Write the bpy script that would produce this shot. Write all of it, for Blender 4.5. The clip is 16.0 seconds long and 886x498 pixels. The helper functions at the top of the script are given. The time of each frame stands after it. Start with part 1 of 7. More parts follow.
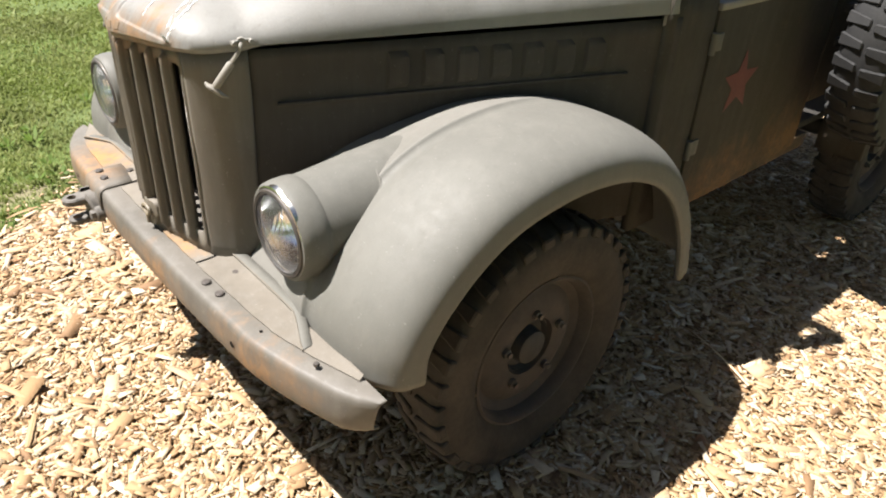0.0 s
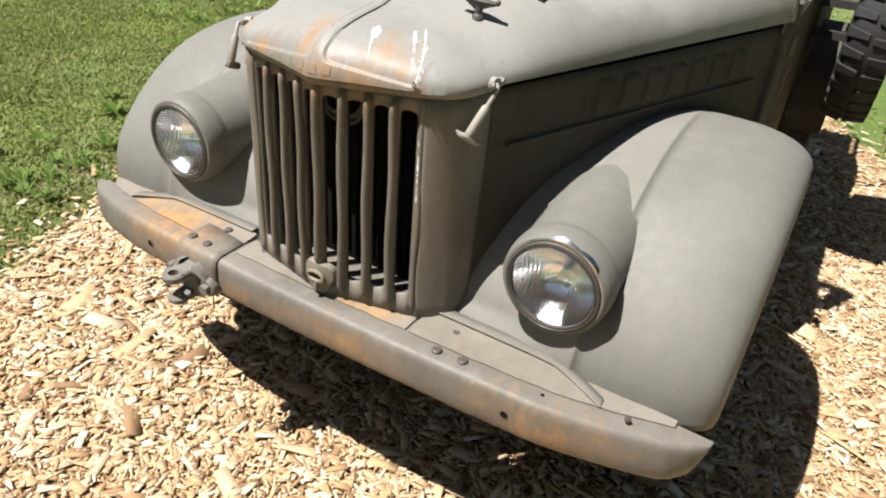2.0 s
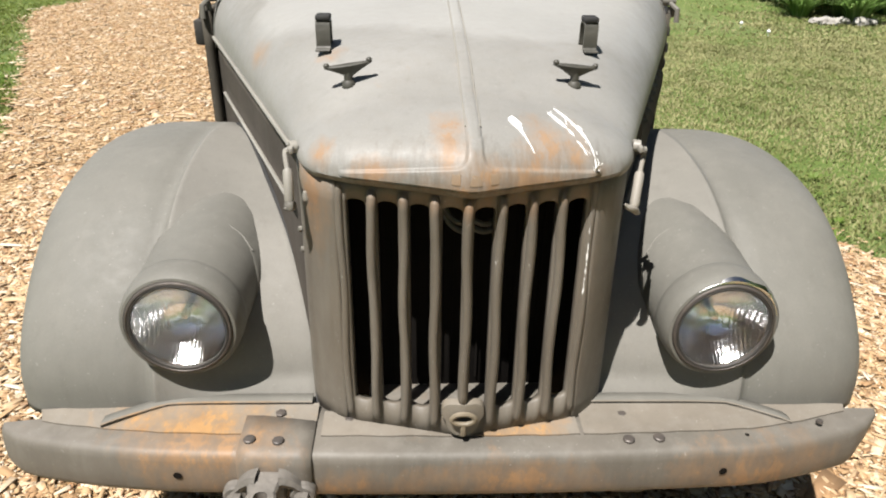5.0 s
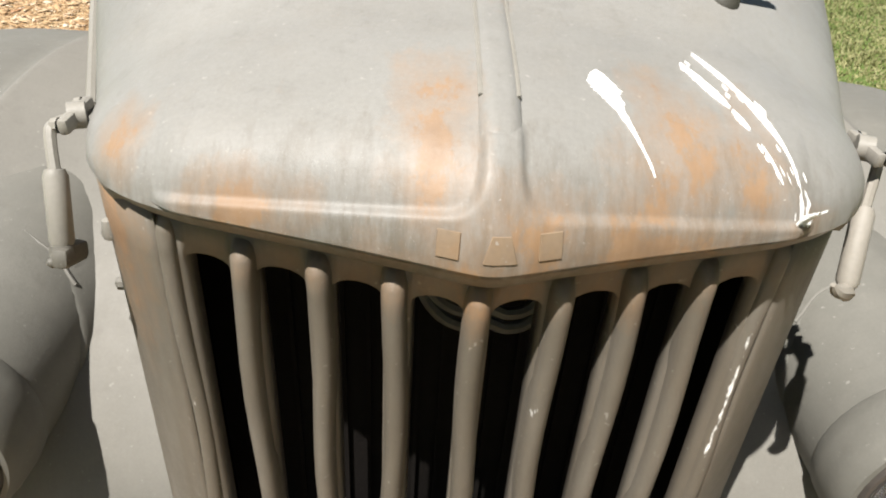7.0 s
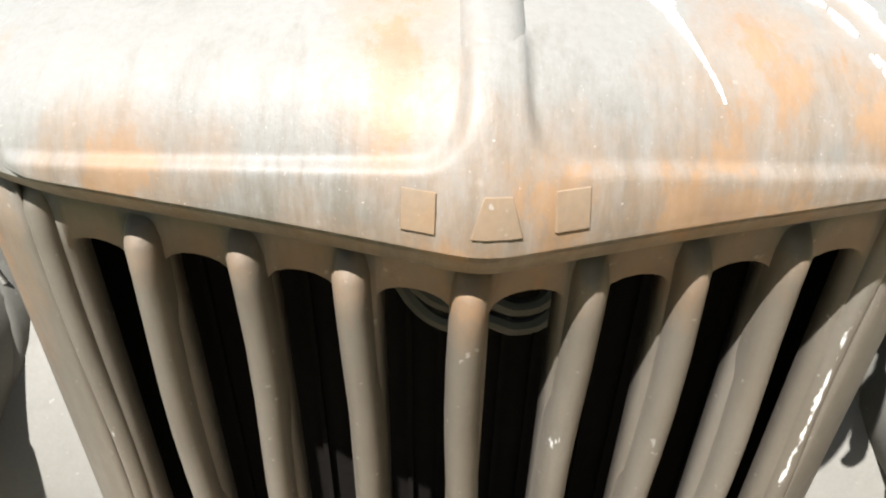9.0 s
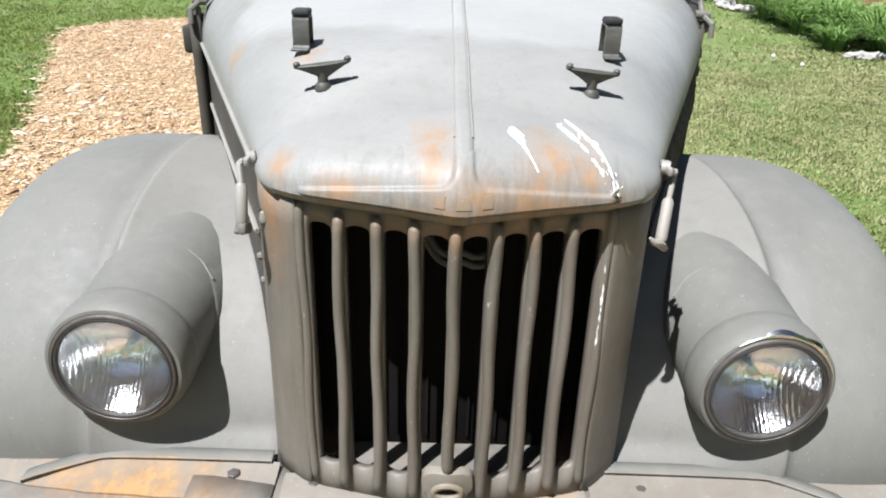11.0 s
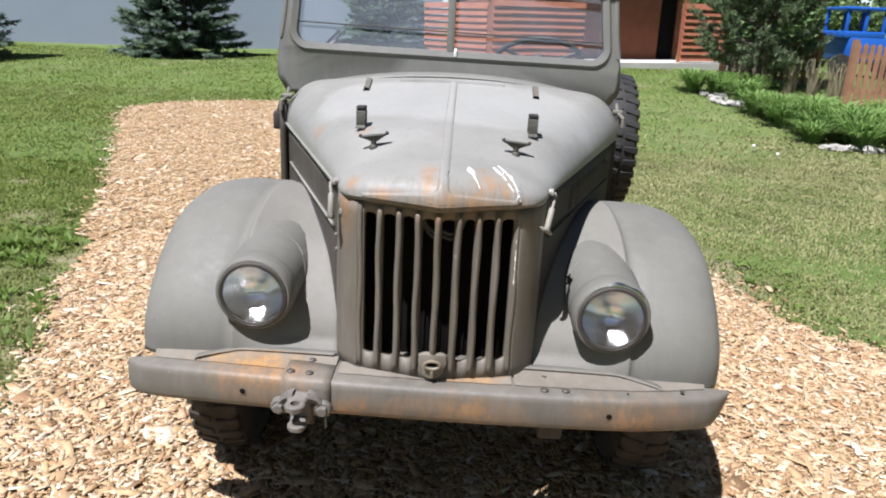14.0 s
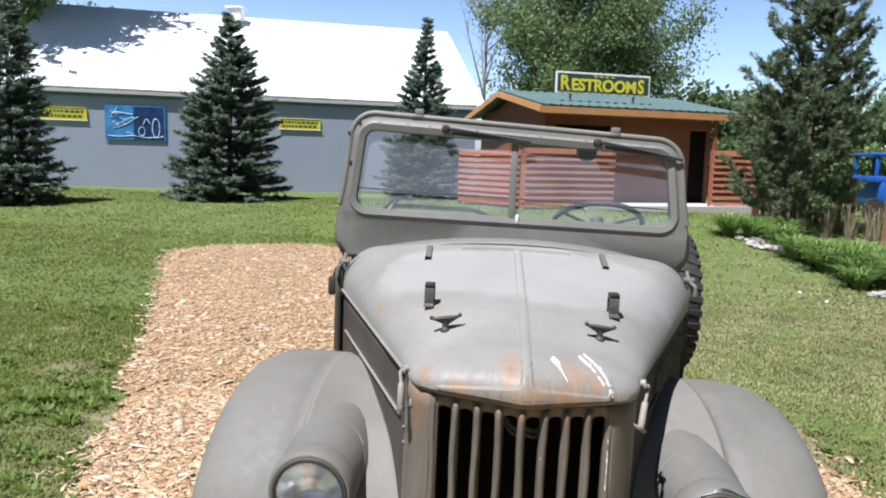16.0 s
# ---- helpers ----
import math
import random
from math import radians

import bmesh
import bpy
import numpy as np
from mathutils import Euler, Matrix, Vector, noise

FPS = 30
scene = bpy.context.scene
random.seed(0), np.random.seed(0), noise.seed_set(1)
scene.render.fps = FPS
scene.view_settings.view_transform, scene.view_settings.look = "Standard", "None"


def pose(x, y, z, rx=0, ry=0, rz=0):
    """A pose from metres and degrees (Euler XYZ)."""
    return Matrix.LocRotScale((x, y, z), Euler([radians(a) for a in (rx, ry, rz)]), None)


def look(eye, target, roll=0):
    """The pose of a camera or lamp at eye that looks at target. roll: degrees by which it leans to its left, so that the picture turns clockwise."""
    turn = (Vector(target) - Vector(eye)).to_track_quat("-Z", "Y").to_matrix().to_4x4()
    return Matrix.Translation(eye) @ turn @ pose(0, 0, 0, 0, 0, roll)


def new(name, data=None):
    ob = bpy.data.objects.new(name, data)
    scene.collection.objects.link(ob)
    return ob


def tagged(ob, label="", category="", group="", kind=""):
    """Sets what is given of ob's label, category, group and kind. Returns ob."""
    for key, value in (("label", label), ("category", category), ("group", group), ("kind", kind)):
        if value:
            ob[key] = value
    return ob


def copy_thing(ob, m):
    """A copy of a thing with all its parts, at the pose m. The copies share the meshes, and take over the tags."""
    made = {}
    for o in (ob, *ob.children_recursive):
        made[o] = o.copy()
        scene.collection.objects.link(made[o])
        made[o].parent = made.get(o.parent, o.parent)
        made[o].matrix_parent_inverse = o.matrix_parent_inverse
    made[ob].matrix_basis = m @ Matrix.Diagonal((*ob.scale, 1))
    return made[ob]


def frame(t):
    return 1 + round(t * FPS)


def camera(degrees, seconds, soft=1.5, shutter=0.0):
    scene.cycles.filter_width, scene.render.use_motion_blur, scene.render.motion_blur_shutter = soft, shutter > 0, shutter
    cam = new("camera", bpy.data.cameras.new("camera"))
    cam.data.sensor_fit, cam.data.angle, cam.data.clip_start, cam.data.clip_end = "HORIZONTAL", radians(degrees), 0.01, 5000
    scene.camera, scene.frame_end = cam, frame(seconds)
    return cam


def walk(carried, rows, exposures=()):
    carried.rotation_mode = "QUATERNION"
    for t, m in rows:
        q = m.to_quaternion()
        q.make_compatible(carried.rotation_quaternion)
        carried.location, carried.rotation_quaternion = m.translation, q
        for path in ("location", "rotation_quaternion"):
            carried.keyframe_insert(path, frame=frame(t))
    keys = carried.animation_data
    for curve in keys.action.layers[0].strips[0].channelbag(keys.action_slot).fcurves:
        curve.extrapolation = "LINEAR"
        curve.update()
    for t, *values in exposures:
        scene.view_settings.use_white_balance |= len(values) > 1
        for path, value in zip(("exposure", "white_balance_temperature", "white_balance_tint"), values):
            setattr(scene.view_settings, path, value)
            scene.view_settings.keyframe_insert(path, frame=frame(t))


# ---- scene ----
cam = camera(64.8, 16.0, 2.0)
PATH = [
    (0, (1.663, -0.378, 1.522), (0.401, 0.77, 0.477), 2.5),
    (0.5, (1.501, -0.522, 1.54), (0.3, 0.759, 0.583), 4.1),
    (1, (1.241, -0.589, 1.525), (0.165, 0.734, 0.482), 3.2),
    (1.5, (1.046, -0.732, 1.524), (0.109, 0.705, 0.494), 1.8),
    (2, (0.856, -0.867, 1.527), (0.037, 0.625, 0.478), 4.7),
    (2.5, (0.588, -0.935, 1.497), (-0.057, 0.648, 0.457), 0.3),
    (3, (0.382, -1.028, 1.488), (-0.081, 0.584, 0.399), 3.5),
    (3.5, (0.202, -1.141, 1.52), (-0.041, 0.56, 0.497), 1.2),
    (4, (0.086, -1.164, 1.542), (-0.066, 0.578, 0.57), 3.0),
    (4.5, (0.008, -1.02, 1.532), (-0.023, 0.748, 0.598), 0.0),
    (5, (-0.076, -0.887, 1.505), (0.007, 0.896, 0.603), 0.9),
    (5.2, (-0.107, -0.808, 1.516), (0.054, 0.965, 0.605), 1.3),
    (7.3, (-0.014, -0.183, 1.304), (0.041, 1.474, 0.184), 3.6),
    (7.5, (-0.009, -0.164, 1.285), (0.036, 1.493, 0.166), 3.2),
    (8, (-0.008, -0.116, 1.254), (0.029, 1.521, 0.107), 2.2),
    (8.2, (-0.002, -0.1, 1.243), (0.017, 1.533, 0.089), 1.0),
    (10.3, (-0.029, -0.43, 1.366), (0.001, 1.348, 0.451), 2.0),
    (10.5, (-0.035, -0.524, 1.39), (0.008, 1.289, 0.546), 2.4),
    (11, (-0.013, -0.698, 1.424), (0.005, 1.121, 0.593), 1.7),
    (11.5, (0.033, -0.865, 1.432), (-0.008, 0.987, 0.677), 1.3),
    (12, (0.084, -1.06, 1.456), (0.008, 0.803, 0.733), 2.5),
    (12.5, (0.095, -1.218, 1.493), (-0.018, 0.654, 0.796), 1.1),
    (13, (0.071, -1.4, 1.511), (0.048, 0.504, 0.897), 3.0),
    (13.5, (0.057, -1.545, 1.536), (0.004, 0.357, 0.922), 1.3),
    (14, (0.057, -1.615, 1.552), (0.023, 0.286, 0.934), 2.8),
    (14.5, (0.047, -1.647, 1.585), (0.022, 0.275, 1.03), 2.9),
    (15, (0.033, -1.649, 1.633), (-0.053, 0.312, 1.246), 2.3),
    (15.5, (-0.008, -1.597, 1.65), (-0.16, 0.377, 1.363), 3.1),
    (16, (-0.082, -1.449, 1.642), (-0.218, 0.532, 1.398), 2.6),
]
EXPOSURES = [(0, 1.6, 6400, 12), (1.0, 1.4, 6400, 12), (2.4, 1.32, 6430, 11), (3.4, 1.25, 6450, 11), (5, 1.12, 6450, 11), (7.5, 1.22, 6500, 10), (8, 1.42, 6500, 10), (10.5, 1.74, 5780, 11), (11, 1.38, 5800, 11), (11.5, 1.22, 5850, 11), (13, 1.10, 5900, 14), (14.2, 1.13, 5900, 14), (16, 1.06, 5900, 16)]
walk(cam, [(t, look(eye, target, roll)) for t, eye, target, roll in PATH], EXPOSURES)

# ---- world and sun ----
SUN_FROM = Vector((-0.17, -0.20, 0.55)).normalized()
world = bpy.data.worlds.new("sky")
scene.world = world
world.use_nodes = True
wn = world.node_tree.nodes
sky = wn.new("ShaderNodeTexSky")
sky.sky_type = "NISHITA"
sky.sun_disc = False
sky.sun_elevation = math.asin(SUN_FROM.z)
sky.sun_rotation = math.atan2(SUN_FROM.x, SUN_FROM.y)
sky.air_density, sky.dust_density, sky.ozone_density = 1.0, 1.4, 2.0
wn["Background"].inputs["Strength"].default_value = 0.034
# summer haze: the sky pales towards the horizon
way = wn.new("ShaderNodeTexCoord")
axes = wn.new("ShaderNodeSeparateXYZ")
world.node_tree.links.new(way.outputs["Generated"], axes.inputs[0])
haze = wn.new("ShaderNodeMapRange")
haze.interpolation_type = "SMOOTHSTEP"
haze.inputs["From Min"].default_value, haze.inputs["From Max"].default_value = 0.05, 0.55
haze.inputs["To Min"].default_value, haze.inputs["To Max"].default_value = 3.3, 0.62
world.node_tree.links.new(axes.outputs["Z"], haze.inputs["Value"])
scale_sky = wn.new("ShaderNodeVectorMath")
scale_sky.operation = "SCALE"
world.node_tree.links.new(sky.outputs[0], scale_sky.inputs[0])
world.node_tree.links.new(haze.outputs[0], scale_sky.inputs["Scale"])
world.node_tree.links.new(scale_sky.outputs[0], wn["Background"].inputs["Color"])
sun = new("sun", bpy.data.lights.new("sun", "SUN"))
sun.data.energy, sun.data.angle, sun.data.color = 5.0, radians(0.55), (1.0, 0.96, 0.91)
sun.matrix_world = look(SUN_FROM * 40, (0, 0, 0))


# ---- materials ----
class Nodes:
    """Small builder for one procedural material."""

    def __init__(self, name):
        self.m = bpy.data.materials.new(name)
        self.m.use_nodes = True
        self.t = self.m.node_tree
        self.b = self.t.nodes["Principled BSDF"]
        self.co = self.t.nodes.new("ShaderNodeTexCoord").outputs["Object"]

    def add(self, kind, **props):
        n = self.t.nodes.new(kind)
        for k, v in props.items():
            n.inputs[k].default_value = v
        return n

    def link(self, a, b):
        self.t.links.new(a, b)

    def noise(self, scale, detail=4.0, rough=0.6, stretch=None, distortion=0.0):
        n = self.add("ShaderNodeTexNoise", Scale=scale, Detail=detail, Roughness=rough, Distortion=distortion)
        v = self.co
        if stretch:
            mp = self.add("ShaderNodeMapping")
            mp.inputs["Scale"].default_value = stretch
            self.link(self.co, mp.inputs["Vector"])
            v = mp.outputs[0]
        self.link(v, n.inputs["Vector"])
        return n.outputs["Fac"]

    def voronoi(self, scale, out="Distance", stretch=None, feature="F1"):
        n = self.add("ShaderNodeTexVoronoi", Scale=scale)
        n.feature = feature
        v = self.co
        if stretch:
            mp = self.add("ShaderNodeMapping")
            mp.inputs["Scale"].default_value = stretch
            self.link(self.co, mp.inputs["Vector"])
            v = mp.outputs[0]
        self.link(v, n.inputs["Vector"])
        return n.outputs[out]

    def ramp(self, fac, stops):
        n = self.add("ShaderNodeValToRGB")
        e = n.color_ramp.elements
        e[0].position, e[1].position = stops[0][0], stops[-1][0]
        for p, _ in stops[1:-1]:
            e.new(p)
        for el, (p, c) in zip(e, stops):
            el.position = p
            el.color = (c, c, c, 1) if isinstance(c, (int, float)) else (*c, 1)
        self.link(fac, n.inputs[0])
        return n.outputs[0]

    def mix(self, fac, a, b, mode="MIX"):
        n = self.t.nodes.new("ShaderNodeMix")
        n.data_type, n.blend_type = "RGBA", mode
        for sock, v in ((n.inputs[0], fac), (n.inputs[6], a), (n.inputs[7], b)):
            if isinstance(v, (int, float)):
                sock.default_value = v
            elif isinstance(v, tuple):
                sock.default_value = (*v, 1)
            else:
                self.link(v, sock)
        return n.outputs[2]

    def math(self, op, a, b=0.0, clamp=False):
        n = self.t.nodes.new("ShaderNodeMath")
        n.operation, n.use_clamp = op, clamp
        for sock, v in ((n.inputs[0], a), (n.inputs[1], b)):
            if isinstance(v, (int, float)):
                sock.default_value = v
            else:
                self.link(v, sock)
        return n.outputs[0]

    def blob(self, centre, size):
        """1 at centre, 0 at the edge of an ellipsoid of that half size."""
        mp = self.add("ShaderNodeMapping")
        mp.inputs["Scale"].default_value = tuple(1.0 / s for s in size)
        mp.inputs["Location"].default_value = tuple(-c / s for c, s in zip(centre, size))
        self.link(self.co, mp.inputs["Vector"])
        g = self.t.nodes.new("ShaderNodeTexGradient")
        g.gradient_type = "SPHERICAL"
        self.link(mp.outputs[0], g.inputs["Vector"])
        return g.outputs["Fac"]

    def bump(self, height, strength=0.3, distance=0.01):
        n = self.add("ShaderNodeBump", Strength=strength, Distance=distance)
        self.link(height, n.inputs["Height"])
        self.link(n.outputs[0], self.b.inputs["Normal"])

    def done(self, colour=None, rough=0.6, metal=0.0, spec=0.5):
        for key, v in (("Base Color", colour), ("Roughness", rough), ("Metallic", metal), ("Specular IOR Level", spec)):
            if v is None:
                continue
            s = self.b.inputs[key]
            if isinstance(v, (int, float)):
                s.default_value = v
            elif isinstance(v, tuple):
                s.default_value = (*v, 1)
            else:
                self.link(v, s)
        return self.m


OLIVE_A, OLIVE_B = (0.104, 0.101, 0.088), (0.145, 0.140, 0.122)
RUST_A, RUST_B = (0.28, 0.145, 0.056), (0.15, 0.095, 0.058)


def paint(name, rust=(), streaks=(), rough=0.5, a=OLIVE_A, b=OLIVE_B, everywhere=0.0, spec=0.4, wear=1.0, grime=(), sheen_patches=(), oxide=RUST_A, strong=0.55):
    """Weathered army paint: chalky blotches, scuffs, rust round the given places."""
    n = Nodes(name)
    big = n.noise(2.6, 5, 0.62)
    col = n.mix(n.ramp(big, [(0.35, 0.0), (0.66, 1.0)]), a, b)
    run = n.noise(9, 4, 0.6, stretch=(3.2, 3.2, 0.5))
    col = n.mix(n.math("MULTIPLY", n.ramp(run, [(0.45, 0.0), (0.75, 1.0)]), 0.35 * wear ** 2), col, (0.21, 0.197, 0.172))
    grain = n.noise(300, 3, 0.6)
    col = n.mix(n.math("MULTIPLY", grain, 0.30), col, (0.065, 0.062, 0.053))
    soot = n.ramp(n.noise(16, 6, 0.7, stretch=(2.4, 2.4, 0.7)), [(0.55, 0.0), (0.80, 0.28)])
    col = n.mix(soot, col, (0.075, 0.068, 0.056))
    speck = n.ramp(n.noise(170, 2, 0.5), [(0.70, 0.0), (0.76, 0.5 * wear)])
    col = n.mix(speck, col, (0.32, 0.31, 0.28))
    scuff = n.ramp(n.noise(38, 6, 0.7), [(0.66, 0.0), (0.73, 1.0)])
    col = n.mix(n.math("MULTIPLY", scuff, 0.30 * wear), col, (0.27, 0.25, 0.22))
    for centre, size in grime:
        runs = n.noise(42, 7, 0.75, stretch=(1.8, 0.5, 0.35))
        g = n.math("ADD", n.math("MULTIPLY", n.math("POWER", n.blob(centre, size), 0.5), 1.0), n.math("MULTIPLY", n.math("SUBTRACT", runs, 0.5), 2.6))
        col = n.mix(n.ramp(g, [(0.30, 0.0), (0.75, 0.35), (1.3, 0.6)]), col, (0.112, 0.096, 0.074))
        dots = n.math("MULTIPLY", n.ramp(n.noise(640, 4, 0.7), [(0.66, 0.0), (0.74, 0.6)]), n.blob(centre, tuple(1.8 * k for k in size)))
        col = n.mix(dots, col, (0.62, 0.6, 0.55))
    mask = None
    for centre, size in rust:
        g = n.blob(centre, size)
        mask = g if mask is None else n.math("MAXIMUM", mask, g)
    patch = n.noise(15, 10, 0.74, stretch=(1.5, 0.9, 0.8))
    if mask is not None:
        mask = n.math("MULTIPLY", n.math("POWER", mask, 0.6), 1.05)
        mask = n.math("ADD", mask, n.math("MULTIPLY", n.math("SUBTRACT", patch, 0.5), 2.6))
        mask = n.ramp(mask, [(0.30, 0.0), (0.85, 0.5 * strong), (1.45, strong)])
    if everywhere:
        ev = n.ramp(n.noise(7, 7, 0.75), [(0.60, 0.0), (0.78, everywhere)])
        mask = ev if mask is None else n.math("MAXIMUM", mask, ev)
    if mask is not None:
        rc = n.mix(n.noise(30, 4), oxide, RUST_B)
        col = n.mix(mask, col, rc)
    for centre, size in streaks:
        g = n.blob(centre, size)
        edge = n.noise(70, 4, 0.7, stretch=(1.0, 0.3, 0.3))
        s = n.math("ADD", n.math("MULTIPLY", g, 1.1), n.math("MULTIPLY", n.math("SUBTRACT", edge, 0.5), 2.6))
        col = n.mix(n.ramp(s, [(0.55, 0.0), (0.75, 1.0)]), col, (0.82, 0.82, 0.80))
    n.bump(n.math("ADD", n.math("MULTIPLY", grain, 0.15), n.math("ADD", patch, n.math("MULTIPLY", big, 2.0))), 0.16, 0.006)
    r = n.math("ADD", n.math("MULTIPLY", n.noise(45, 5, 0.7), 0.34), rough - 0.17)
    # paler colour mixed in: sheen of the flat bonnet top is painted on
    shine = None
    for centre, size in sheen_patches:
        g = n.blob(centre, size)
        shine = g if shine is None else n.math("MAXIMUM", shine, g)
    if shine is not None:
        k = n.math("ADD", shine, n.math("MULTIPLY", n.math("SUBTRACT", n.noise(9, 4, 0.6), 0.5), 0.4))
        col = n.mix(n.ramp(k, [(0.16, 0.0), (0.30, 0.32), (0.8, 0.4)]), col, (0.33, 0.33, 0.315))
    return n.done(col, r, 0.0, spec)


M_HOOD = paint("hood_paint", oxide=(0.33, 0.183, 0.076), strong=0.7, grime=[((0.02, 0.125, 1.11), (0.36, 0.11, 0.07)), ((0.0, 0.10, 1.10), (0.4, 0.10, 0.035))], rough=0.5, spec=0.28, a=(0.19, 0.186, 0.17), b=(0.248, 0.243, 0.225),
               rust=[((0.09, 0.12, 1.11), (0.20, 0.08, 0.035)), ((-0.036, 0.15, 1.16), (0.042, 0.13, 0.085)), ((0.112, 0.15, 1.15), (0.055, 0.14, 0.085)), ((0.17, 0.16, 1.14), (0.035, 0.1, 0.07)),
                     ((-0.15, 0.14, 1.12), (0.06, 0.04, 0.035)), ((-0.24, 0.19, 1.14), (0.03, 0.05, 0.045)), ((0.012, 0.11, 1.12), (0.075, 0.06, 0.05)), ((0.0, 0.105, 1.103), (0.12, 0.05, 0.022)),
                     ((-0.245, 0.50, 1.22), (0.04, 0.05, 0.05)), ((-0.44, 0.66, 1.2), (0.05, 0.12, 0.05))],
               sheen_patches=[((-0.24, 0.90, 1.27), (0.30, 0.34, 0.5)), ((0.12, 0.88, 1.28), (0.52, 0.42, 0.6))])
M_GRILLE = paint("grille_paint", rough=0.55, a=(0.099, 0.085, 0.066), b=(0.145, 0.124, 0.096), strong=0.7, streaks=[((0.2085, 0.14, 0.95), (0.0036, 0.06, 0.16))],
                 rust=[((0.03, 0.12, 1.085), (0.27, 0.12, 0.055)), ((-0.262, 0.19, 1.05), (0.05, 0.08, 0.14))])
M_PLATE = paint("plate_paint", rough=0.6, a=(0.17, 0.125, 0.085), b=(0.235, 0.155, 0.085), everywhere=0.8)
M_CREST = paint("crest_paint", rough=0.6, a=(0.15, 0.13, 0.1), b=(0.2, 0.172, 0.132), everywhere=0.2)
# darker than the wing paint: shade on the flanks is put into the colour
M_SIDE = paint("shaded_side_paint", spec=0.12, wear=0.5, rough=0.75, a=(0.050, 0.042, 0.035), b=(0.070, 0.060, 0.050))
M_APRON = paint("dusty_wing_paint", rough=0.66, a=(0.148, 0.142, 0.124), b=(0.18, 0.172, 0.151), wear=0.75, spec=0.3)
M_FENDER = paint("fender_paint", rough=0.62, a=(0.126, 0.123, 0.107), b=(0.152, 0.148, 0.129), wear=0.75, spec=0.3)
M_BUMPER = paint("bumper_paint", rough=0.6, oxide=(0.40, 0.21, 0.075), strong=0.68, a=(0.098, 0.089, 0.074), b=(0.155, 0.138, 0.114),
                 rust=[((-0.47, 0.1, 0.59), (0.22, 0.2, 0.12)), ((0.1, 0.05, 0.54), (0.25, 0.1, 0.07)), ((0.56, 0.1, 0.54), (0.25, 0.12, 0.08)), ((-0.2, 0.05, 0.52), (0.2, 0.1, 0.06))], everywhere=0.25)
M_SHELF = paint("dusty_shelf_paint", rough=0.75, oxide=(0.46, 0.25, 0.075), a=(0.135, 0.118, 0.094), b=(0.215, 0.19, 0.155), spec=0.25, strong=0.85,
                rust=[((-0.50, 0.15, 0.6), (0.22, 0.16, 0.1)), ((-0.45, 0.13, 0.6), (0.14, 0.12, 0.08)), ((0.12, 0.15, 0.6), (0.12, 0.08, 0.06))])
M_RIDGE = paint("pale_edge_paint", rough=0.5, a=(0.2, 0.19, 0.165), b=(0.27, 0.255, 0.22))
M_SCREEN = paint("windscreen_paint", rough=0.55, a=(0.135, 0.136, 0.123), b=(0.172, 0.171, 0.154))
# flank shade is in this base colour too; rust patches come on top
M_DOOR = paint("shaded_door_paint", spec=0.12, wear=0.5, rough=0.75, a=(0.046, 0.04, 0.031), b=(0.066, 0.058, 0.045), rust=[((0.69, 1.75, 0.5), (0.3, 0.45, 0.2)), ((0.69, 2.2, 0.55), (0.3, 0.4, 0.2))], everywhere=0.2)
M_FITTING = paint("fitting_paint", rough=0.6, a=(0.085, 0.08, 0.066), b=(0.125, 0.117, 0.096), everywhere=0.3)
M_CREAM = paint("worn_grip_paint", rough=0.6, a=(0.2, 0.182, 0.15), b=(0.27, 0.248, 0.21))


def simple(name, a, b, scale=8.0, rough=0.6, metal=0.0, spec=0.5, bump=0.2, fine=90.0, dist=0.004):
    n = Nodes(name)
    big, small = n.noise(scale, 5, 0.65), n.noise(fine, 3, 0.6)
    col = n.mix(n.ramp(big, [(0.3, 0.0), (0.7, 1.0)]), a, b)
    col = n.mix(n.math("MULTIPLY", small, 0.35), col, tuple(0.6 * x for x in a))
    n.bump(n.math("ADD", small, big), bump, dist)
    return n.done(col, n.math("ADD", n.math("MULTIPLY", small, 0.2), rough - 0.1), metal, spec)


M_DARK = simple("dark_metal", (0.02, 0.019, 0.017), (0.04, 0.036, 0.03), rough=0.7)
M_IRON = simple("dark_olive_iron", (0.034, 0.033, 0.025), (0.062, 0.058, 0.045), 40, 0.6)
M_BOLT = simple("bolt_steel", (0.06, 0.055, 0.05), (0.12, 0.1, 0.085), 40, 0.55, 0.4)
M_RUBBER = simple("tyre_rubber", (0.014, 0.014, 0.014), (0.03, 0.029, 0.027), 7, 0.75, 0.0, 0.35)
M_DUSTY = simple("dusty_rubber", (0.024, 0.022, 0.019), (0.068, 0.056, 0.044), 9, 0.85, 0.0, 0.25)
M_RUSTRED = simple("rusty_wheel_paint", (0.03, 0.025, 0.02), (0.062, 0.047, 0.036), 14, 0.8)
M_CHROME = simple("worn_chrome", (0.62, 0.62, 0.6), (0.75, 0.74, 0.72), 30, 0.2, 1.0, 0.5, 0.05)
def fluted_silver():
    n = Nodes("fluted_reflector_silver")
    w = n.add("ShaderNodeTexWave", Scale=46.0, Distortion=0.3)
    n.link(n.co, w.inputs["Vector"])
    n.bump(n.math("ADD", n.math("MULTIPLY", w.outputs["Fac"], 0.10), n.noise(15, 5, 0.65, stretch=(1.6, 1.0, 0.8))), 0.30, 0.012)
    return n.done(n.mix(n.noise(18, 4), (0.80, 0.80, 0.80), (0.96, 0.97, 0.98)), 0.11, 1.0)


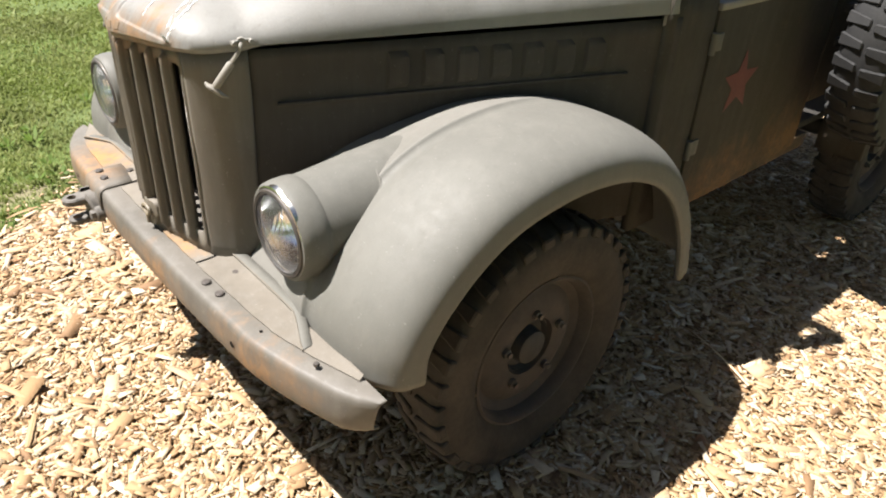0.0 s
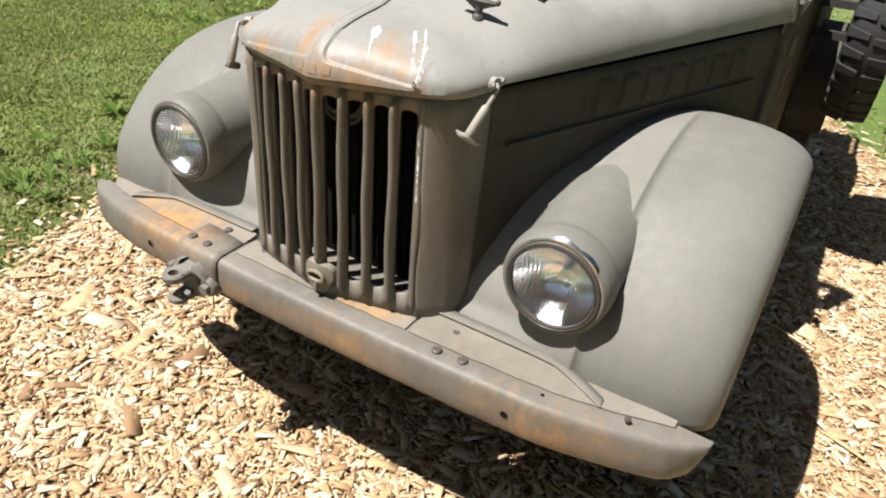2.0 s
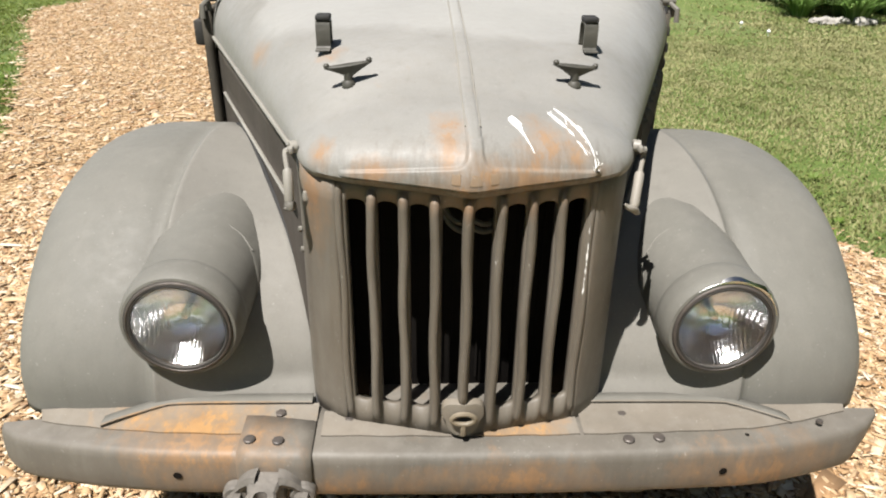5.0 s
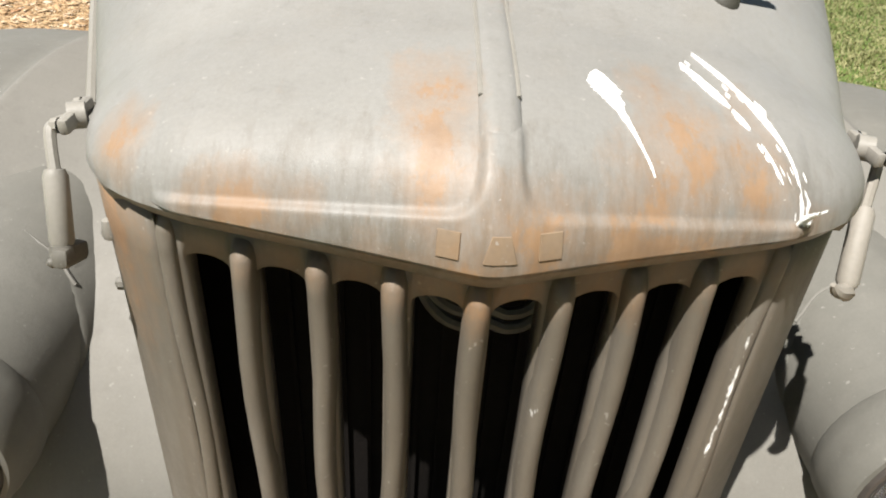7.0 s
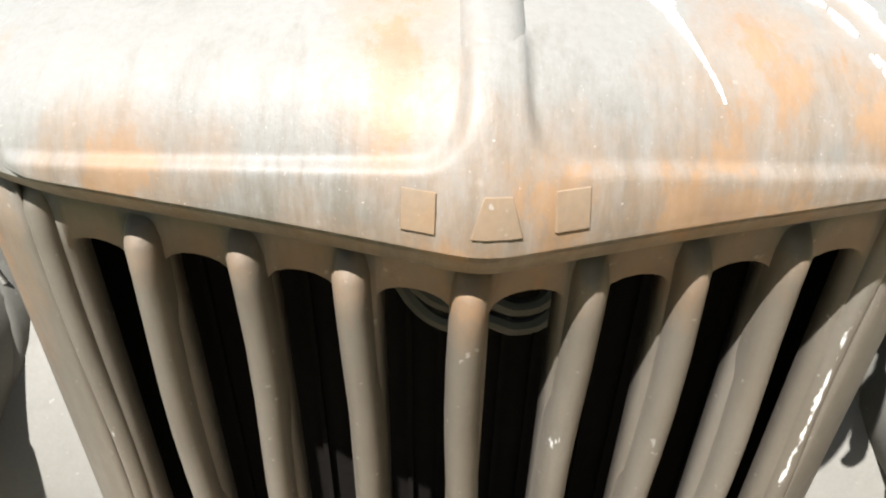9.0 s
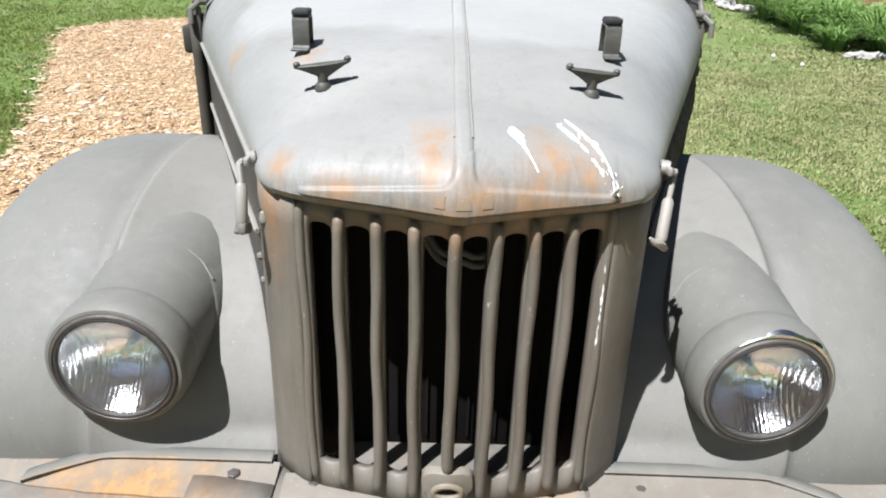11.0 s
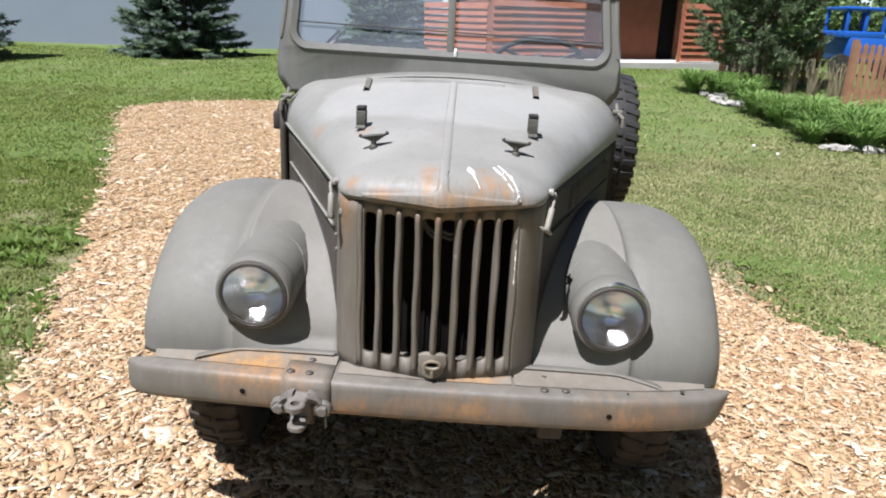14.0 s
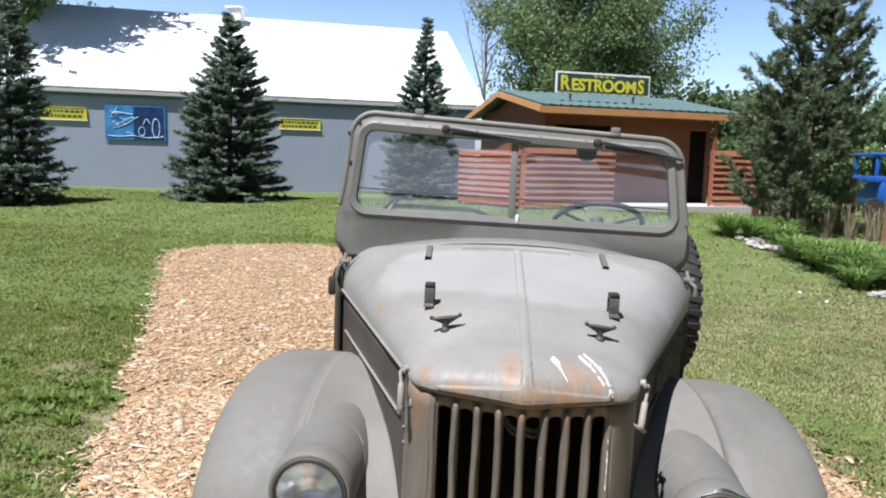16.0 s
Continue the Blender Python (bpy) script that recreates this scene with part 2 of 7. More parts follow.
M_MIRROR = fluted_silver()
M_RED = simple("faded_red_paint", (0.11, 0.028, 0.024), (0.16, 0.045, 0.036), 12, 0.65)
M_DROP = simple("white_droppings", (0.72, 0.72, 0.70), (0.85, 0.85, 0.83), 60, 0.6, 0.0, 0.4, 0.5, 200)
M_SEAT = simple("dark_green_vinyl", (0.045, 0.05, 0.04), (0.08, 0.085, 0.07), 10, 0.55)
M_CASTING = simple("weathered_grey_casting", (0.10, 0.092, 0.08), (0.17, 0.155, 0.135), 30, 0.65, 0.0, 0.35, 0.4)
M_LEVER = simple("brass_yellow_paint", (0.15, 0.125, 0.085), (0.2, 0.165, 0.115), 40, 0.55)


def glass(name, tint, film_amount, rough=0.02, film_tint=(0.6, 0.6, 0.6)):
    """Clear pane: what is behind it, a Fresnel gloss and a dusty film of a given colour."""
    m = bpy.data.materials.new(name)
    m.use_nodes = True
    t = m.node_tree
    t.nodes.remove(t.nodes["Principled BSDF"])
    co = t.nodes.new("ShaderNodeTexCoord")
    nz = t.nodes.new("ShaderNodeTexNoise")
    nz.inputs["Scale"].default_value, nz.inputs["Detail"].default_value = 3.0, 6.0
    t.links.new(co.outputs["Object"], nz.inputs["Vector"])
    mul = t.nodes.new("ShaderNodeMath")
    mul.operation = "MULTIPLY"
    mul.inputs[1].default_value = film_amount
    t.links.new(nz.outputs["Fac"], mul.inputs[0])
    clear, film, gloss = (t.nodes.new("ShaderNodeBsdf" + k) for k in ("Transparent", "Diffuse", "Glossy"))
    clear.inputs[0].default_value = (*tint, 1)
    film.inputs[0].default_value = (*film_tint, 1)
    gloss.inputs["Roughness"].default_value = rough
    a, b = t.nodes.new("ShaderNodeMixShader"), t.nodes.new("ShaderNodeMixShader")
    t.links.new(mul.outputs[0], a.inputs[0])
    t.links.new(clear.outputs[0], a.inputs[1])
    t.links.new(film.outputs[0], a.inputs[2])
    fr = t.nodes.new("ShaderNodeFresnel")
    fr.inputs["IOR"].default_value = 1.5
    t.links.new(fr.outputs[0], b.inputs[0])
    t.links.new(a.outputs[0], b.inputs[1])
    t.links.new(gloss.outputs[0], b.inputs[2])
    t.links.new(b.outputs[0], t.nodes["Material Output"].inputs[0])
    return m


# film thickened and tinted blue: sky reflected in the pane is put into it
M_GLASS = glass("windscreen_glass", (0.94, 0.96, 0.98), 0.26, film_tint=(0.56, 0.63, 0.75))
M_LENS = glass("headlamp_glass", (0.98, 0.98, 0.98), 0.06, 0.03)
M_HAZY = glass("hazy_headlamp_glass", (0.95, 0.96, 0.95), 0.24, 0.06)


# worn spots of the lawn: centre and half size
BARE = [((-3.15, 3.5), (0.6, 0.45)), ((-2.45, 2.5), (0.45, 0.7)), ((-2.05, 1.1), (0.3, 0.9)), ((-3.9, 4.6), (0.5, 0.3)), ((1.95, 3.0), (0.4, 0.9)), ((-1.75, -0.1), (0.25, 0.5))]


def grass_ground():
    n = Nodes("lawn_soil_and_grass")
    big, mid, fine = n.noise(0.35, 5, 0.6), n.noise(2.2, 5, 0.65), n.noise(28, 5, 0.7)
    col = n.mix(n.ramp(mid, [(0.34, 0.0), (0.66, 1.0)]), (0.085, 0.13, 0.03), (0.125, 0.172, 0.042))
    col = n.mix(n.ramp(big, [(0.48, 0.0), (0.70, 0.7)]), col, (0.185, 0.2, 0.09))
    col = n.mix(n.math("MULTIPLY", n.ramp(fine, [(0.35, 1.0), (0.62, 0.0)]), 0.5), col, (0.04, 0.07, 0.016))
    bare = n.ramp(n.noise(0.9, 6, 0.7), [(0.60, 0.0), (0.70, 0.55)])
    for centre, size in BARE:
        g = n.math("ADD", n.blob((*centre, 0.0), (*size, 1.0)), n.math("MULTIPLY", n.math("SUBTRACT", n.noise(3.5, 8, 0.75), 0.5), 2.6))
        bare = n.math("MAXIMUM", bare, n.ramp(g, [(0.30, 0.0), (0.75, 0.7)]))
    col = n.mix(bare, col, (0.25, 0.205, 0.135))
    n.bump(fine, 0.9, 0.03)
    return n.done(col, 0.9, 0.0, 0.2)


def blades(name, cols, rough=0.6, dry=None):
    """Leaves and blades, each island of its own shade, thin enough to let light through."""
    n = Nodes(name)
    isl = n.t.nodes.new("ShaderNodeNewGeometry").outputs["Random Per Island"]
    k = [(i / (len(cols) - 1), c) for i, c in enumerate(cols)]
    col = n.ramp(isl, k)
    big = n.noise(1.3, 3, 0.6)
    col = n.mix(n.math("MULTIPLY", big, 0.5), col, cols[0])
    if dry:
        col = n.mix(n.ramp(n.noise(0.45, 5, 0.62), [(0.45, 0.0), (0.70, 0.5)]), col, dry)
        side = n.math("MULTIPLY", n.blob((4.5, 5.5, 0.0), (8.0, 11.0, 4.0)), n.ramp(n.noise(1.1, 5, 0.7), [(0.34, 0.4), (0.62, 2.2)]), True)
        col = n.mix(side, col, dry)
        col = n.mix(n.ramp(n.noise(1.2, 5, 0.65), [(0.32, 0.55), (0.56, 0.0)]), col, tuple(0.55 * c for c in cols[0]))
    m = n.done(col, rough, 0.0, 0.25)
    tr = n.t.nodes.new("ShaderNodeBsdfTranslucent")
    n.link(col, tr.inputs[0])
    mx = n.t.nodes.new("ShaderNodeMixShader")
    mx.inputs[0].default_value = 0.42
    n.link(n.b.outputs[0], mx.inputs[1])
    n.link(tr.outputs[0], mx.inputs[2])
    n.link(mx.outputs[0], n.t.nodes["Material Output"].inputs[0])
    return m


def chips_material():
    n = Nodes("wood_chips")
    isl = n.t.nodes.new("ShaderNodeNewGeometry").outputs["Random Per Island"]
    col = n.ramp(isl, [(0.0, (0.178, 0.102, 0.053)), (0.14, (0.329, 0.205, 0.102)), (0.4, (0.445, 0.307, 0.169)), (0.66, (0.490, 0.369, 0.231)), (0.88, (0.587, 0.490, 0.356)), (0.95, (0.641, 0.570, 0.445)), (1.0, (0.374, 0.187, 0.085))])
    grain = n.noise(60, 4, 0.7, stretch=(1, 4, 1))
    col = n.mix(n.math("MULTIPLY", grain, 0.35), col, (0.223, 0.138, 0.069))
    n.bump(grain, 0.4, 0.003)
    return n.done(col, 0.75, 0.0, 0.3)


def mulch_base():
    n = Nodes("mulch_base")
    v = n.voronoi(46, "Color", stretch=(1.0, 1.7, 1.0))
    d = n.voronoi(46, "Distance", stretch=(1.0, 1.7, 1.0))
    sep = n.t.nodes.new("ShaderNodeSeparateColor")
    n.link(v, sep.inputs[0])
    col = n.ramp(sep.outputs[0], [(0.0, (0.2, 0.125, 0.058)), (0.35, (0.38, 0.25, 0.125)), (0.7, (0.5, 0.36, 0.2)), (1.0, (0.58, 0.45, 0.28))])
    col = n.mix(n.ramp(d, [(0.35, 0.0), (0.75, 0.75)]), col, (0.1, 0.055, 0.025))
    n.bump(d, 0.8, 0.02)
    return n.done(col, 0.85, 0.0, 0.2)


M_LAWN, M_CHIPS, M_MULCH = grass_ground(), chips_material(), mulch_base()
M_BLADE = blades("grass_blades", [(0.155, 0.208, 0.04), (0.19, 0.245, 0.05), (0.225, 0.272, 0.066), (0.31, 0.325, 0.13)], dry=(0.36, 0.345, 0.17))
M_SPRUCE = blades("spruce_needles", [(0.085, 0.13, 0.09), (0.175, 0.235, 0.165), (0.32, 0.385, 0.29)])
M_PINE = blades("pine_needles", [(0.07, 0.108, 0.05), (0.14, 0.185, 0.095), (0.24, 0.29, 0.16)])
M_LEAF = blades("tree_leaves", [(0.075, 0.125, 0.045), (0.15, 0.22, 0.08), (0.26, 0.335, 0.15)])
M_BUSH = blades("bed_leaves", [(0.115, 0.21, 0.045), (0.19, 0.30, 0.08), (0.30, 0.40, 0.14)])
M_WEED = blades("weed_leaves", [(0.09, 0.15, 0.025), (0.13, 0.2, 0.035), (0.18, 0.26, 0.055)])
M_BARK = simple("bark", (0.07, 0.055, 0.042), (0.15, 0.12, 0.095), 9, 0.9, bump=0.8, fine=40, dist=0.02)
M_TWIG = simple("bare_twig_bark", (0.2, 0.17, 0.14), (0.3, 0.27, 0.23), 12, 0.9)
M_SIDING = simple("grey_blue_siding", (0.265, 0.3, 0.37), (0.285, 0.32, 0.39), 0.7, 0.6, bump=0.05)
M_ROOFW = simple("white_roof_sheet", (0.74, 0.76, 0.80), (0.82, 0.83, 0.85), 0.8, 0.45, bump=0.05)
M_ROOFG = simple("green_roof_sheet", (0.065, 0.115, 0.108), (0.095, 0.155, 0.148), 2.0, 0.5, bump=0.1)
M_CEDAR = simple("red_brown_boards", (0.19, 0.062, 0.026), (0.26, 0.095, 0.04), 3.0, 0.7, fine=40)
M_FASCIA = simple("orange_cedar_trim", (0.42, 0.2, 0.075), (0.5, 0.26, 0.1), 3.0, 0.65, fine=40)
M_SLAT = simple("red_stained_slats", (0.24, 0.075, 0.038), (0.32, 0.115, 0.058), 3.0, 0.7, fine=40)
M_FENCE = simple("brown_fence_wood", (0.2, 0.095, 0.05), (0.3, 0.16, 0.09), 4.0, 0.8, fine=40)
M_CONC = simple("pale_concrete", (0.4, 0.385, 0.35), (0.5, 0.485, 0.45), 2.0, 0.85)
M_ROCK = simple("pale_rock", (0.22, 0.205, 0.18), (0.42, 0.40, 0.365), 5.0, 0.85, bump=0.6, fine=30, dist=0.02)
M_YELLOW = simple("yellow_sign_paint", (0.62, 0.55, 0.03), (0.7, 0.62, 0.05), 6, 0.5)
M_SIGN = simple("dark_green_sign_paint", (0.02, 0.05, 0.035), (0.035, 0.075, 0.05), 5, 0.5)
M_WHITE = simple("white_paint", (0.72, 0.72, 0.7), (0.8, 0.8, 0.78), 6, 0.6)
M_GREENINK = simple("green_ink", (0.04, 0.075, 0.015), (0.08, 0.11, 0.02), 9, 0.6)
M_BLUE = simple("bright_blue_paint", (0.012, 0.085, 0.38), (0.016, 0.105, 0.44), 3, 0.45)
M_POSTER = simple("poster_blue", (0.012, 0.07, 0.26), (0.07, 0.32, 0.62), 2.5, 0.4, fine=6)
M_POSTERD = simple("poster_dark_blue", (0.004, 0.01, 0.04), (0.02, 0.06, 0.2), 3.0, 0.4, fine=7)
M_POSTERL = simple("poster_light_blue", (0.3, 0.55, 0.75), (0.55, 0.72, 0.82), 3, 0.4)
# near black, hardly any gloss: shade in openings is put into the colour
M_BLACK = simple("dull_black", (0.008, 0.007, 0.006), (0.014, 0.012, 0.011), 3, 0.9, 0.0, 0.05)


# ---- mesh helpers ----
def link_mesh(name, verts, faces, material, parent=None, label="", smooth=True):
    me = bpy.data.meshes.new(name)
    me.from_pydata([tuple(v) for v in verts], [], faces)
    me.materials.append(material)
    if smooth:
        me.polygons.foreach_set("use_smooth", [True] * len(me.polygons))
    me.update()
    ob = new(name, me)
    ob.parent = parent
    if label:
        tagged(ob, label)
    return ob


def part(name, bm, material, parent, label="", smooth=True):
    """One bmesh as one mesh object under a thing or a part."""
    bmesh.ops.recalc_face_normals(bm, faces=bm.faces)
    me = bpy.data.meshes.new(name)
    bm.to_mesh(me)
    bm.free()
    me.materials.append(material)
    if smooth:
        me.polygons.foreach_set("use_smooth", [True] * len(me.polygons))
        me.set_sharp_from_angle(angle=radians(38))
    ob = new(name, me)
    ob.parent = parent
    if label:
        tagged(ob, label)
    return ob


def thing(name, label, category, place=(0, 0, 0), group="", turn=0.0):
    ob = new(name)
    ob.matrix_basis = pose(*place, 0, 0, turn)
    return tagged(ob, label, category, group)


def solid(ob, thick, offset=-1.0):
    m = ob.modifiers.new("thickness", "SOLIDIFY")
    m.thickness, m.offset = thick, offset
    return ob


def grid_faces(nu, nv, closed_u=False, closed_v=False):
    f = []
    for i in range(nu if closed_u else nu - 1):
        for j in range(nv if closed_v else nv - 1):
            a, b = i, (i + 1) % nu
            c, d = j, (j + 1) % nv
            f.append((a * nv + c, b * nv + c, b * nv + d, a * nv + d))
    return f


def sheet(bm, rows, closed_u=False, closed_v=False):
    """Adds a grid of points (rows of columns) to bm."""
    nu, nv = len(rows), len(rows[0])
    vs = [bm.verts.new(p) for r in rows for p in r]
    for q in grid_faces(nu, nv, closed_u, closed_v):
        try:
            bm.faces.new([vs[i] for i in q])
        except ValueError:
            pass
    return vs


def box(bm, centre, size, bevel=0.0, m=None, seg=2):
    new_bm = bmesh.new()
    bmesh.ops.create_cube(new_bm, size=1.0)
    for v in new_bm.verts:
        v.co = Vector((v.co.x * size[0], v.co.y * size[1], v.co.z * size[2]))
    if bevel:
        bmesh.ops.bevel(new_bm, geom=list(new_bm.edges), offset=bevel, segments=seg, affect="EDGES", profile=0.5)
    t = Matrix.Translation(centre) @ (m or Matrix())
    vs = {v: bm.verts.new(t @ v.co) for v in new_bm.verts}
    for f in new_bm.faces:
        bm.faces.new([vs[v] for v in f.verts])
    new_bm.free()
    return bm


def lathe(bm, profile, centre, axis, n=32):
    """Turns (radius, along) points round an axis through centre."""
    axis = Vector(axis).normalized()
    side = axis.orthogonal().normalized()
    up = axis.cross(side)
    rows = []
    for r, h in profile:
        rows.append([Vector(centre) + axis * h + (side * math.cos(a) + up * math.sin(a)) * max(r, 1e-5) for a in [2 * math.pi * k / n for k in range(n)]])
    sheet(bm, rows, False, True)
    bmesh.ops.remove_doubles(bm, verts=bm.verts, dist=2e-5)
    return bm


def tube(bm, pts, radius, n=10, closed=False, cap=True):
    pts = [Vector(p) for p in pts]
    rows, k = [], len(pts)
    ref = None
    for i, p in enumerate(pts):
        a = pts[(i - 1) % k] if (closed or i) else p
        b = pts[(i + 1) % k] if (closed or i < k - 1) else p
        d = (b - a).normalized()
        if ref is None:
            ref = d.orthogonal().normalized()
        ref = (ref - d * ref.dot(d)).normalized()
        up = d.cross(ref)
        r = radius[i] if isinstance(radius, (list, tuple)) else radius
        rows.append([p + (ref * math.cos(t) + up * math.sin(t)) * r for t in [2 * math.pi * q / n for q in range(n)]])
    vs = sheet(bm, rows, closed, True)
    if cap and not closed:
        bm.faces.new(vs[:n][::-1])
        bm.faces.new(vs[-n:])
    return bm


def smooth_line(pts, n):
    """Catmull-Rom through the points, n samples."""
    p = np.array(pts, float)
    q = np.vstack([2 * p[0] - p[1], p, 2 * p[-1] - p[-2]])
    out = []
    for t in np.linspace(0, len(p) - 1 - 1e-9, n):
        i, f = int(t), t - int(t)
        a, b, c, d = q[i:i + 4]
        out.append(0.5 * (2 * b + (c - a) * f + (2 * a - 5 * b + 4 * c - d) * f * f + (3 * b - a - 3 * c + d) * f ** 3))
    return np.array(out)


def sstep(a, b, x):
    t = min(1.0, max(0.0, (x - a) / (b - a)))
    return t * t * (3 - 2 * t)


def strut(bm, a, b, w, d):
    """A straight board from a to b, w wide (level, across) and d thick."""
    a, b = Vector(a), Vector(b)
    ax = (b - a).normalized()
    side = ax.cross(Vector((0, 0, 1)))
    side = side.normalized() if side.length > 1e-3 else Vector((1, 0, 0))
    up = side.cross(ax)
    vs = [bm.verts.new(p + side * (sx * w / 2) + up * (sz * d / 2)) for p in (a, b) for sx, sz in ((-1, -1), (1, -1), (1, 1), (-1, 1))]
    for q in ((0, 1, 2, 3), (7, 6, 5, 4), (0, 4, 5, 1), (1, 5, 6, 2), (2, 6, 7, 3), (3, 7, 4, 0)):
        bm.faces.new([vs[i] for i in q])


# ---- ground ----
def terrain(x, y):
    """Level round the car, then a low rise towards the buildings."""
    return sstep(9.0, 18.0, y) * (0.28 + 0.34 * sstep(-10.0, 3.0, x))


BED = [(-1.25, -0.7), (-1.4, -0.07), (-1.63, 0.46), (-1.86, 1.2), (-2.1, 1.9), (-2.35, 2.5), (-2.97, 3.95), (-3.5, 5.2), (-4.25, 6.9), (-5.3, 9.4), (-5.15, 10.2), (-4.5, 10.75), (-3.2, 11.1),
       (-2.2, 10.2), (-1.1, 8.1), (0.1, 5.8), (1.0, 4.2), (1.5, 3.45), (1.85, 2.7), (2.05, 2.1), (2.7, 1.3), (3.2, -0.5), (3.4, -3.0), (0.5, -4.2), (-1.2, -3.0)]


def build_ground():
    xs = np.concatenate([[-600, -250, -120, -70, -45, -35], np.arange(-28, 28.01, 0.5), [32, 45, 70, 120, 250, 600]])
    ys = np.concatenate([[-600, -250, -120, -70, -45, -32, -25, -20, -16, -13, -11, -9.5], np.arange(-8, 32.01, 0.5), [33, 35, 38, 42, 50, 65, 100, 180, 350, 600]])
    v = [(x, y, terrain(x, y) - 0.02) for x in xs for y in ys]
    tagged(link_mesh("ground", v, grid_faces(len(xs), len(ys)), M_LAWN), "mown green lawn with pale dry patches", "lawn", kind="structure")


def inside_many(poly, P):
    c = np.zeros(len(P), bool)
    j = len(poly) - 1
    for i in range(len(poly)):
        (xi, yi), (xj, yj) = poly[i], poly[j]
        hit = ((yi > P[:, 1]) != (yj > P[:, 1])) & (P[:, 0] < (xj - xi) * (P[:, 1] - yi) / (yj - yi + 1e-12) + xi)
        c ^= hit
        j = i
    return c


def bed_height(x, y):
    return 0.012 * noise.noise((x * 1.3, y * 1.3, 0.0)) + 0.006 * noise.noise((x * 5, y * 5, 3.0)) + terrain(x, y)


BED_LINE = [tuple(p) for p in smooth_line(BED + BED[:1], 240)]


def build_bed():
    edge = []
    for i, (x, y) in enumerate(BED_LINE):
        k = 0.09 * noise.noise((x * 2.1, y * 2.1, 7.0)) + 0.04 * noise.noise((x * 9, y * 9, 2.0))
        edge.append((x + k, y + k * 0.6))
    step = 0.07
    xs, ys = np.arange(-5.8, 3.6, step), np.arange(-4.4, 12.2, step)
    idx, verts, faces = {}, [], []
    P = np.array([(x, y) for x in xs for y in ys])
    ok = inside_many(edge, P).reshape(len(xs), len(ys))
    for i in range(len(xs) - 1):
        for j in range(len(ys) - 1):
            if ok[i, j] and ok[i + 1, j] and ok[i, j + 1] and ok[i + 1, j + 1]:
                q = []
                for a, b in ((i, j), (i + 1, j), (i + 1, j + 1), (i, j + 1)):
                    if (a, b) not in idx:
                        idx[a, b] = len(verts)
                        verts.append((xs[a], ys[b], bed_height(xs[a], ys[b]) - 0.004))
                    q.append(idx[a, b])
                faces.append(q)
    tagged(link_mesh("mulch_bed", verts, faces, M_MULCH), "bed of pale orange wood chip mulch on the lawn", "mulch bed", kind="structure")
    # loose chips
    rng = np.random.default_rng(5)

    def strew(count, lo, hi, size, keep):
        pts = rng.uniform(lo, hi, (count, 2))
        pts = pts[keep(pts)]
        jit = rng.normal(0, 1, pts.shape) * np.where(rng.random(len(pts)) < 0.25, 0.13, 0.04)[:, None]
        pts = pts[inside_many(edge, pts + jit)]
        n = len(pts)
        L = rng.gamma(1.8, size / 1.8, n).clip(size * 0.35, size * 3.6)
        W = L * rng.uniform(0.12, 0.48, n)
        T = rng.uniform(0.002, 0.005, n)
        yaw, tilt, roll = rng.uniform(0, 6.283, n), rng.normal(0, 0.13, n), rng.normal(0, 0.2, n)
        z = np.array([bed_height(x, y) for x, y in pts]) + rng.uniform(0.0, 0.010, n)
        c, s = np.cos(yaw), np.sin(yaw)
        ax = np.stack([c * np.cos(tilt), s * np.cos(tilt), np.sin(tilt)], 1)
        ay = np.stack([-s, c, np.zeros(n)], 1) * np.cos(roll)[:, None] + np.array([0, 0, 1.0]) * np.sin(roll)[:, None]
        az = np.cross(ax, ay)
        ctr = np.stack([pts[:, 0], pts[:, 1], z], 1)
        tap = rng.uniform(0.35, 1.0, n)
        corners = []
        for h in (-1, 1):
            for sx, sy in ((-1, -1), (1, -1), (1, 1), (-1, 1)):
                w = W * (tap if sx > 0 else 1.0) / 2
                corners.append(ctr + ax * (sx * L / 2)[:, None] + ay * (sy * w)[:, None] + az * (h * T / 2)[:, None])
        V = np.stack(corners, 1).reshape(-1, 3)
        base = np.arange(n)[:, None] * 8
        F = np.concatenate([base + np.array(q) for q in ((4, 5, 6, 7), (0, 1, 5, 4), (1, 2, 6, 5), (2, 3, 7, 6), (3, 0, 4, 7))], 0)
        return V, F

    sets = [strew(120000, (-2.3, -1.2), (2.4, 3.2), 0.023, lambda p: np.ones(len(p), bool)),
            strew(75000, (-5.8, 3.0), (3.2, 12.0), 0.032, lambda p: p[:, 1] > 3.0),
            strew(60000, (-1.6, -4.3), (3.5, -1.1), 0.027, lambda p: np.ones(len(p), bool)),
            strew(26000, (2.2, -1.3), (3.4, 2.2), 0.025, lambda p: np.ones(len(p), bool)),
            strew(9000, (-2.3, -4.0), (3.4, 3.0), 0.045, lambda p: np.ones(len(p), bool)),
            strew(150, (-2.0, -1.0), (2.2, 3.0), 0.06, lambda p: np.ones(len(p), bool))]
    off, Vs, Fs = 0, [], []
    for V, F in sets:
        Vs.append(V)
        Fs.append(F + off)
        off += len(V)
    big_mesh("wood_chips", np.concatenate(Vs), np.concatenate(Fs), M_CHIPS, "loose pale orange wood chips strewn over the bed", "wood chips")


def big_mesh(name, V, F, material, label, category):
    """One large joined mesh of countless small pieces."""
    me = bpy.data.meshes.new(name)
    n, k = F.shape
    me.vertices.add(len(V))
    me.vertices.foreach_set("co", V.astype(np.float32).ravel())
    me.loops.add(n * k)
    me.loops.foreach_set("vertex_index", F.astype(np.int32).ravel())
    me.polygons.add(n)
    me.polygons.foreach_set("loop_start", np.arange(0, n * k, k, dtype=np.int32))
    me.update(calc_edges=True)
    me.materials.append(material)
    return tagged(new(name, me), label, category, kind="stuff")


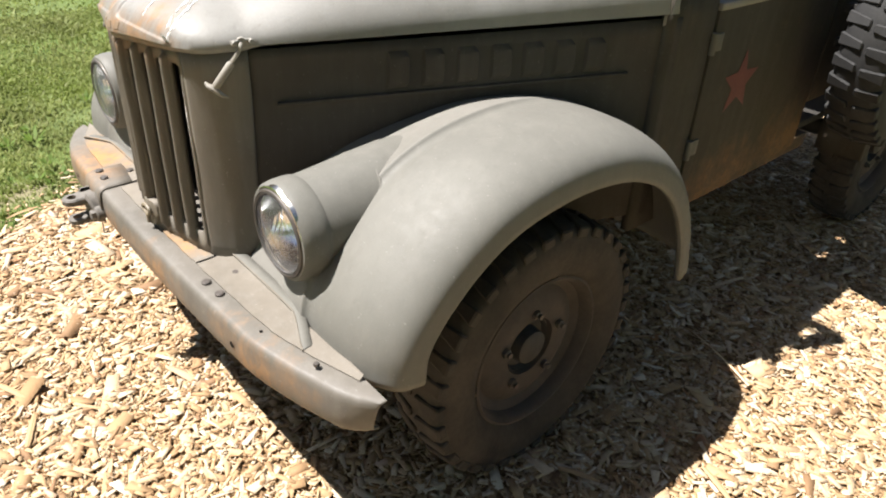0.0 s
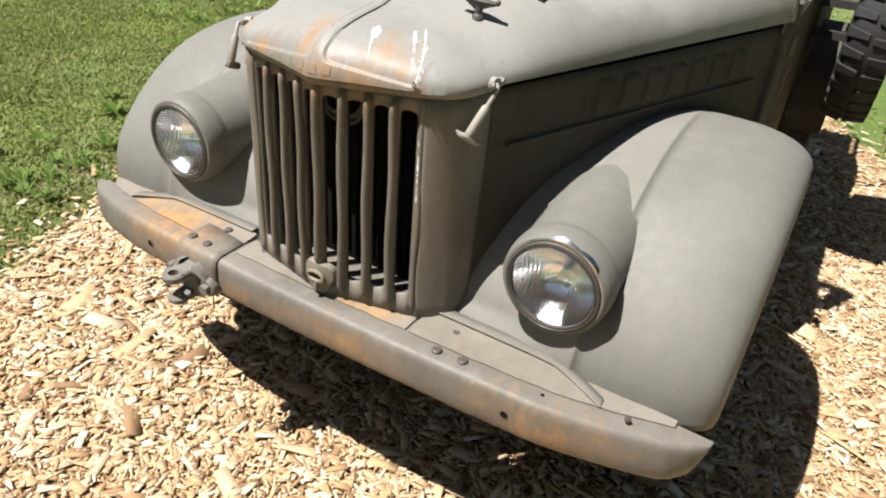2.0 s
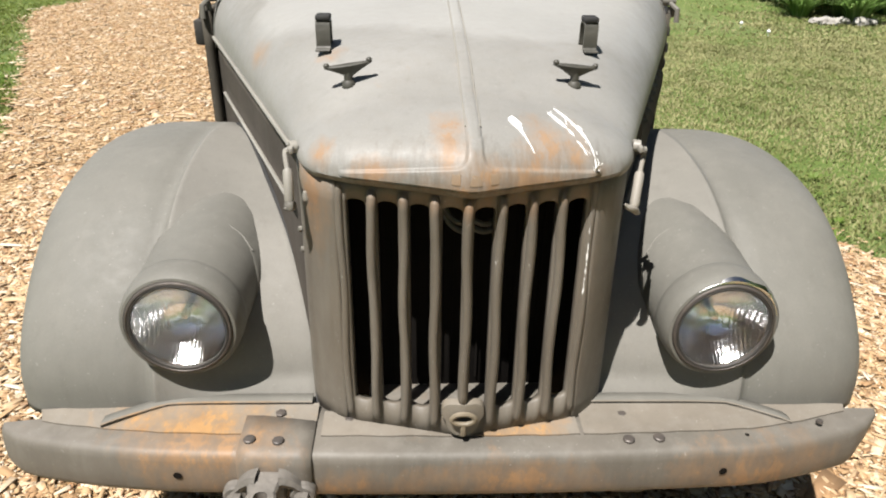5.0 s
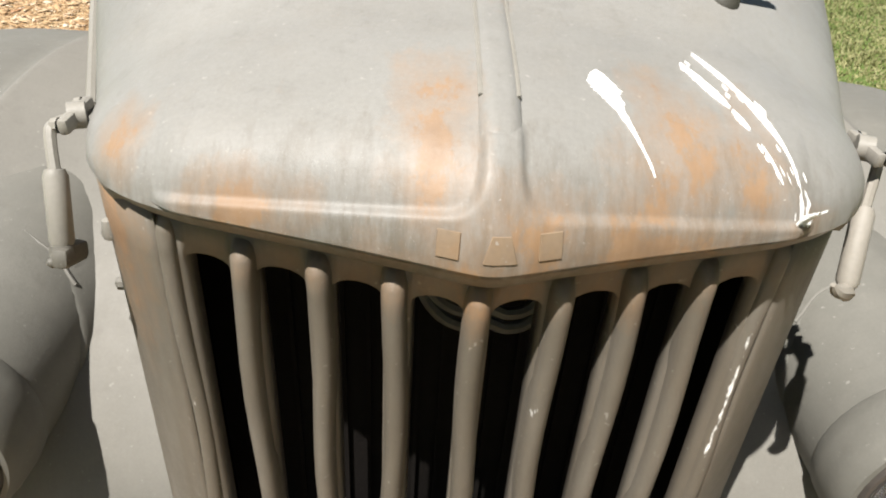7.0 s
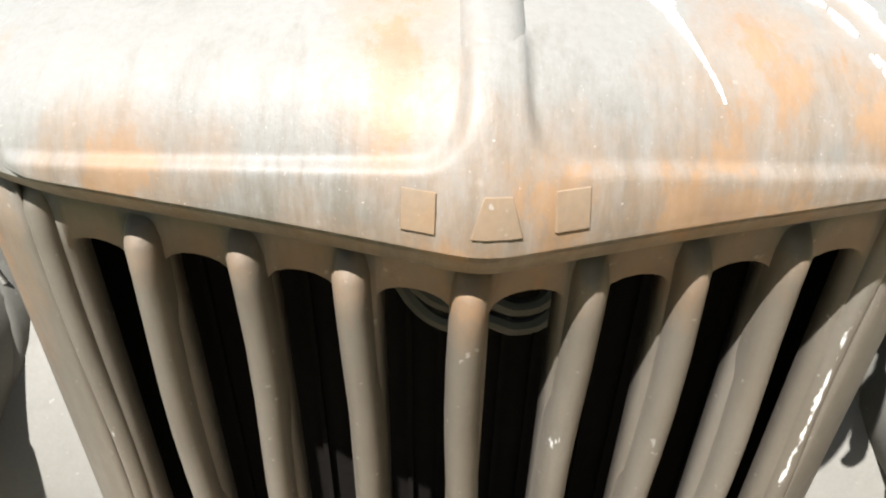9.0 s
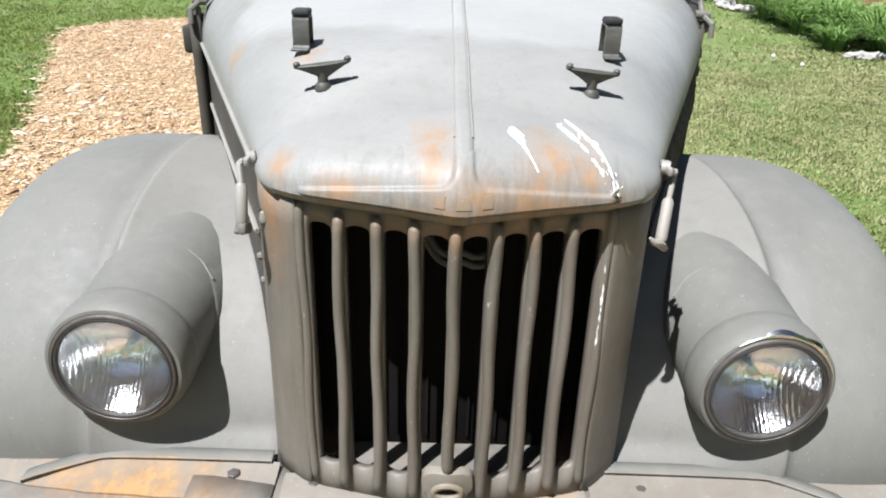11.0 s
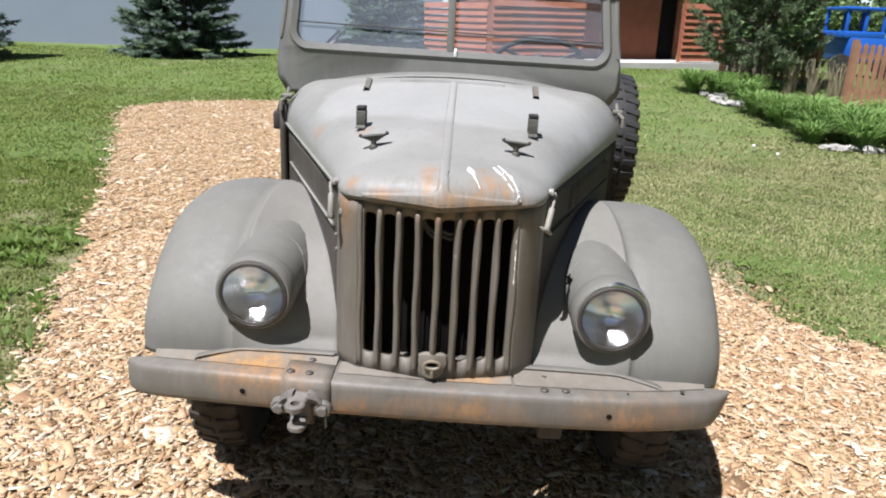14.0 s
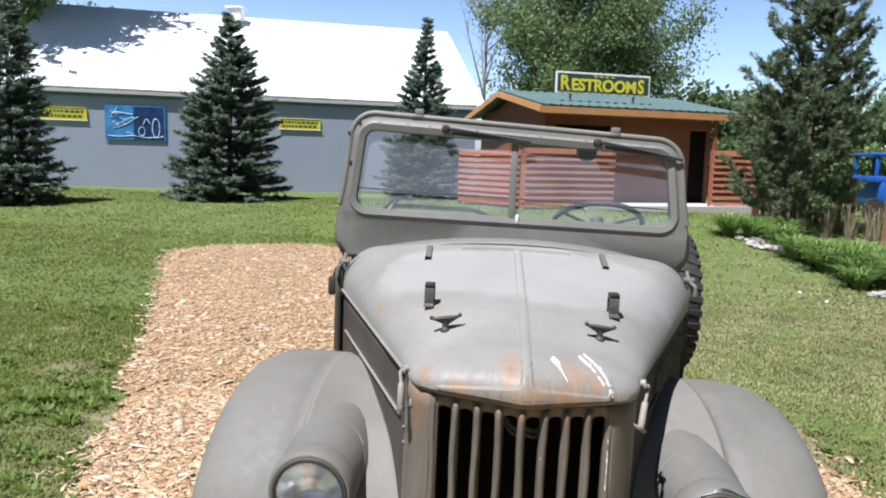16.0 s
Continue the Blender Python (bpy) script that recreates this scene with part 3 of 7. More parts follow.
def build_grass():
    rng = np.random.default_rng(9)

    def tuft(count, lo, hi, h, w):
        pts = rng.uniform(lo, hi, (count, 2))
        pts = pts[~inside_many(BED_LINE, pts + rng.normal(0, 0.04, pts.shape))]
        n = len(pts)
        dens = np.array([noise.noise((x * 1.1, y * 1.1, 4.0)) for x, y in pts])
        worn = np.zeros(n)
        dens2 = np.array([noise.noise((x * 4.1, y * 4.1, 1.0)) for x, y in pts])
        for (cx, cy), (sx, sy) in BARE:
            worn = np.maximum(worn, 1.15 - np.hypot((pts[:, 0] - cx) / sx, (pts[:, 1] - cy) / sy))
        keep = (dens > rng.uniform(-1.0, 0.1, n)) & (worn * 0.35 + 1.0 * dens2 < rng.uniform(0.1, 1.1, n))
        pts = pts[keep]
        n = len(pts)
        z = np.array([terrain(x, y) for x, y in pts]) - 0.022
        yaw, lean = rng.uniform(0, 6.283, n), rng.normal(0, 0.55, n)
        H = h * rng.uniform(0.45, 1.4, n) * np.array([0.75 + 0.9 * max(0.0, noise.noise((x * 2.3, y * 2.3, 9.0))) for x, y in pts])
        base = np.stack([pts[:, 0], pts[:, 1], z], 1)
        d = np.stack([np.cos(yaw), np.sin(yaw), np.zeros(n)], 1)
        e = np.stack([-np.sin(yaw), np.cos(yaw), np.zeros(n)], 1)
        W = w * rng.uniform(0.6, 1.4, n)
        up = np.array([0, 0, 1.0])
        mid = base + up * (H * 0.6)[:, None] + e * (lean * H * 0.3)[:, None]
        tip = base + up * (H * 0.85)[:, None] + e * (lean * H * 1.2)[:, None]
        V = np.stack([base - d * W[:, None], base + d * W[:, None], mid + d * (W * 0.8)[:, None], mid - d * (W * 0.8)[:, None], tip], 1).reshape(-1, 3)
        b = np.arange(n)[:, None] * 5
        F = np.concatenate([b + np.array((0, 1, 2)), b + np.array((0, 2, 3)), b + np.array((3, 2, 4))], 0)
        return V, F

    sets = [tuft(210000, (-5.2, -0.6), (-1.0, 5.5), 0.03, 0.0042), tuft(150000, (1.2, 1.8), (6.0, 8.0), 0.028, 0.005), tuft(120000, (-11.0, -1.5), (-2.5, 12.0), 0.032, 0.009),
            tuft(120000, (-14, 8.0), (12.0, 21.0), 0.034, 0.013), tuft(60000, (4.5, 2.0), (12.0, 10.0), 0.032, 0.011), tuft(110000, (-12.0, -10.0), (12.0, 2.0), 0.032, 0.011)]
    off, Vs, Fs = 0, [], []
    for V, F in sets:
        Vs.append(V)
        Fs.append(F + off)
        off += len(V)
    big_mesh("grass", np.concatenate(Vs), np.concatenate(Fs), M_BLADE, "short green lawn grass with tufts of clover", "grass")


# ---- the car: large panels ----
CAR = thing("off_road_car", "weathered grey-olive open off-road car parked on wood chips", "car")


def hood_half(y):
    """Half width of the bonnet's lower edge."""
    return 0.300 + 0.39 * (y - 0.29)


def nose_line():
    """Plan of the bonnet's lower edge, one side to the other round the nose."""
    half = [(0.0, 0.1045), (0.012, 0.1062), (0.05, 0.1155), (0.10, 0.1275), (0.15, 0.1385), (0.205, 0.152), (0.244, 0.173), (0.271, 0.204), (0.287, 0.241), (0.2955, 0.278)]
    fine = [tuple(p) for p in smooth_line(half, 46)]
    side = [(hood_half(y), y) for y in np.linspace(0.305, 1.27, 50)]
    right = fine + side
    left = [(-x, y) for x, y in right[1:]][::-1]
    return np.array(left + right)


NOSE = nose_line()


def edge_distance(x, y):
    a, b = NOSE[:-1], NOSE[1:]
    d = b - a
    t = np.clip(((x - a[:, 0]) * d[:, 0] + (y - a[:, 1]) * d[:, 1]) / (d ** 2).sum(1), 0, 1)
    q = a + d * t[:, None]
    return float(np.sqrt(((q - (x, y)) ** 2).sum(1)).min())


def edge_z(y):
    return float(np.interp(y, (0.104, 0.155, 0.27, 1.27), (1.097, 1.107, 1.110, 1.130)))


def hood_z(x, y, d=None):
    if d is None:
        d = edge_distance(x, y)
    top = 1.192 + 0.03 * sstep(0.2, 0.5, y) + 0.125 * max(0.0, y - 0.3) - 0.05 * (x / max(0.3, hood_half(y))) ** 2 * (0.6 + 0.6 * sstep(0.3, 1.2, y))
    r = 0.17 - 0.03 * sstep(0.3, 0.9, y)
    t = min(1.0, d / r)
    e = edge_z(y)
    return e + (top - e) * (1 - (1 - t) ** 2.3) ** (1 / 2.0)


def build_hood():
    n = len(NOSE)
    ks = np.concatenate([np.linspace(0, 0.3, 16) ** 1.5 / 0.3 ** 0.5 * 1.0, np.linspace(0.33, 1.0, 14)])
    rows = []
    for i, (x, y) in enumerate(NOSE):
        ty = max(y, 0.52)
        row = []
        for k in ks:
            px, py = x * (1 - k), y + (ty - y) * k
            row.append((px, py, hood_z(px, py)))
        rows.append(row)
    # a short rolled flange under the lip
    rows = [[(r[0][0] * 0.985, r[0][1] + (0.006 if abs(r[0][0]) < 0.25 else 0.0), r[0][2] - (0.010 if r[0][1] < 0.3 else 0.003))] + r for r in rows]
    bm = bmesh.new()
    sheet(bm, rows)
    bmesh.ops.remove_doubles(bm, verts=bm.verts, dist=1e-4)
    hood = part("hood", bm, M_HOOD, CAR, "domed bonnet with faded paint, rust streaks on the nose")
    for v in hood.data.polygons:
        v.use_smooth = True
    solid(hood, 0.003)
    # middle rib, narrow at the back, flaring into the cross moulding at the nose
    bm = bmesh.new()
    rows = []
    for y in np.concatenate([np.linspace(0.140, 0.16, 12), np.linspace(0.165, 0.3, 14), np.linspace(0.32, 1.18, 30)]):
        w = 0.0142
        row = []
        for s in np.linspace(-1, 1, 17):
            x = s * w + 0.003
            yy = max(y, 0.1062 + 0.23 * abs(x))
            row.append((x, yy, hood_z(x, yy) + 0.0062 * (1 - abs(s) ** 4) * sstep(0.136, 0.15, y) - 0.0012))
        rows.append(row)
    sheet(bm, rows)
    part("center_rib", bm, M_HOOD, hood)
    # thin pale line along each edge of the rib
    for side in (-1, 1):
        bm = bmesh.new()
        tube(bm, [(0.003 + side * 0.0118, y, hood_z(0.003 + side * 0.0118, y) + 0.0024) for y in np.linspace(0.18, 1.17, 50)], 0.0017, 6)
        part("rubbed_edge", bm, M_RIDGE, hood)
    # pale rolled hem, sunny flank only: its lit edge is put into the colour
    for s in (-1,):
        bm = bmesh.new()
        tube(bm, [(s * (hood_half(y) + 0.004), y, edge_z(y) - 0.001) for y in np.linspace(0.30, 1.235, 24)], 0.0048, 8)
        part("hem", bm, M_RIDGE, hood)
    # pressed nose skin: a proud lip, tall at the middle, that runs up into the rib
    def nose_y(x):
        return float(np.interp(abs(x), NOSE[n // 2:n // 2 + 46, 0], NOSE[n // 2:n // 2 + 46, 1]))

    def proud(x, h):
        lip = h - (0.038 - 0.027 * (abs(x) / 0.21) ** 0.9)
        rib = abs(x - 0.004) - 0.0130
        k = max(0.0, 0.020 - abs(lip - rib)) / 0.020
        sd = min(lip, rib) - k * k * 0.005
        return 0.0040 * (1 - sstep(-0.0045, 0.0015, sd)) * min(1.0, (0.212 - abs(x)) * 60)

    def skin(x, s, up=0.0):
        y = nose_y(x) + 0.0002 + 0.062 * s * s
        z = hood_z(x, y)
        h = z - edge_z(y)
        # outward direction of the shell here
        e = 0.002
        gx = (hood_z(x + e, y) - hood_z(x - e, y)) / (2 * e)
        gy = (hood_z(x, y + e) - z) / e
        nv = Vector((-gx, -gy, 1.0)).normalized()
        edge = min(1.0, (1 - s) * 2.6, (0.2135 - abs(x)) * 60)
        keep = min(1.0, (1 - s) * 7, (0.2135 - abs(x)) * 160)
        return Vector((x, y, z)) + nv * (0.0013 * edge - 0.0007 * (1 - edge) ** 3 + proud(x, h) * keep + up)

    bm = bmesh.new()
    sheet(bm, [[skin(x, s) for s in np.linspace(0, 1, 54)] for x in np.linspace(-0.2135, 0.2135, 210)])
    ob = part("nose_pressing", bm, M_HOOD, hood)
    for p in ob.data.polygons:
        p.use_smooth = True
    # three plain worn plates on the lip
    for k in (-1, 0, 1):
        bm = bmesh.new()
        rows = []
        for v, up in ((0.0, -0.001), (0.05, 0.0009), (0.5, 0.0012), (0.95, 0.0009), (1.0, -0.001)):
            w = 0.0074 if k else 0.0100 - 0.0048 * v
            rows.append([skin(0.004 + 0.0285 * k + u * w, 0.12 + 0.19 * v, up if abs(u) < 0.95 else -0.001) for u in (-1, -0.88, -0.4, 0.4, 0.88, 1)])
        sheet(bm, rows)
        part("raised_plate", bm, M_PLATE, hood, "worn rusty plate on the nose")
    return hood


HOOD = build_hood()


def drape(x, y, up=0.0):
    return Vector((x, y, hood_z(x, y) + up))


def build_hood_fittings():
    for s in (-1, 1):
        # cleat: a spindle on a short foot
        x, y = 0.203 * s, 0.365
        bm = bmesh.new()
        p = drape(x, y)
        lathe(bm, [(0.013, -0.004), (0.012, 0.004), (0.008, 0.008), (0.008, 0.028)], p, (0, 0, 1), 16)
        tilt = Matrix.Rotation(radians(7 * s), 3, "Y") @ Matrix.Rotation(radians(10), 3, "Z")
        rows = []
        for k in np.linspace(-1, 1, 15):
            w, dpt = 0.0115 * (1 - 0.72 * abs(k) ** 1.4), 0.020 * (1 - abs(k)) ** 1.2 + 0.0035
            rows.append([p + Vector((0, 0, 0.036)) + tilt @ Vector((0.042 * k, dy * w, dz)) for dy, dz in ((-0.8, 0.0), (-1, -0.002), (-0.75, -0.45 * dpt), (-0.5, -dpt), (0.5, -dpt), (0.75, -0.45 * dpt), (1, -0.002), (0.8, 0.0), (0, 0.0012))])
        vs = sheet(bm, rows, False, True)
        bm.faces.new(vs[:9])
        bm.faces.new(vs[-9:][::-1])
        for k in (-1, 1):
            lathe(bm, [(0.0, 0.0), (0.005, 0.001), (0.0055, 0.005), (0.003, 0.008), (0.0, 0.008)], p + Vector((0, 0, 0.034)) + tilt @ Vector((0.038 * k, 0, 0)), (0, 0, 1), 8)
        part("tie_cleat", bm, M_IRON, CAR, "dark iron tie-down cleat on the bonnet")
        # folded steel stop: one bent strip with a rubber cap
        x, y = 0.262 * s, 0.535
        p = drape(x, y)
        bm = bmesh.new()
        path = [(-0.040, 0.001), (-0.022, 0.002), (-0.0185, 0.006), (-0.018, 0.046), (-0.014, 0.052), (0.014, 0.052), (0.018, 0.046), (0.0185, 0.008), (0.022, 0.005), (0.040, 0.006)]
        sheet(bm, [[p + Vector((sx * 0.014, dy, dz)) for sx in (-1, -0.9, 0.9, 1)] for dy, dz in path])
        stop = part("windscreen_stop", bm, M_IRON, CAR, "folded steel stop bracket with a dark rubber top")
        solid(stop, 0.003, 0)
        bm = bmesh.new()
        box(bm, p + Vector((0, 0, 0.0585)), (0.029, 0.038, 0.011), 0.004)
        part("rubber_cap", bm, M_RUBBER, stop)
        # strips on the rear of the bonnet
        bm = bmesh.new()
        pts = [drape(0.315 * s + 0.01 * s * k, 1.02 + 0.17 * k, 0.003) for k in np.linspace(0, 1, 6)]
        rows = [[q + Vector((w, 0, h)) for w, h in ((-0.013, -0.004), (-0.010, 0.010), (0.009, 0.008), (0.012, -0.004))] for q in pts]
        sheet(bm, rows)
        part("rubbing_strip", bm, M_FITTING, CAR)
    bm = bmesh.new()
    rows = [[Vector((x, 1.17 + dy, hood_z(x, 1.17 + dy) + h)) for dy, h in ((-0.022, -0.002), (-0.018, 0.010), (0.016, 0.010), (0.020, -0.002))] for x in np.linspace(-0.2, 0.2, 12)]
    sheet(bm, rows)
    part("hinge_strip", bm, M_HOOD, CAR, "long flat hinge strip across the rear of the bonnet")


build_hood_fittings()


def build_droppings():
    """White bird droppings run down the nose: a blob and a thin run, and two faint broken runs."""
    rng = random.Random(3)
    one = [(0.069, 0.222), (0.077, 0.195), (0.089, 0.165), (0.099, 0.145)]
    two = [(0.146, 0.265), (0.172, 0.222), (0.192, 0.18), (0.200, 0.15), (0.202, 0.14)]
    three = [(0.132, 0.25), (0.158, 0.208), (0.18, 0.17), (0.192, 0.148)]
    pieces = [(one, 0.0, 1.0, (0.003, 0.0085, 0.0095, 0.0062, 0.0028, 0.0017, 0.0013, 0.0011, 0.0017, 0.0008)), (two, 0.0, 0.62, (0.0008, 0.0024, 0.0016, 0.003, 0.0014, 0.002)), (two, 0.5, 1.0, (0.0012, 0.0018, 0.0012, 0.0022, 0.0016)),
              (three, 0.02, 0.34, (0.0012, 0.0034, 0.0042, 0.0016)), (three, 0.36, 0.48, (0.001, 0.0026, 0.001)), (three, 0.56, 0.8, (0.0008, 0.0018, 0.001))]
    # crumbs between and beside the two broken runs
    for k in range(34):
        t = rng.random()
        q = smooth_line(two, 60)[int(59 * t)]
        r = smooth_line(three, 60)[int(59 * t)]
        f = rng.uniform(-0.35, 1.35)
        x, y = q[0] + (r[0] - q[0]) * f, q[1] + (r[1] - q[1]) * f
        d = rng.uniform(0.0025, 0.007)
        pieces.append(([(x, y), (x + 0.3 * d, y - 0.6 * d), (x + 0.5 * d, y - d)], 0.0, 1.0, (0.0004, rng.uniform(0.0006, 0.0013), 0.0004)))
    for path, a, b, widths in pieces:
        n = max(9, int(70 * (b - a))) if len(path) > 3 else 5
        line = smooth_line(path, 200)[[int(199 * k) for k in np.linspace(a, b, n)]]
        bm = bmesh.new()
        rows = []
        for i, (x, y) in enumerate(line):
            w = float(np.interp(i / (n - 1), np.linspace(0, 1, len(widths)), widths)) * min(1.0, 0.35 + i * 0.3, 0.35 + (n - 1 - i) * 0.3)
            l, r = w * rng.uniform(0.75, 1.25), w * rng.uniform(0.75, 1.25)
            lift = 0.0019 + 0.0042 * (1 - sstep(0.014, 0.026, hood_z(x, y) - edge_z(y)))
            rows.append([drape(x + d, y, lift if abs(k) < 2 else 0.0) for k, d in ((-2, -l), (-1, -0.6 * l), (0, 0), (1, 0.6 * r), (2, r))])
        sheet(bm, rows)
        part("dropping_streak", bm, M_DROP, HOOD, "white bird dropping streak")


build_droppings()

# grille: face with eight slots between ridged bars, wrapped round to the sides
SLOT_TOP, SLOT_LOW = 1.066, 0.655
BAR_X = [-0.21 + 0.0525 * i for i in range(9)]


def front_y(x):
    return float(np.interp(abs(x), NOSE[len(NOSE) // 2:len(NOSE) // 2 + 46, 0], NOSE[len(NOSE) // 2:len(NOSE) // 2 + 46, 1])) + 0.014


def lean_back(x, z):
    """The grille leans a little forward at its foot."""
    return front_y(x) + 0.004 * (z - 0.62) / 0.45


def build_grille():
    g = thing("grille", "", "")
    g.parent = CAR
    bm = bmesh.new()
    half = 0.0176

    def quad(a, b, c, d):
        bm.faces.new([bm.verts.new(p) for p in (a, b, c, d)])

    def pt(x, z):
        return (x, lean_back(x, z), z)

    xs = []
    for i in range(8):
        c = (BAR_X[i] + BAR_X[i + 1]) / 2
        a, b = c - half, c + half
        arc = [(c - half * math.cos(t), math.sin(t)) for t in np.linspace(0, math.pi, 9)]
        low_a = SLOT_LOW
        for (x0, s0), (x1, s1) in zip(arc, arc[1:]):
            r = 0.010
            quad(pt(x0, SLOT_TOP - r + r * s0), pt(x1, SLOT_TOP - r + r * s1), pt(x1, 1.10), pt(x0, 1.10))
            quad(pt(x0, 0.585), pt(x1, 0.585), pt(x1, low_a + r - r * s1), pt(x0, low_a + r - r * s0))
        xs += [a, b]
    lands = [(-0.222, xs[0])] + [(xs[2 * i + 1], xs[2 * i + 2]) for i in range(7)] + [(xs[-1], 0.222)]
    zs = [0.585, SLOT_LOW + 0.01] + list(np.linspace(0.7, 1.0, 8)) + [SLOT_TOP - 0.01, 1.10]
    for a, b in lands:
        for z0, z1 in zip(zs, zs[1:]):
            if a < 0 < b and z0 < 0.66:
                continue
            quad(pt(a, z0), pt(b, z0), pt(b, z1), pt(a, z1))
    a, b = lands[4]
    for z0, z1 in ((0.585, 0.648), (0.666, 0.7)):
        quad(pt(a, z0), pt(b, z0), pt(b, z1), pt(a, z1))
    bmesh.ops.remove_doubles(bm, verts=bm.verts, dist=1e-5)
    face = part("grille_face", bm, M_GRILLE, g)
    solid(face, 0.014, 1.0)
    for i, x in enumerate(BAR_X):
        bm = bmesh.new()
        w, proud = (0.0090, 0.0155) if 0 < i < 8 else (0.0072, 0.0085)
        zl = 0.676 if i == 4 else 0.618
        zt = 1.084 if 0 < i < 8 else 1.092
        rows = []
        for z in np.concatenate([zt - np.array([0, 0.002, 0.005, 0.009, 0.013]), np.linspace(zt - 0.03, zl + 0.027, 12), zl + np.array([0.018, 0.010, 0.004, 0.0])]):
            top, foot = (zt - z) / 0.013, (z - zl) / 0.018
            k = math.sqrt(max(0.02, min(1.0, top + 0.02))) * math.sqrt(max(0.05, min(1.0, foot + 0.05)))
            sway = 0.0018 * math.sin(z * 23 + i * 1.7)
            rows.append([(x + sway + w * math.cos(t) * (0.55 + 0.45 * k), lean_back(x, z) + 0.003 - proud * k * math.sin(t) ** 0.8 - 0.001, z) for t in np.linspace(0, math.pi, 9)])
        sheet(bm, rows)
        part("bar", bm, M_GRILLE, g)
    # shell at the sides, from the face round the corner to the seam
    for s in (-1, 1):
        bm = bmesh.new()
        plan = [(x, y) for x, y in NOSE if x > 0.215 and y < 0.30]
        rows = []
        for x, y in [(0.2155, front_y(0.2155) - 0.001)] + [(x * (1 - 0.015 * sstep(0.22, 0.26, x)), y + float(np.interp(x, (0.2155, 0.245, 0.272, 0.29), (0.013, 0.013, 0.009, 0.004)))) for x, y in plan]:
            rows.append([(s * x, y - 0.018 * max(0.0, (1.0 - z) / 0.4) * sstep(0.25, 0.3, x), z) for z in np.linspace(0.585, edge_z(y) - 0.004, 12)])
        sheet(bm, rows)
        solid(part("side_shell", bm, M_GRILLE, g), 0.003, 0)
    # shield plate with a raised oval ring round the crank hole
    def shield(t, r):
        c, q = math.cos(t), math.sin(t)
        wide = 0.040 * math.copysign(abs(c) ** 0.6, c) * (1.0 if q > -0.3 else 0.86)
        high = 0.030 * abs(q) ** 0.6 if q > 0 else -0.046 * abs(q) ** 1.15
        hole = (0.016 * c, 0.007 * q)
        return hole[0] + (wide - hole[0]) * r, 0.657 + hole[1] + (high - hole[1]) * r

    bm = bmesh.new()
    rows = []
    for r0, dy in ((1.0, 0.010), (0.985, 0.001), (0.92, -0.005), (0.5, -0.007), (0.0, -0.007), (0.0, 0.012)):
        ring = [shield(t, r0) for t in np.linspace(0, 2 * math.pi, 36, endpoint=False)]
        rows.append([(x, lean_back(x, z) - 0.006 + dy, z) for x, z in ring])
    sheet(bm, rows, False, True)
    part("shield_plate", bm, M_CREST, g, "worn tan shield plate at the foot of the grille")
    bm = bmesh.new()
    c = Vector((0, lean_back(0, 0.655) - 0.016, 0.657))
    tube(bm, [c + Vector((math.cos(t) * 0.021, 0, math.sin(t) * 0.0115)) for t in np.linspace(0, 2 * math.pi, 24, endpoint=False)], 0.0048, 8, True)
    box(bm, c + Vector((0, 0.001, -0.025)), (0.010, 0.010, 0.028), 0.003)
    part("crank_ring", bm, M_LEVER, g, "worn yellowish oval ring of the crank hole")
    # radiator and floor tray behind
    # near-black core and fins: the shade behind the slots is put into colour
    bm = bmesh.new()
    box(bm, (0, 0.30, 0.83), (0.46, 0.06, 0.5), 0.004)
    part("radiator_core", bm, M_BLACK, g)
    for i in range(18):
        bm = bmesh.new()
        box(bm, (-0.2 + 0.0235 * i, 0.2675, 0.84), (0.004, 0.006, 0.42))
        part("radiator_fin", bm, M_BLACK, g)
    bm = bmesh.new()
    box(bm, (0, 0.275, 0.606), (0.36, 0.23, 0.006), 0.001)
    part("floor_tray", bm, M_BUMPER, g)
    # black plates added to keep stray light out behind the slots
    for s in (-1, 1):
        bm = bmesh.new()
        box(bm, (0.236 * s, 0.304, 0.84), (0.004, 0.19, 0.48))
        part("light_block", bm, M_BLACK, g)
    bm = bmesh.new()
    for lift in (0.0, 0.014):
        tube(bm, smooth_line([(-0.05, 0.20, 1.05 + lift), (-0.028, 0.185, 1.012 + lift), (-0.006, 0.18, 0.999 + lift), (0.012, 0.18, 1.004 + lift), (0.03, 0.18, 0.998 + lift), (0.05, 0.185, 1.006 + lift), (0.07, 0.20, 1.05 + lift)], 26), 0.005, 8)
    box(bm, (0, 0.29, 1.082), (0.46, 0.2, 0.006))
    part("lock_bar", bm, M_FITTING, g)
    return g


build_grille()


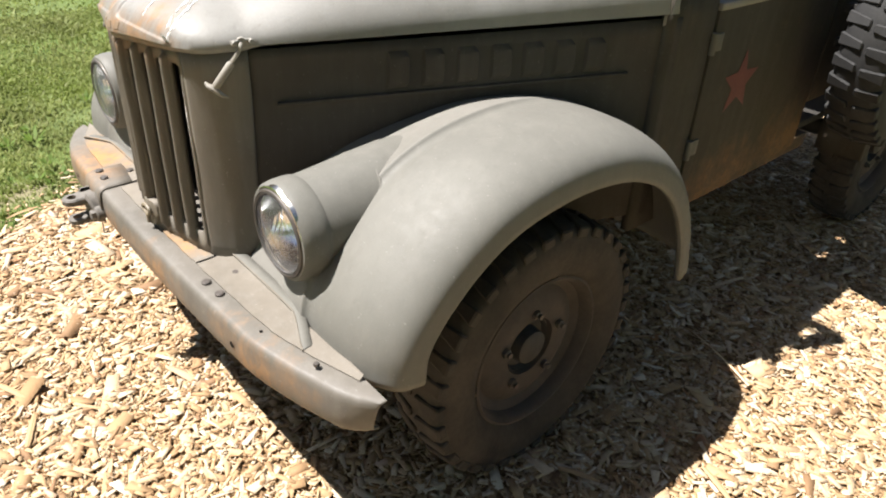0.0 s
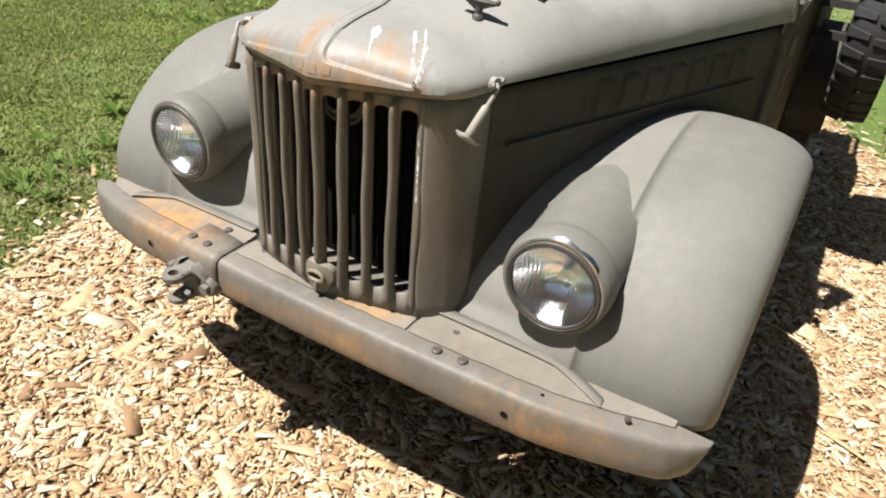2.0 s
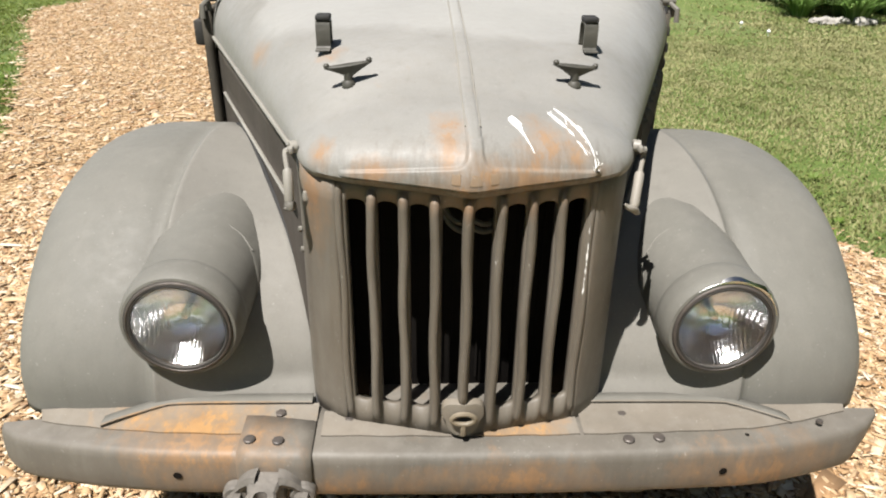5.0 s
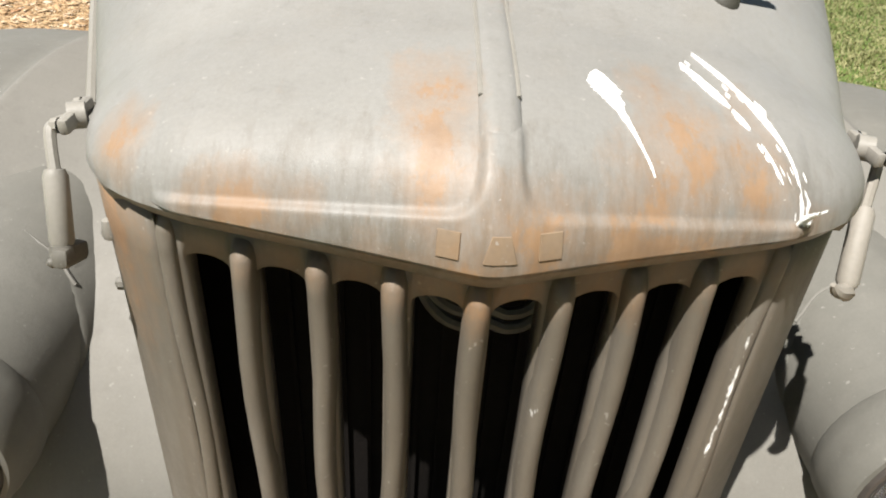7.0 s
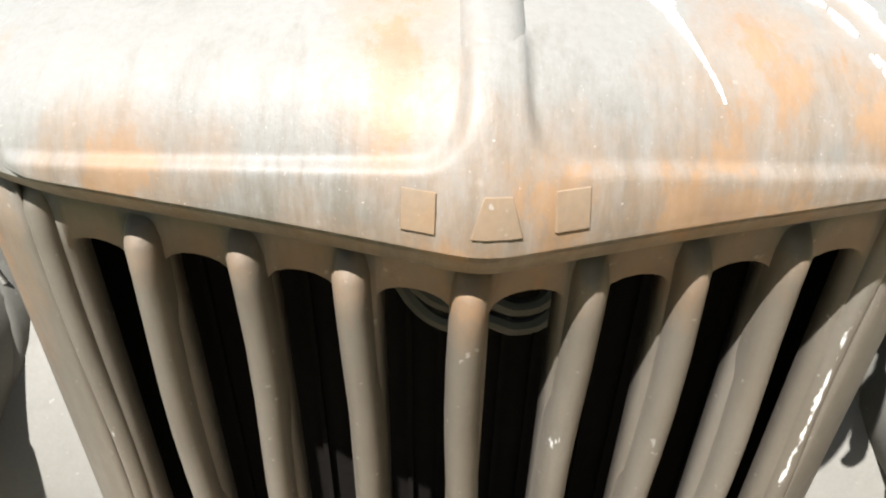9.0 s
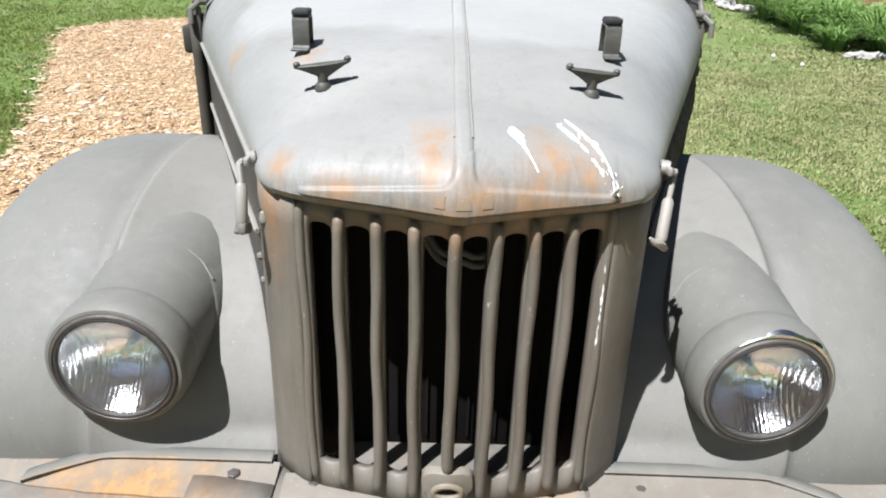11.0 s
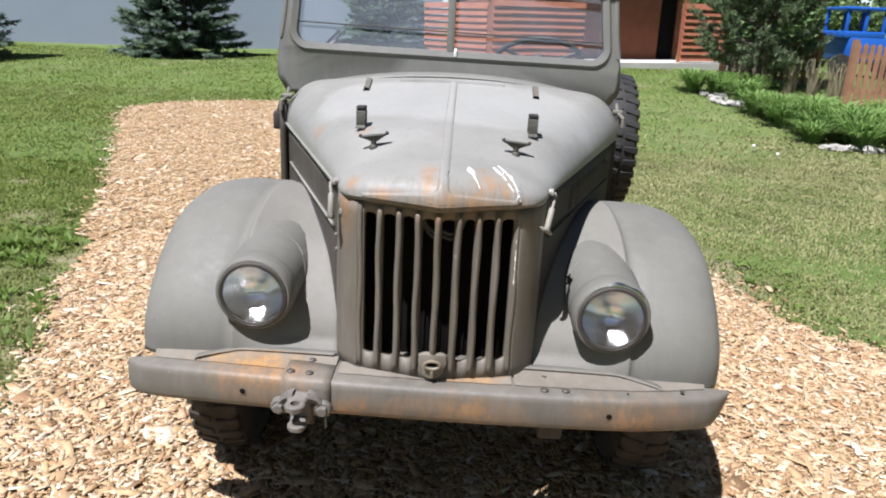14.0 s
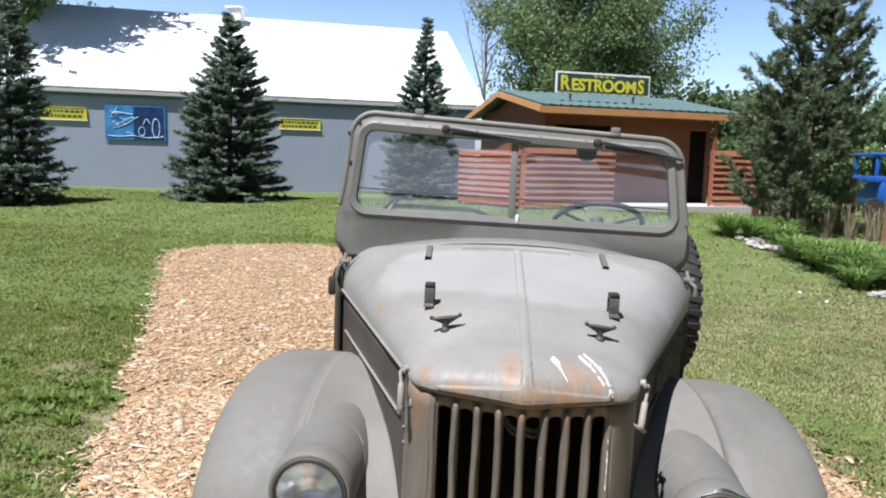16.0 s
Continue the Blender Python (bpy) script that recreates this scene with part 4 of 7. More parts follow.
def build_sides():
    """Engine side panels with pressed louvres, down behind the wings."""
    for s in (-1, 1):
        side = None
        bm = bmesh.new()
        rows = []
        for y in np.linspace(0.272, 1.30, 40):
            row = []
            for z in np.concatenate([np.linspace(0.55, 0.955, 8), [0.966, 0.972, 0.978, 0.984, 0.992, 1.02, 1.05, 1.075], [edge_z(y) - 0.013]]):
                rib = 0.006 * math.exp(-((z - 0.977 - 0.008 * (y - 0.3)) / 0.007) ** 2) * sstep(0.3, 0.4, y) * (1 - sstep(1.12, 1.2, y))
                x = (hood_half(y) - 0.012 + rib + 0.004 * sstep(0.98, 1.0, z) * sstep(0.5, 0.54, y) * (1 - sstep(1.12, 1.16, y)))
                row.append((s * x, y - 0.018 * max(0.0, (1.0 - z) / 0.4) * (1 - sstep(0.28, 0.5, y)), z))
            rows.append(row)
        sheet(bm, rows)
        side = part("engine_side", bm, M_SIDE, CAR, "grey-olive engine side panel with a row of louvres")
        solid(side, 0.003, 0)
        # ridge paler on the sunny flank than the other: light put into the colour
        bm = bmesh.new()
        tube(bm, [(s * (hood_half(y) - 0.0025), y - 0.0, 0.977 + 0.008 * (y - 0.3)) for y in np.linspace(0.33, 1.16, 24)], 0.0048, 6)
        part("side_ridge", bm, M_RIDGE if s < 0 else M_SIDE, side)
        for k in range(7 if s > 0 else 0):
            y = 0.588 + 0.079 * k
            bm = bmesh.new()
            rows = []
            for a in np.linspace(-1, 1, 9):
                z = 1.036 + 0.006 * (y - 0.6) + 0.043 * a
                end = math.sqrt(max(0.0, 1 - abs(a) ** 4))
                rows.append([(s * (hood_half(y + dy) - 0.008 + h * end + 0.001), y + dy, z) for dy, h in ((-0.026, -0.002), (-0.022, 0.009), (0.0, 0.013), (0.013, 0.022), (0.016, 0.019), (0.017, -0.004))])
            sheet(bm, rows)
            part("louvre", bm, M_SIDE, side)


build_sides()

# wings
CROWN = [(0.205, 0.572), (0.213, 0.65), (0.246, 0.724), (0.310, 0.802), (0.392, 0.872), (0.485, 0.925), (0.605, 0.960), (0.77, 0.974), (0.95, 0.951), (1.12, 0.882), (1.255, 0.765), (1.35, 0.61), (1.405, 0.44)]


def build_fender(s):
    line = smooth_line(CROWN, 72)
    tang = np.gradient(line, axis=0)
    tang /= np.linalg.norm(tang, axis=1)[:, None]
    nrm = np.stack([-tang[:, 1], tang[:, 0]], 1)
    rows, lip = [], []
    for (y, z), (ny, nz) in zip(line, nrm):
        rear = sstep(0.85, 1.25, y)
        low = 1 - sstep(0.57, 0.66, z) if y < 0.5 else 0.0
        seam = 0.578
        inner = max(0.250, hood_half(y) - 0.03)
        inner = min(inner, seam - 0.03)
        row = []
        for k in np.linspace(0, 1, 9):
            x = inner + (seam - 0.008 - inner) * k
            off = -0.050 + 0.048 * k - 0.012 * math.sin(math.pi * k) * (1 - rear) * (1 - low) * (1 - sstep(0.5, 0.75, y))
            off = off * (1 - 0.75 * low) * (1 - 0.75 * sstep(0.5, 0.9, y))
            row.append((x, off))
        deep = 1.2 * (1 - sstep(0.7, 1.0, y)) * (1 - 0.5 * low)
        row += [(seam - 0.003, 0.0), (seam + 0.0005, -0.0004 * deep), (seam + 0.004, -0.0028 * deep), (seam + 0.010, -0.0062 * deep), (seam + 0.020, -0.0070 * deep), (seam + 0.034, -0.0042 * deep), (seam + 0.050, -0.0012 * deep)]
        for k in np.linspace(0.4, 1, 3):
            row.append((seam + 0.048 + (0.67 - seam - 0.048) * k, -0.001 * deep * (1 - k)))
        for t in np.linspace(0.1, 1.0, 13):
            a = t * math.pi / 2
            row.append((0.665 + 0.198 * math.sin(a) ** 0.9, -0.085 * (1 - math.cos(a) ** 0.9)))
        row += [(0.865, -0.098), (0.866, -0.108), (0.863, -0.115), (0.855, -0.117), (0.845, -0.114)]
        rows.append([(s * x, y + ny * o, z + nz * o) for x, o in row])
        lip.append((s * (inner + 0.016), y + ny * (row[1][1] + 0.004), z + nz * (row[1][1] + 0.004)))
    bm = bmesh.new()
    sheet(bm, rows)
    f = part("fender", bm, M_FENDER, CAR, "rounded front wing in dusty grey-olive paint")
    f.data.materials.append(M_APRON)
    cols = len(rows[0]) - 1
    for p in f.data.polygons:
        if p.index % cols < 10:
            p.material_index = 1
    for p in f.data.polygons:
        p.use_smooth = True
    solid(f, 0.004)
    # pod that carries the lamp, melting into the wing
    bm = bmesh.new()
    rows = []
    for y, r, zc in ((0.222, 0.101, 0.786), (0.226, 0.106, 0.786), (0.26, 0.108, 0.786), (0.3, 0.110, 0.787), (0.36, 0.114, 0.789), (0.42, 0.119, 0.791), (0.50, 0.124, 0.793), (0.60, 0.122, 0.788)):
        rows.append([(s * 0.509 + r * math.cos(t), y, zc + r * math.sin(t)) for t in np.linspace(0, 2 * math.pi, 40, endpoint=False)])
    sheet(bm, rows, False, True)
    part("lamp_pod", bm, M_FENDER, f)
    # beading along the foot of the wing
    bm = bmesh.new()
    pts = [(0.275, 0.204, 0.6135), (0.3, 0.204, 0.614), (0.45, 0.204, 0.6135), (0.535, 0.203, 0.612), (0.56, 0.200, 0.610), (0.60, 0.184, 0.607), (0.64, 0.166, 0.604), (0.665, 0.158, 0.598)]
    line = smooth_line(pts, 40)
    sheet(bm, [[(s * x, y + d, z + h) for d, h in ((0.024, 0.003), (0.004, 0.003), (0.0005, 0.002), (-0.001, -0.001), (0.0005, -0.003), (0.0055, -0.0045), (0.006, -0.03))] for x, y, z in line])
    solid(part("foot_flange", bm, M_FENDER, f), 0.002, 0)
    bm = bmesh.new()
    tube(bm, [(s * x, y - 0.0012, z + 0.0032) for x, y, z in line], 0.0024, 6)
    part("foot_beading", bm, M_SHELF, f)
    # black tube that follows the inner edge of the wing
    bm = bmesh.new()
    tube(bm, [p for p in lip if p[1] < 1.0], 0.0060, 6)
    part("inner_beading", bm, M_RUBBER, f, "thin black tube along the inner wing edge")
    # pressed collar where the pod meets the wing, edged by a weld bead
    bm = bmesh.new()
    rows = []
    for y, r in ((0.0, 0.1130), (0.004, 0.1160), (0.012, 0.1185), (0.13, 0.1270), (0.22, 0.118)):
        rows.append([(s * 0.509 + r * math.cos(t), 0.348 + 0.066 * math.sin(t) + y, 0.789 + r * math.sin(t)) for t in np.linspace(0, 2 * math.pi, 48, endpoint=False)])
    sheet(bm, rows, False, True)
    part("pod_collar", bm, M_FENDER, f)
    bm = bmesh.new()
    tube(bm, [(s * (0.509 + 0.1185 * math.cos(t)), 0.360 + 0.066 * math.sin(t) + 0.0015 * math.sin(17 * t), 0.789 + 0.1185 * math.sin(t)) for t in np.linspace(-0.5, 2.6, 40)], 0.0024, 6)
    part("weld_bead", bm, M_APRON, f)
    return f


for side_sign in (-1, 1):
    build_fender(side_sign)


def build_headlamp(s):
    lamp = thing("headlamp", "", "")
    lamp.parent = CAR
    c = Vector((0.509 * s, 0.0, 0.786))
    ax = (0, -1, 0)
    bm = bmesh.new()
    lathe(bm, [(0.1075, -0.272), (0.1115, -0.266), (0.1125, -0.250), (0.1115, -0.228), (0.1085, -0.213), (0.1035, -0.206), (0.0985, -0.205), (0.0970, -0.210)], c, ax, 48)
    part("rim", bm, M_FENDER, lamp, "painted lamp rim")
    bm = bmesh.new()
    lathe(bm, [(0.0975, -0.214), (0.0975, -0.205), (0.0955, -0.2015), (0.0925, -0.2005), (0.0895, -0.2045), (0.088, -0.212)], c, ax, 48)
    part("bezel", bm, M_BOLT, lamp, "dark steel bezel")
    if s > 0:
        # bare, dented strip of chrome on the upper rim
        bm = bmesh.new()
        rows = []
        for t in np.linspace(radians(18), radians(128), 26):
            k = 0.35 + 0.65 * math.sin((t - radians(18)) / radians(110) * math.pi)
            w = k * (1 + 0.25 * math.sin(9 * t))
            rows.append([c + Vector((r * math.cos(t), y, r * math.sin(t))) for r, y in ((0.1000, 0.2042), (0.1000 + 0.004 * w, 0.2048), (0.1000 + 0.0085 * w, 0.2050 + 0.007 * w))])
        sheet(bm, rows)
        part("bare_chrome", bm, M_CHROME, lamp, "bare dented chrome on the upper rim")
    bm = bmesh.new()
    tube(bm, [c + Vector((0.0885 * math.cos(t), 0.2035, 0.0885 * math.sin(t))) for t in np.linspace(0, 2 * math.pi, 48, endpoint=False)], 0.003, 6, True)
    part("seal_ring", bm, M_DARK, lamp)
    bm = bmesh.new()
    lathe(bm, [(0.0885, -0.210)] + [(0.0885 * math.cos(a), -0.210 + 0.020 * math.sin(a)) for a in np.linspace(0.1, 1.57, 9)], c, ax, 48)
    lens = part("lens", bm, M_LENS if s > 0 else M_HAZY, lamp, "domed clear glass lens" if s > 0 else "domed hazy glass lens")
    lens.visible_shadow = False
    bm = bmesh.new()
    lathe(bm, [(r, -0.214 - 0.066 * (1 - (r / 0.0885) ** 2)) for r in np.linspace(0.0885, 0.009, 30)], c, ax, 40)
    part("reflector", bm, M_MIRROR, lamp, "silvered bowl reflector")
    bm = bmesh.new()
    lathe(bm, [(0.009, -0.282), (0.009, -0.252), (0.006, -0.245), (0.0, -0.243)], c, ax, 16)
    part("bulb", bm, M_CHROME, lamp)


for side_sign in (-1, 1):
    build_headlamp(side_sign)


def bumper_y(x):
    return 0.068 + 0.012 * (x / 0.5) ** 2 + 0.42 * max(0.0, abs(x) - 0.55) ** 1.5


def droop(x):
    """Both ends of the bumper are bent down, one of them further."""
    return -0.044 * max(0.0, (-x - 0.56) / 0.30) ** 1.4 - 0.018 * max(0.0, (x - 0.56) / 0.30) ** 1.4


def build_bumper():
    bump = thing("bumper", "", "")
    bump.parent = CAR
    bm = bmesh.new()
    rows = []
    xs = np.concatenate([[-0.866, -0.862, -0.85], np.linspace(-0.83, 0.83, 60), [0.85, 0.862, 0.866]])
    for x in xs:
        e = max(0.0, (abs(x) - 0.80) / 0.066)
        y0 = bumper_y(x) + 0.02 * e ** 2
        h = 1 - 0.10 * e ** 2.5
        zt, zb = 0.601 + 0.003 * e + droop(x), 0.601 - 0.103 * h + droop(x)
        prof = [(0.15 - 0.05 * e, zt - 0.002), (0.09, zt), (0.04, zt), (0.014, zt - 0.0006), (0.006, zt - 0.004), (0.0015, zt - 0.011), (-0.0005, zt - 0.022), (-0.003, (zt + zb) / 2), (-0.001, zb + 0.02), (0.003, zb + 0.008), (0.010, zb + 0.002), (0.026, zb)]
        rows.append([(x + math.copysign(1.0, x) * e * ((0.006 - 0.026 * max(0.0, (zt - z) / 0.103)) if x > 0 else 0.014), min(y0 + d, 0.215), z) for d, z in prof])
    sheet(bm, rows)
    beam = part("beam", bm, M_BUMPER, bump, "bowed steel bumper beam, scraped and rusty")
    solid(beam, 0.005)
    # bolts, rivets and holes
    for x, y in ((-0.332, 0.18), (0.332, 0.18), (0.327, 0.108), (0.386, 0.112), (-0.378, 0.108), (-0.325, 0.104), (0.72, 0.155), (-0.2, 0.17)):
        bm = bmesh.new()
        r = 0.011 if abs(x) < 0.6 else 0.007
        lathe(bm, [(r, 0.0), (r, 0.004), (r * 0.8, 0.006), (0.0, 0.0065)], (x, y, 0.601 if not x < -0.24 else 0.606), (0, 0, 1), 6 if y > 0.15 else 12)
        part("bolt", bm, M_BOLT, bump)
    for s in (-1, 1):
        bm = bmesh.new()
        lathe(bm, [(0.0, 0.0), (0.008, 0.0)], (0.505 * s, bumper_y(0.505) - 0.0050, 0.553), (0.05 * s, -1, 0), 16)
        part("hole", bm, M_BLACK, bump)
    bm = bmesh.new()
    lathe(bm, [(0.0, 0.0), (0.004, 0.0)], (0.56, 0.12, 0.6025), (0, 0, 1), 10)
    part("hole", bm, M_BLACK, bump)
    # wrapped bracket plate on one side
    bm = bmesh.new()
    rows = []
    for x in np.linspace(-0.45, -0.262, 8):
        y0 = bumper_y(x)
        k = (x + 0.45) / 0.188
        back = 0.19 - 0.03 * k
        rows.append([(x, y0 + d, z) for d, z in ((back - y0, 0.6065), (0.05, 0.6065), (0.02, 0.6062), (0.006, 0.603), (-0.004, 0.594), (-0.0075, 0.575), (-0.009, 0.55), (-0.0085, 0.50))])
    rows = rows[2:]
    sheet(bm, rows)
    br = part("bracket_plate", bm, M_BUMPER, bump, "folded steel plate wrapped round the bumper")
    solid(br, 0.005)
    # dusty shelf plates between the beam and the wings, with a joint in front
    for x0, x1, back in ((-0.80, -0.262, 0.206), (0.245, 0.80, 0.206), (-0.25, -0.006, 0.16), (0.004, 0.237, 0.16)):
        bm = bmesh.new()
        rows = []
        for x in np.linspace(x0, x1, 16):
            y0 = bumper_y(x) + 0.052 + 0.0012 * math.sin(x * 61)
            y1 = min(back + (0.03 if back < 0.2 else 0.0) + 0.012 * max(0.0, abs(x) - 0.6) / 0.2, 0.214)
            rows.append([(x, y0 + (y1 - y0) * k, 0.6045 + h + droop(x) * (1 - 0.6 * k)) for k, h in ((0.0, -0.003), (0.0, 0.0), (0.4, 0.0008), (0.8, 0.003 if back > 0.2 else 0.001), (1.0, 0.0075 * (1 - sstep(0.52, 0.62, abs(x))) if back > 0.2 else 0.0003))])
        sheet(bm, rows)
        part("shelf_plate", bm, M_SHELF, bump, "pale dusty steel shelf plate")
    # towing jaw: a lobed casting bolted on through two ears, with an upper and a lower eye
    c = Vector((-0.338, bumper_y(0.333) - 0.010, 0.535))

    def eye(bm, q, r0, r1, th, back, w):
        """Level plate with a round eye at q and a tapering arm to the plane y = back."""
        n = 24
        ring = [2 * math.pi * k / n for k in range(n)]
        prof = ((r1, -th), (r0 - 0.004, -th), (r0, -th + 0.004), (r0, th - 0.004), (r0 - 0.004, th), (r1, th))
        sheet(bm, [[q + Vector((r * math.cos(t), r * math.sin(t), dz)) for t in ring] for r, dz in prof], True, True)
        rows = []
        for k in np.linspace(0, 1, 6):
            half = r0 * 0.92 * (1 - k) + w * k
            y = q.y + r1 * 0.9 + (back - q.y - r1 * 0.9) * k
            t2 = th * (1 + 0.5 * k)
            rows.append([Vector((q.x + sx * half, y, q.z + sz * t2)) for sx, sz in ((-1, -0.6), (-0.85, -1), (0.85, -1), (1, -0.6), (1, 0.6), (0.85, 1), (-0.85, 1), (-1, 0.6))])
        sheet(bm, rows, False, True)

    bm = bmesh.new()
    eye(bm, c + Vector((-0.006, -0.052, 0.020)), 0.027, 0.0125, 0.010, c.y + 0.004, 0.034)
    eye(bm, c + Vector((-0.002, -0.050, -0.040)), 0.025, 0.0125, 0.009, c.y + 0.004, 0.022)
    # webbed ears that run down from the crown to the bolts
    for s in (-1, 1):
        rows = []
        for k in np.linspace(0, 1, 9):
            x, z = s * (0.018 + 0.045 * k), 0.030 - 0.036 * k ** 2.2
            t2 = 0.013 - 0.002 * k
            rows.append([c + Vector((x + s * dx, dy, z + dz)) for dx, dy, dz in ((0, 0.004, t2), (0.002, -0.020 + 0.006 * k, t2), (0.004, -0.026 + 0.008 * k, 0.0), (0.002, -0.020 + 0.006 * k, -t2), (0, 0.004, -t2))])
        sheet(bm, rows)
        lathe(bm, [(0.0, -0.004), (0.024, -0.004), (0.0235, 0.012), (0.020, 0.016), (0.0, 0.016)], c + Vector((s * 0.060, 0, -0.008)), (0, -1, 0), 18)
    box(bm, c + Vector((0, -0.006, -0.010)), (0.060, 0.026, 0.085), 0.010)
    jaw = part("towing_jaw", bm, M_CASTING, bump, "grey cast iron towing jaw with two eyes")
    for s in (-1, 1):
        bm = bmesh.new()
        lathe(bm, [(0.015, 0.0), (0.015, 0.012), (0.013, 0.014), (0.0, 0.014)], c + Vector((s * 0.060, -0.015, -0.008)), (0, -1, 0), 6)
        part("bolt_head", bm, M_CASTING, jaw)
    bm = bmesh.new()
    tube(bm, [c + Vector((0.066, -0.004, -0.03)), c + Vector((0.067, -0.006, -0.07))], 0.002, 5)
    part("wire_end", bm, M_CREAM, jaw)
    return bump


build_bumper()


def build_wheel(x, y, z, s, name="wheel", R=0.372, steer=0.0):
    """Tyre with chunky lugs, dished rim and hub. s: which way its face looks along x."""
    w = thing(name, "", "")
    w.parent = CAR
    w.matrix_basis = pose(x, y, z, 0, 0, steer)
    bm = bmesh.new()
    prof = [(0.215, 0.055), (0.225, 0.068), (0.26, 0.082), (0.30, 0.086), (R - 0.045, 0.082), (R - 0.022, 0.072), (R - 0.012, 0.055), (R - 0.009, 0.0), (R - 0.012, -0.055), (R - 0.022, -0.072), (R - 0.045, -0.082), (0.30, -0.086), (0.26, -0.082), (0.225, -0.068), (0.215, -0.055)]
    lathe(bm, prof, (0, 0, 0), (s, 0, 0), 56)
    part("tyre", bm, M_RUBBER if name != "wheel" else M_DUSTY, w, "worn cross-country tyre with coarse lugs")
    bm = bmesh.new()
    n = 34
    for i in range(n):
        for q in (-1, 1):
            a = 2 * math.pi * (i + (0.5 if q > 0 else 0)) / n
            rot = Matrix.Rotation(a, 4, "X")
            lug = bmesh.new()
            bmesh.ops.create_cube(lug, size=1.0)
            for v in lug.verts:
                inner = v.co.x * q < 0
                v.co = Vector((q * 0.045 + v.co.x * 0.076, v.co.y * (0.026 if inner else 0.040) + (0.012 * q if inner else 0), R - 0.014 + v.co.z * 0.028 - (0.012 if not inner else 0.0)))
            vs = {v: bm.verts.new(rot @ v.co) for v in lug.verts}
            for f in lug.faces:
                bm.faces.new([vs[v] for v in f.verts])
            lug.free()
    lugs = part("tread", bm, M_RUBBER if name != "wheel" else M_DUSTY, w, smooth=False)
    bv = lugs.modifiers.new("worn", "BEVEL")
    bv.width, bv.segments = 0.004, 1
    bm = bmesh.new()
    lathe(bm, [(0.218, 0.062), (0.222, 0.068), (0.215, 0.070), (0.205, 0.060), (0.198, 0.035), (0.175, 0.022), (0.15, 0.035), (0.125, 0.042), (0.085, 0.038), (0.082, 0.02)], (0, 0, 0), (s, 0, 0), 44)
    part("rim", bm, M_RUSTRED, w, "dusty olive steel wheel with rust")
    bm = bmesh.new()
    lathe(bm, [(0.084, 0.02), (0.078, 0.026), (0.072, 0.012), (0.052, 0.012), (0.048, 0.045), (0.036, 0.052), (0.0, 0.053)], (0, 0, 0), (s, 0, 0), 24)
    part("hub", bm, M_DARK, w)
    for k in range(5):
        a = 2 * math.pi * k / 5 + 0.3
        bm = bmesh.new()
        lathe(bm, [(0.013, 0.0), (0.013, 0.012), (0.008, 0.014), (0.008, 0.022), (0.0, 0.023)], (s * 0.04, 0.107 * math.cos(a), 0.107 * math.sin(a)), (s, 0, 0), 6)
        part("wheel_nut", bm, M_BOLT, w)
    return w


for side_sign in (-1, 1):
    build_wheel(0.725 * side_sign, 0.765, 0.355, side_sign)
    build_wheel(0.725 * side_sign, 3.06, 0.355, side_sign)
build_wheel(0.90, 2.40, 0.955, 1, "spare_wheel", 0.375)


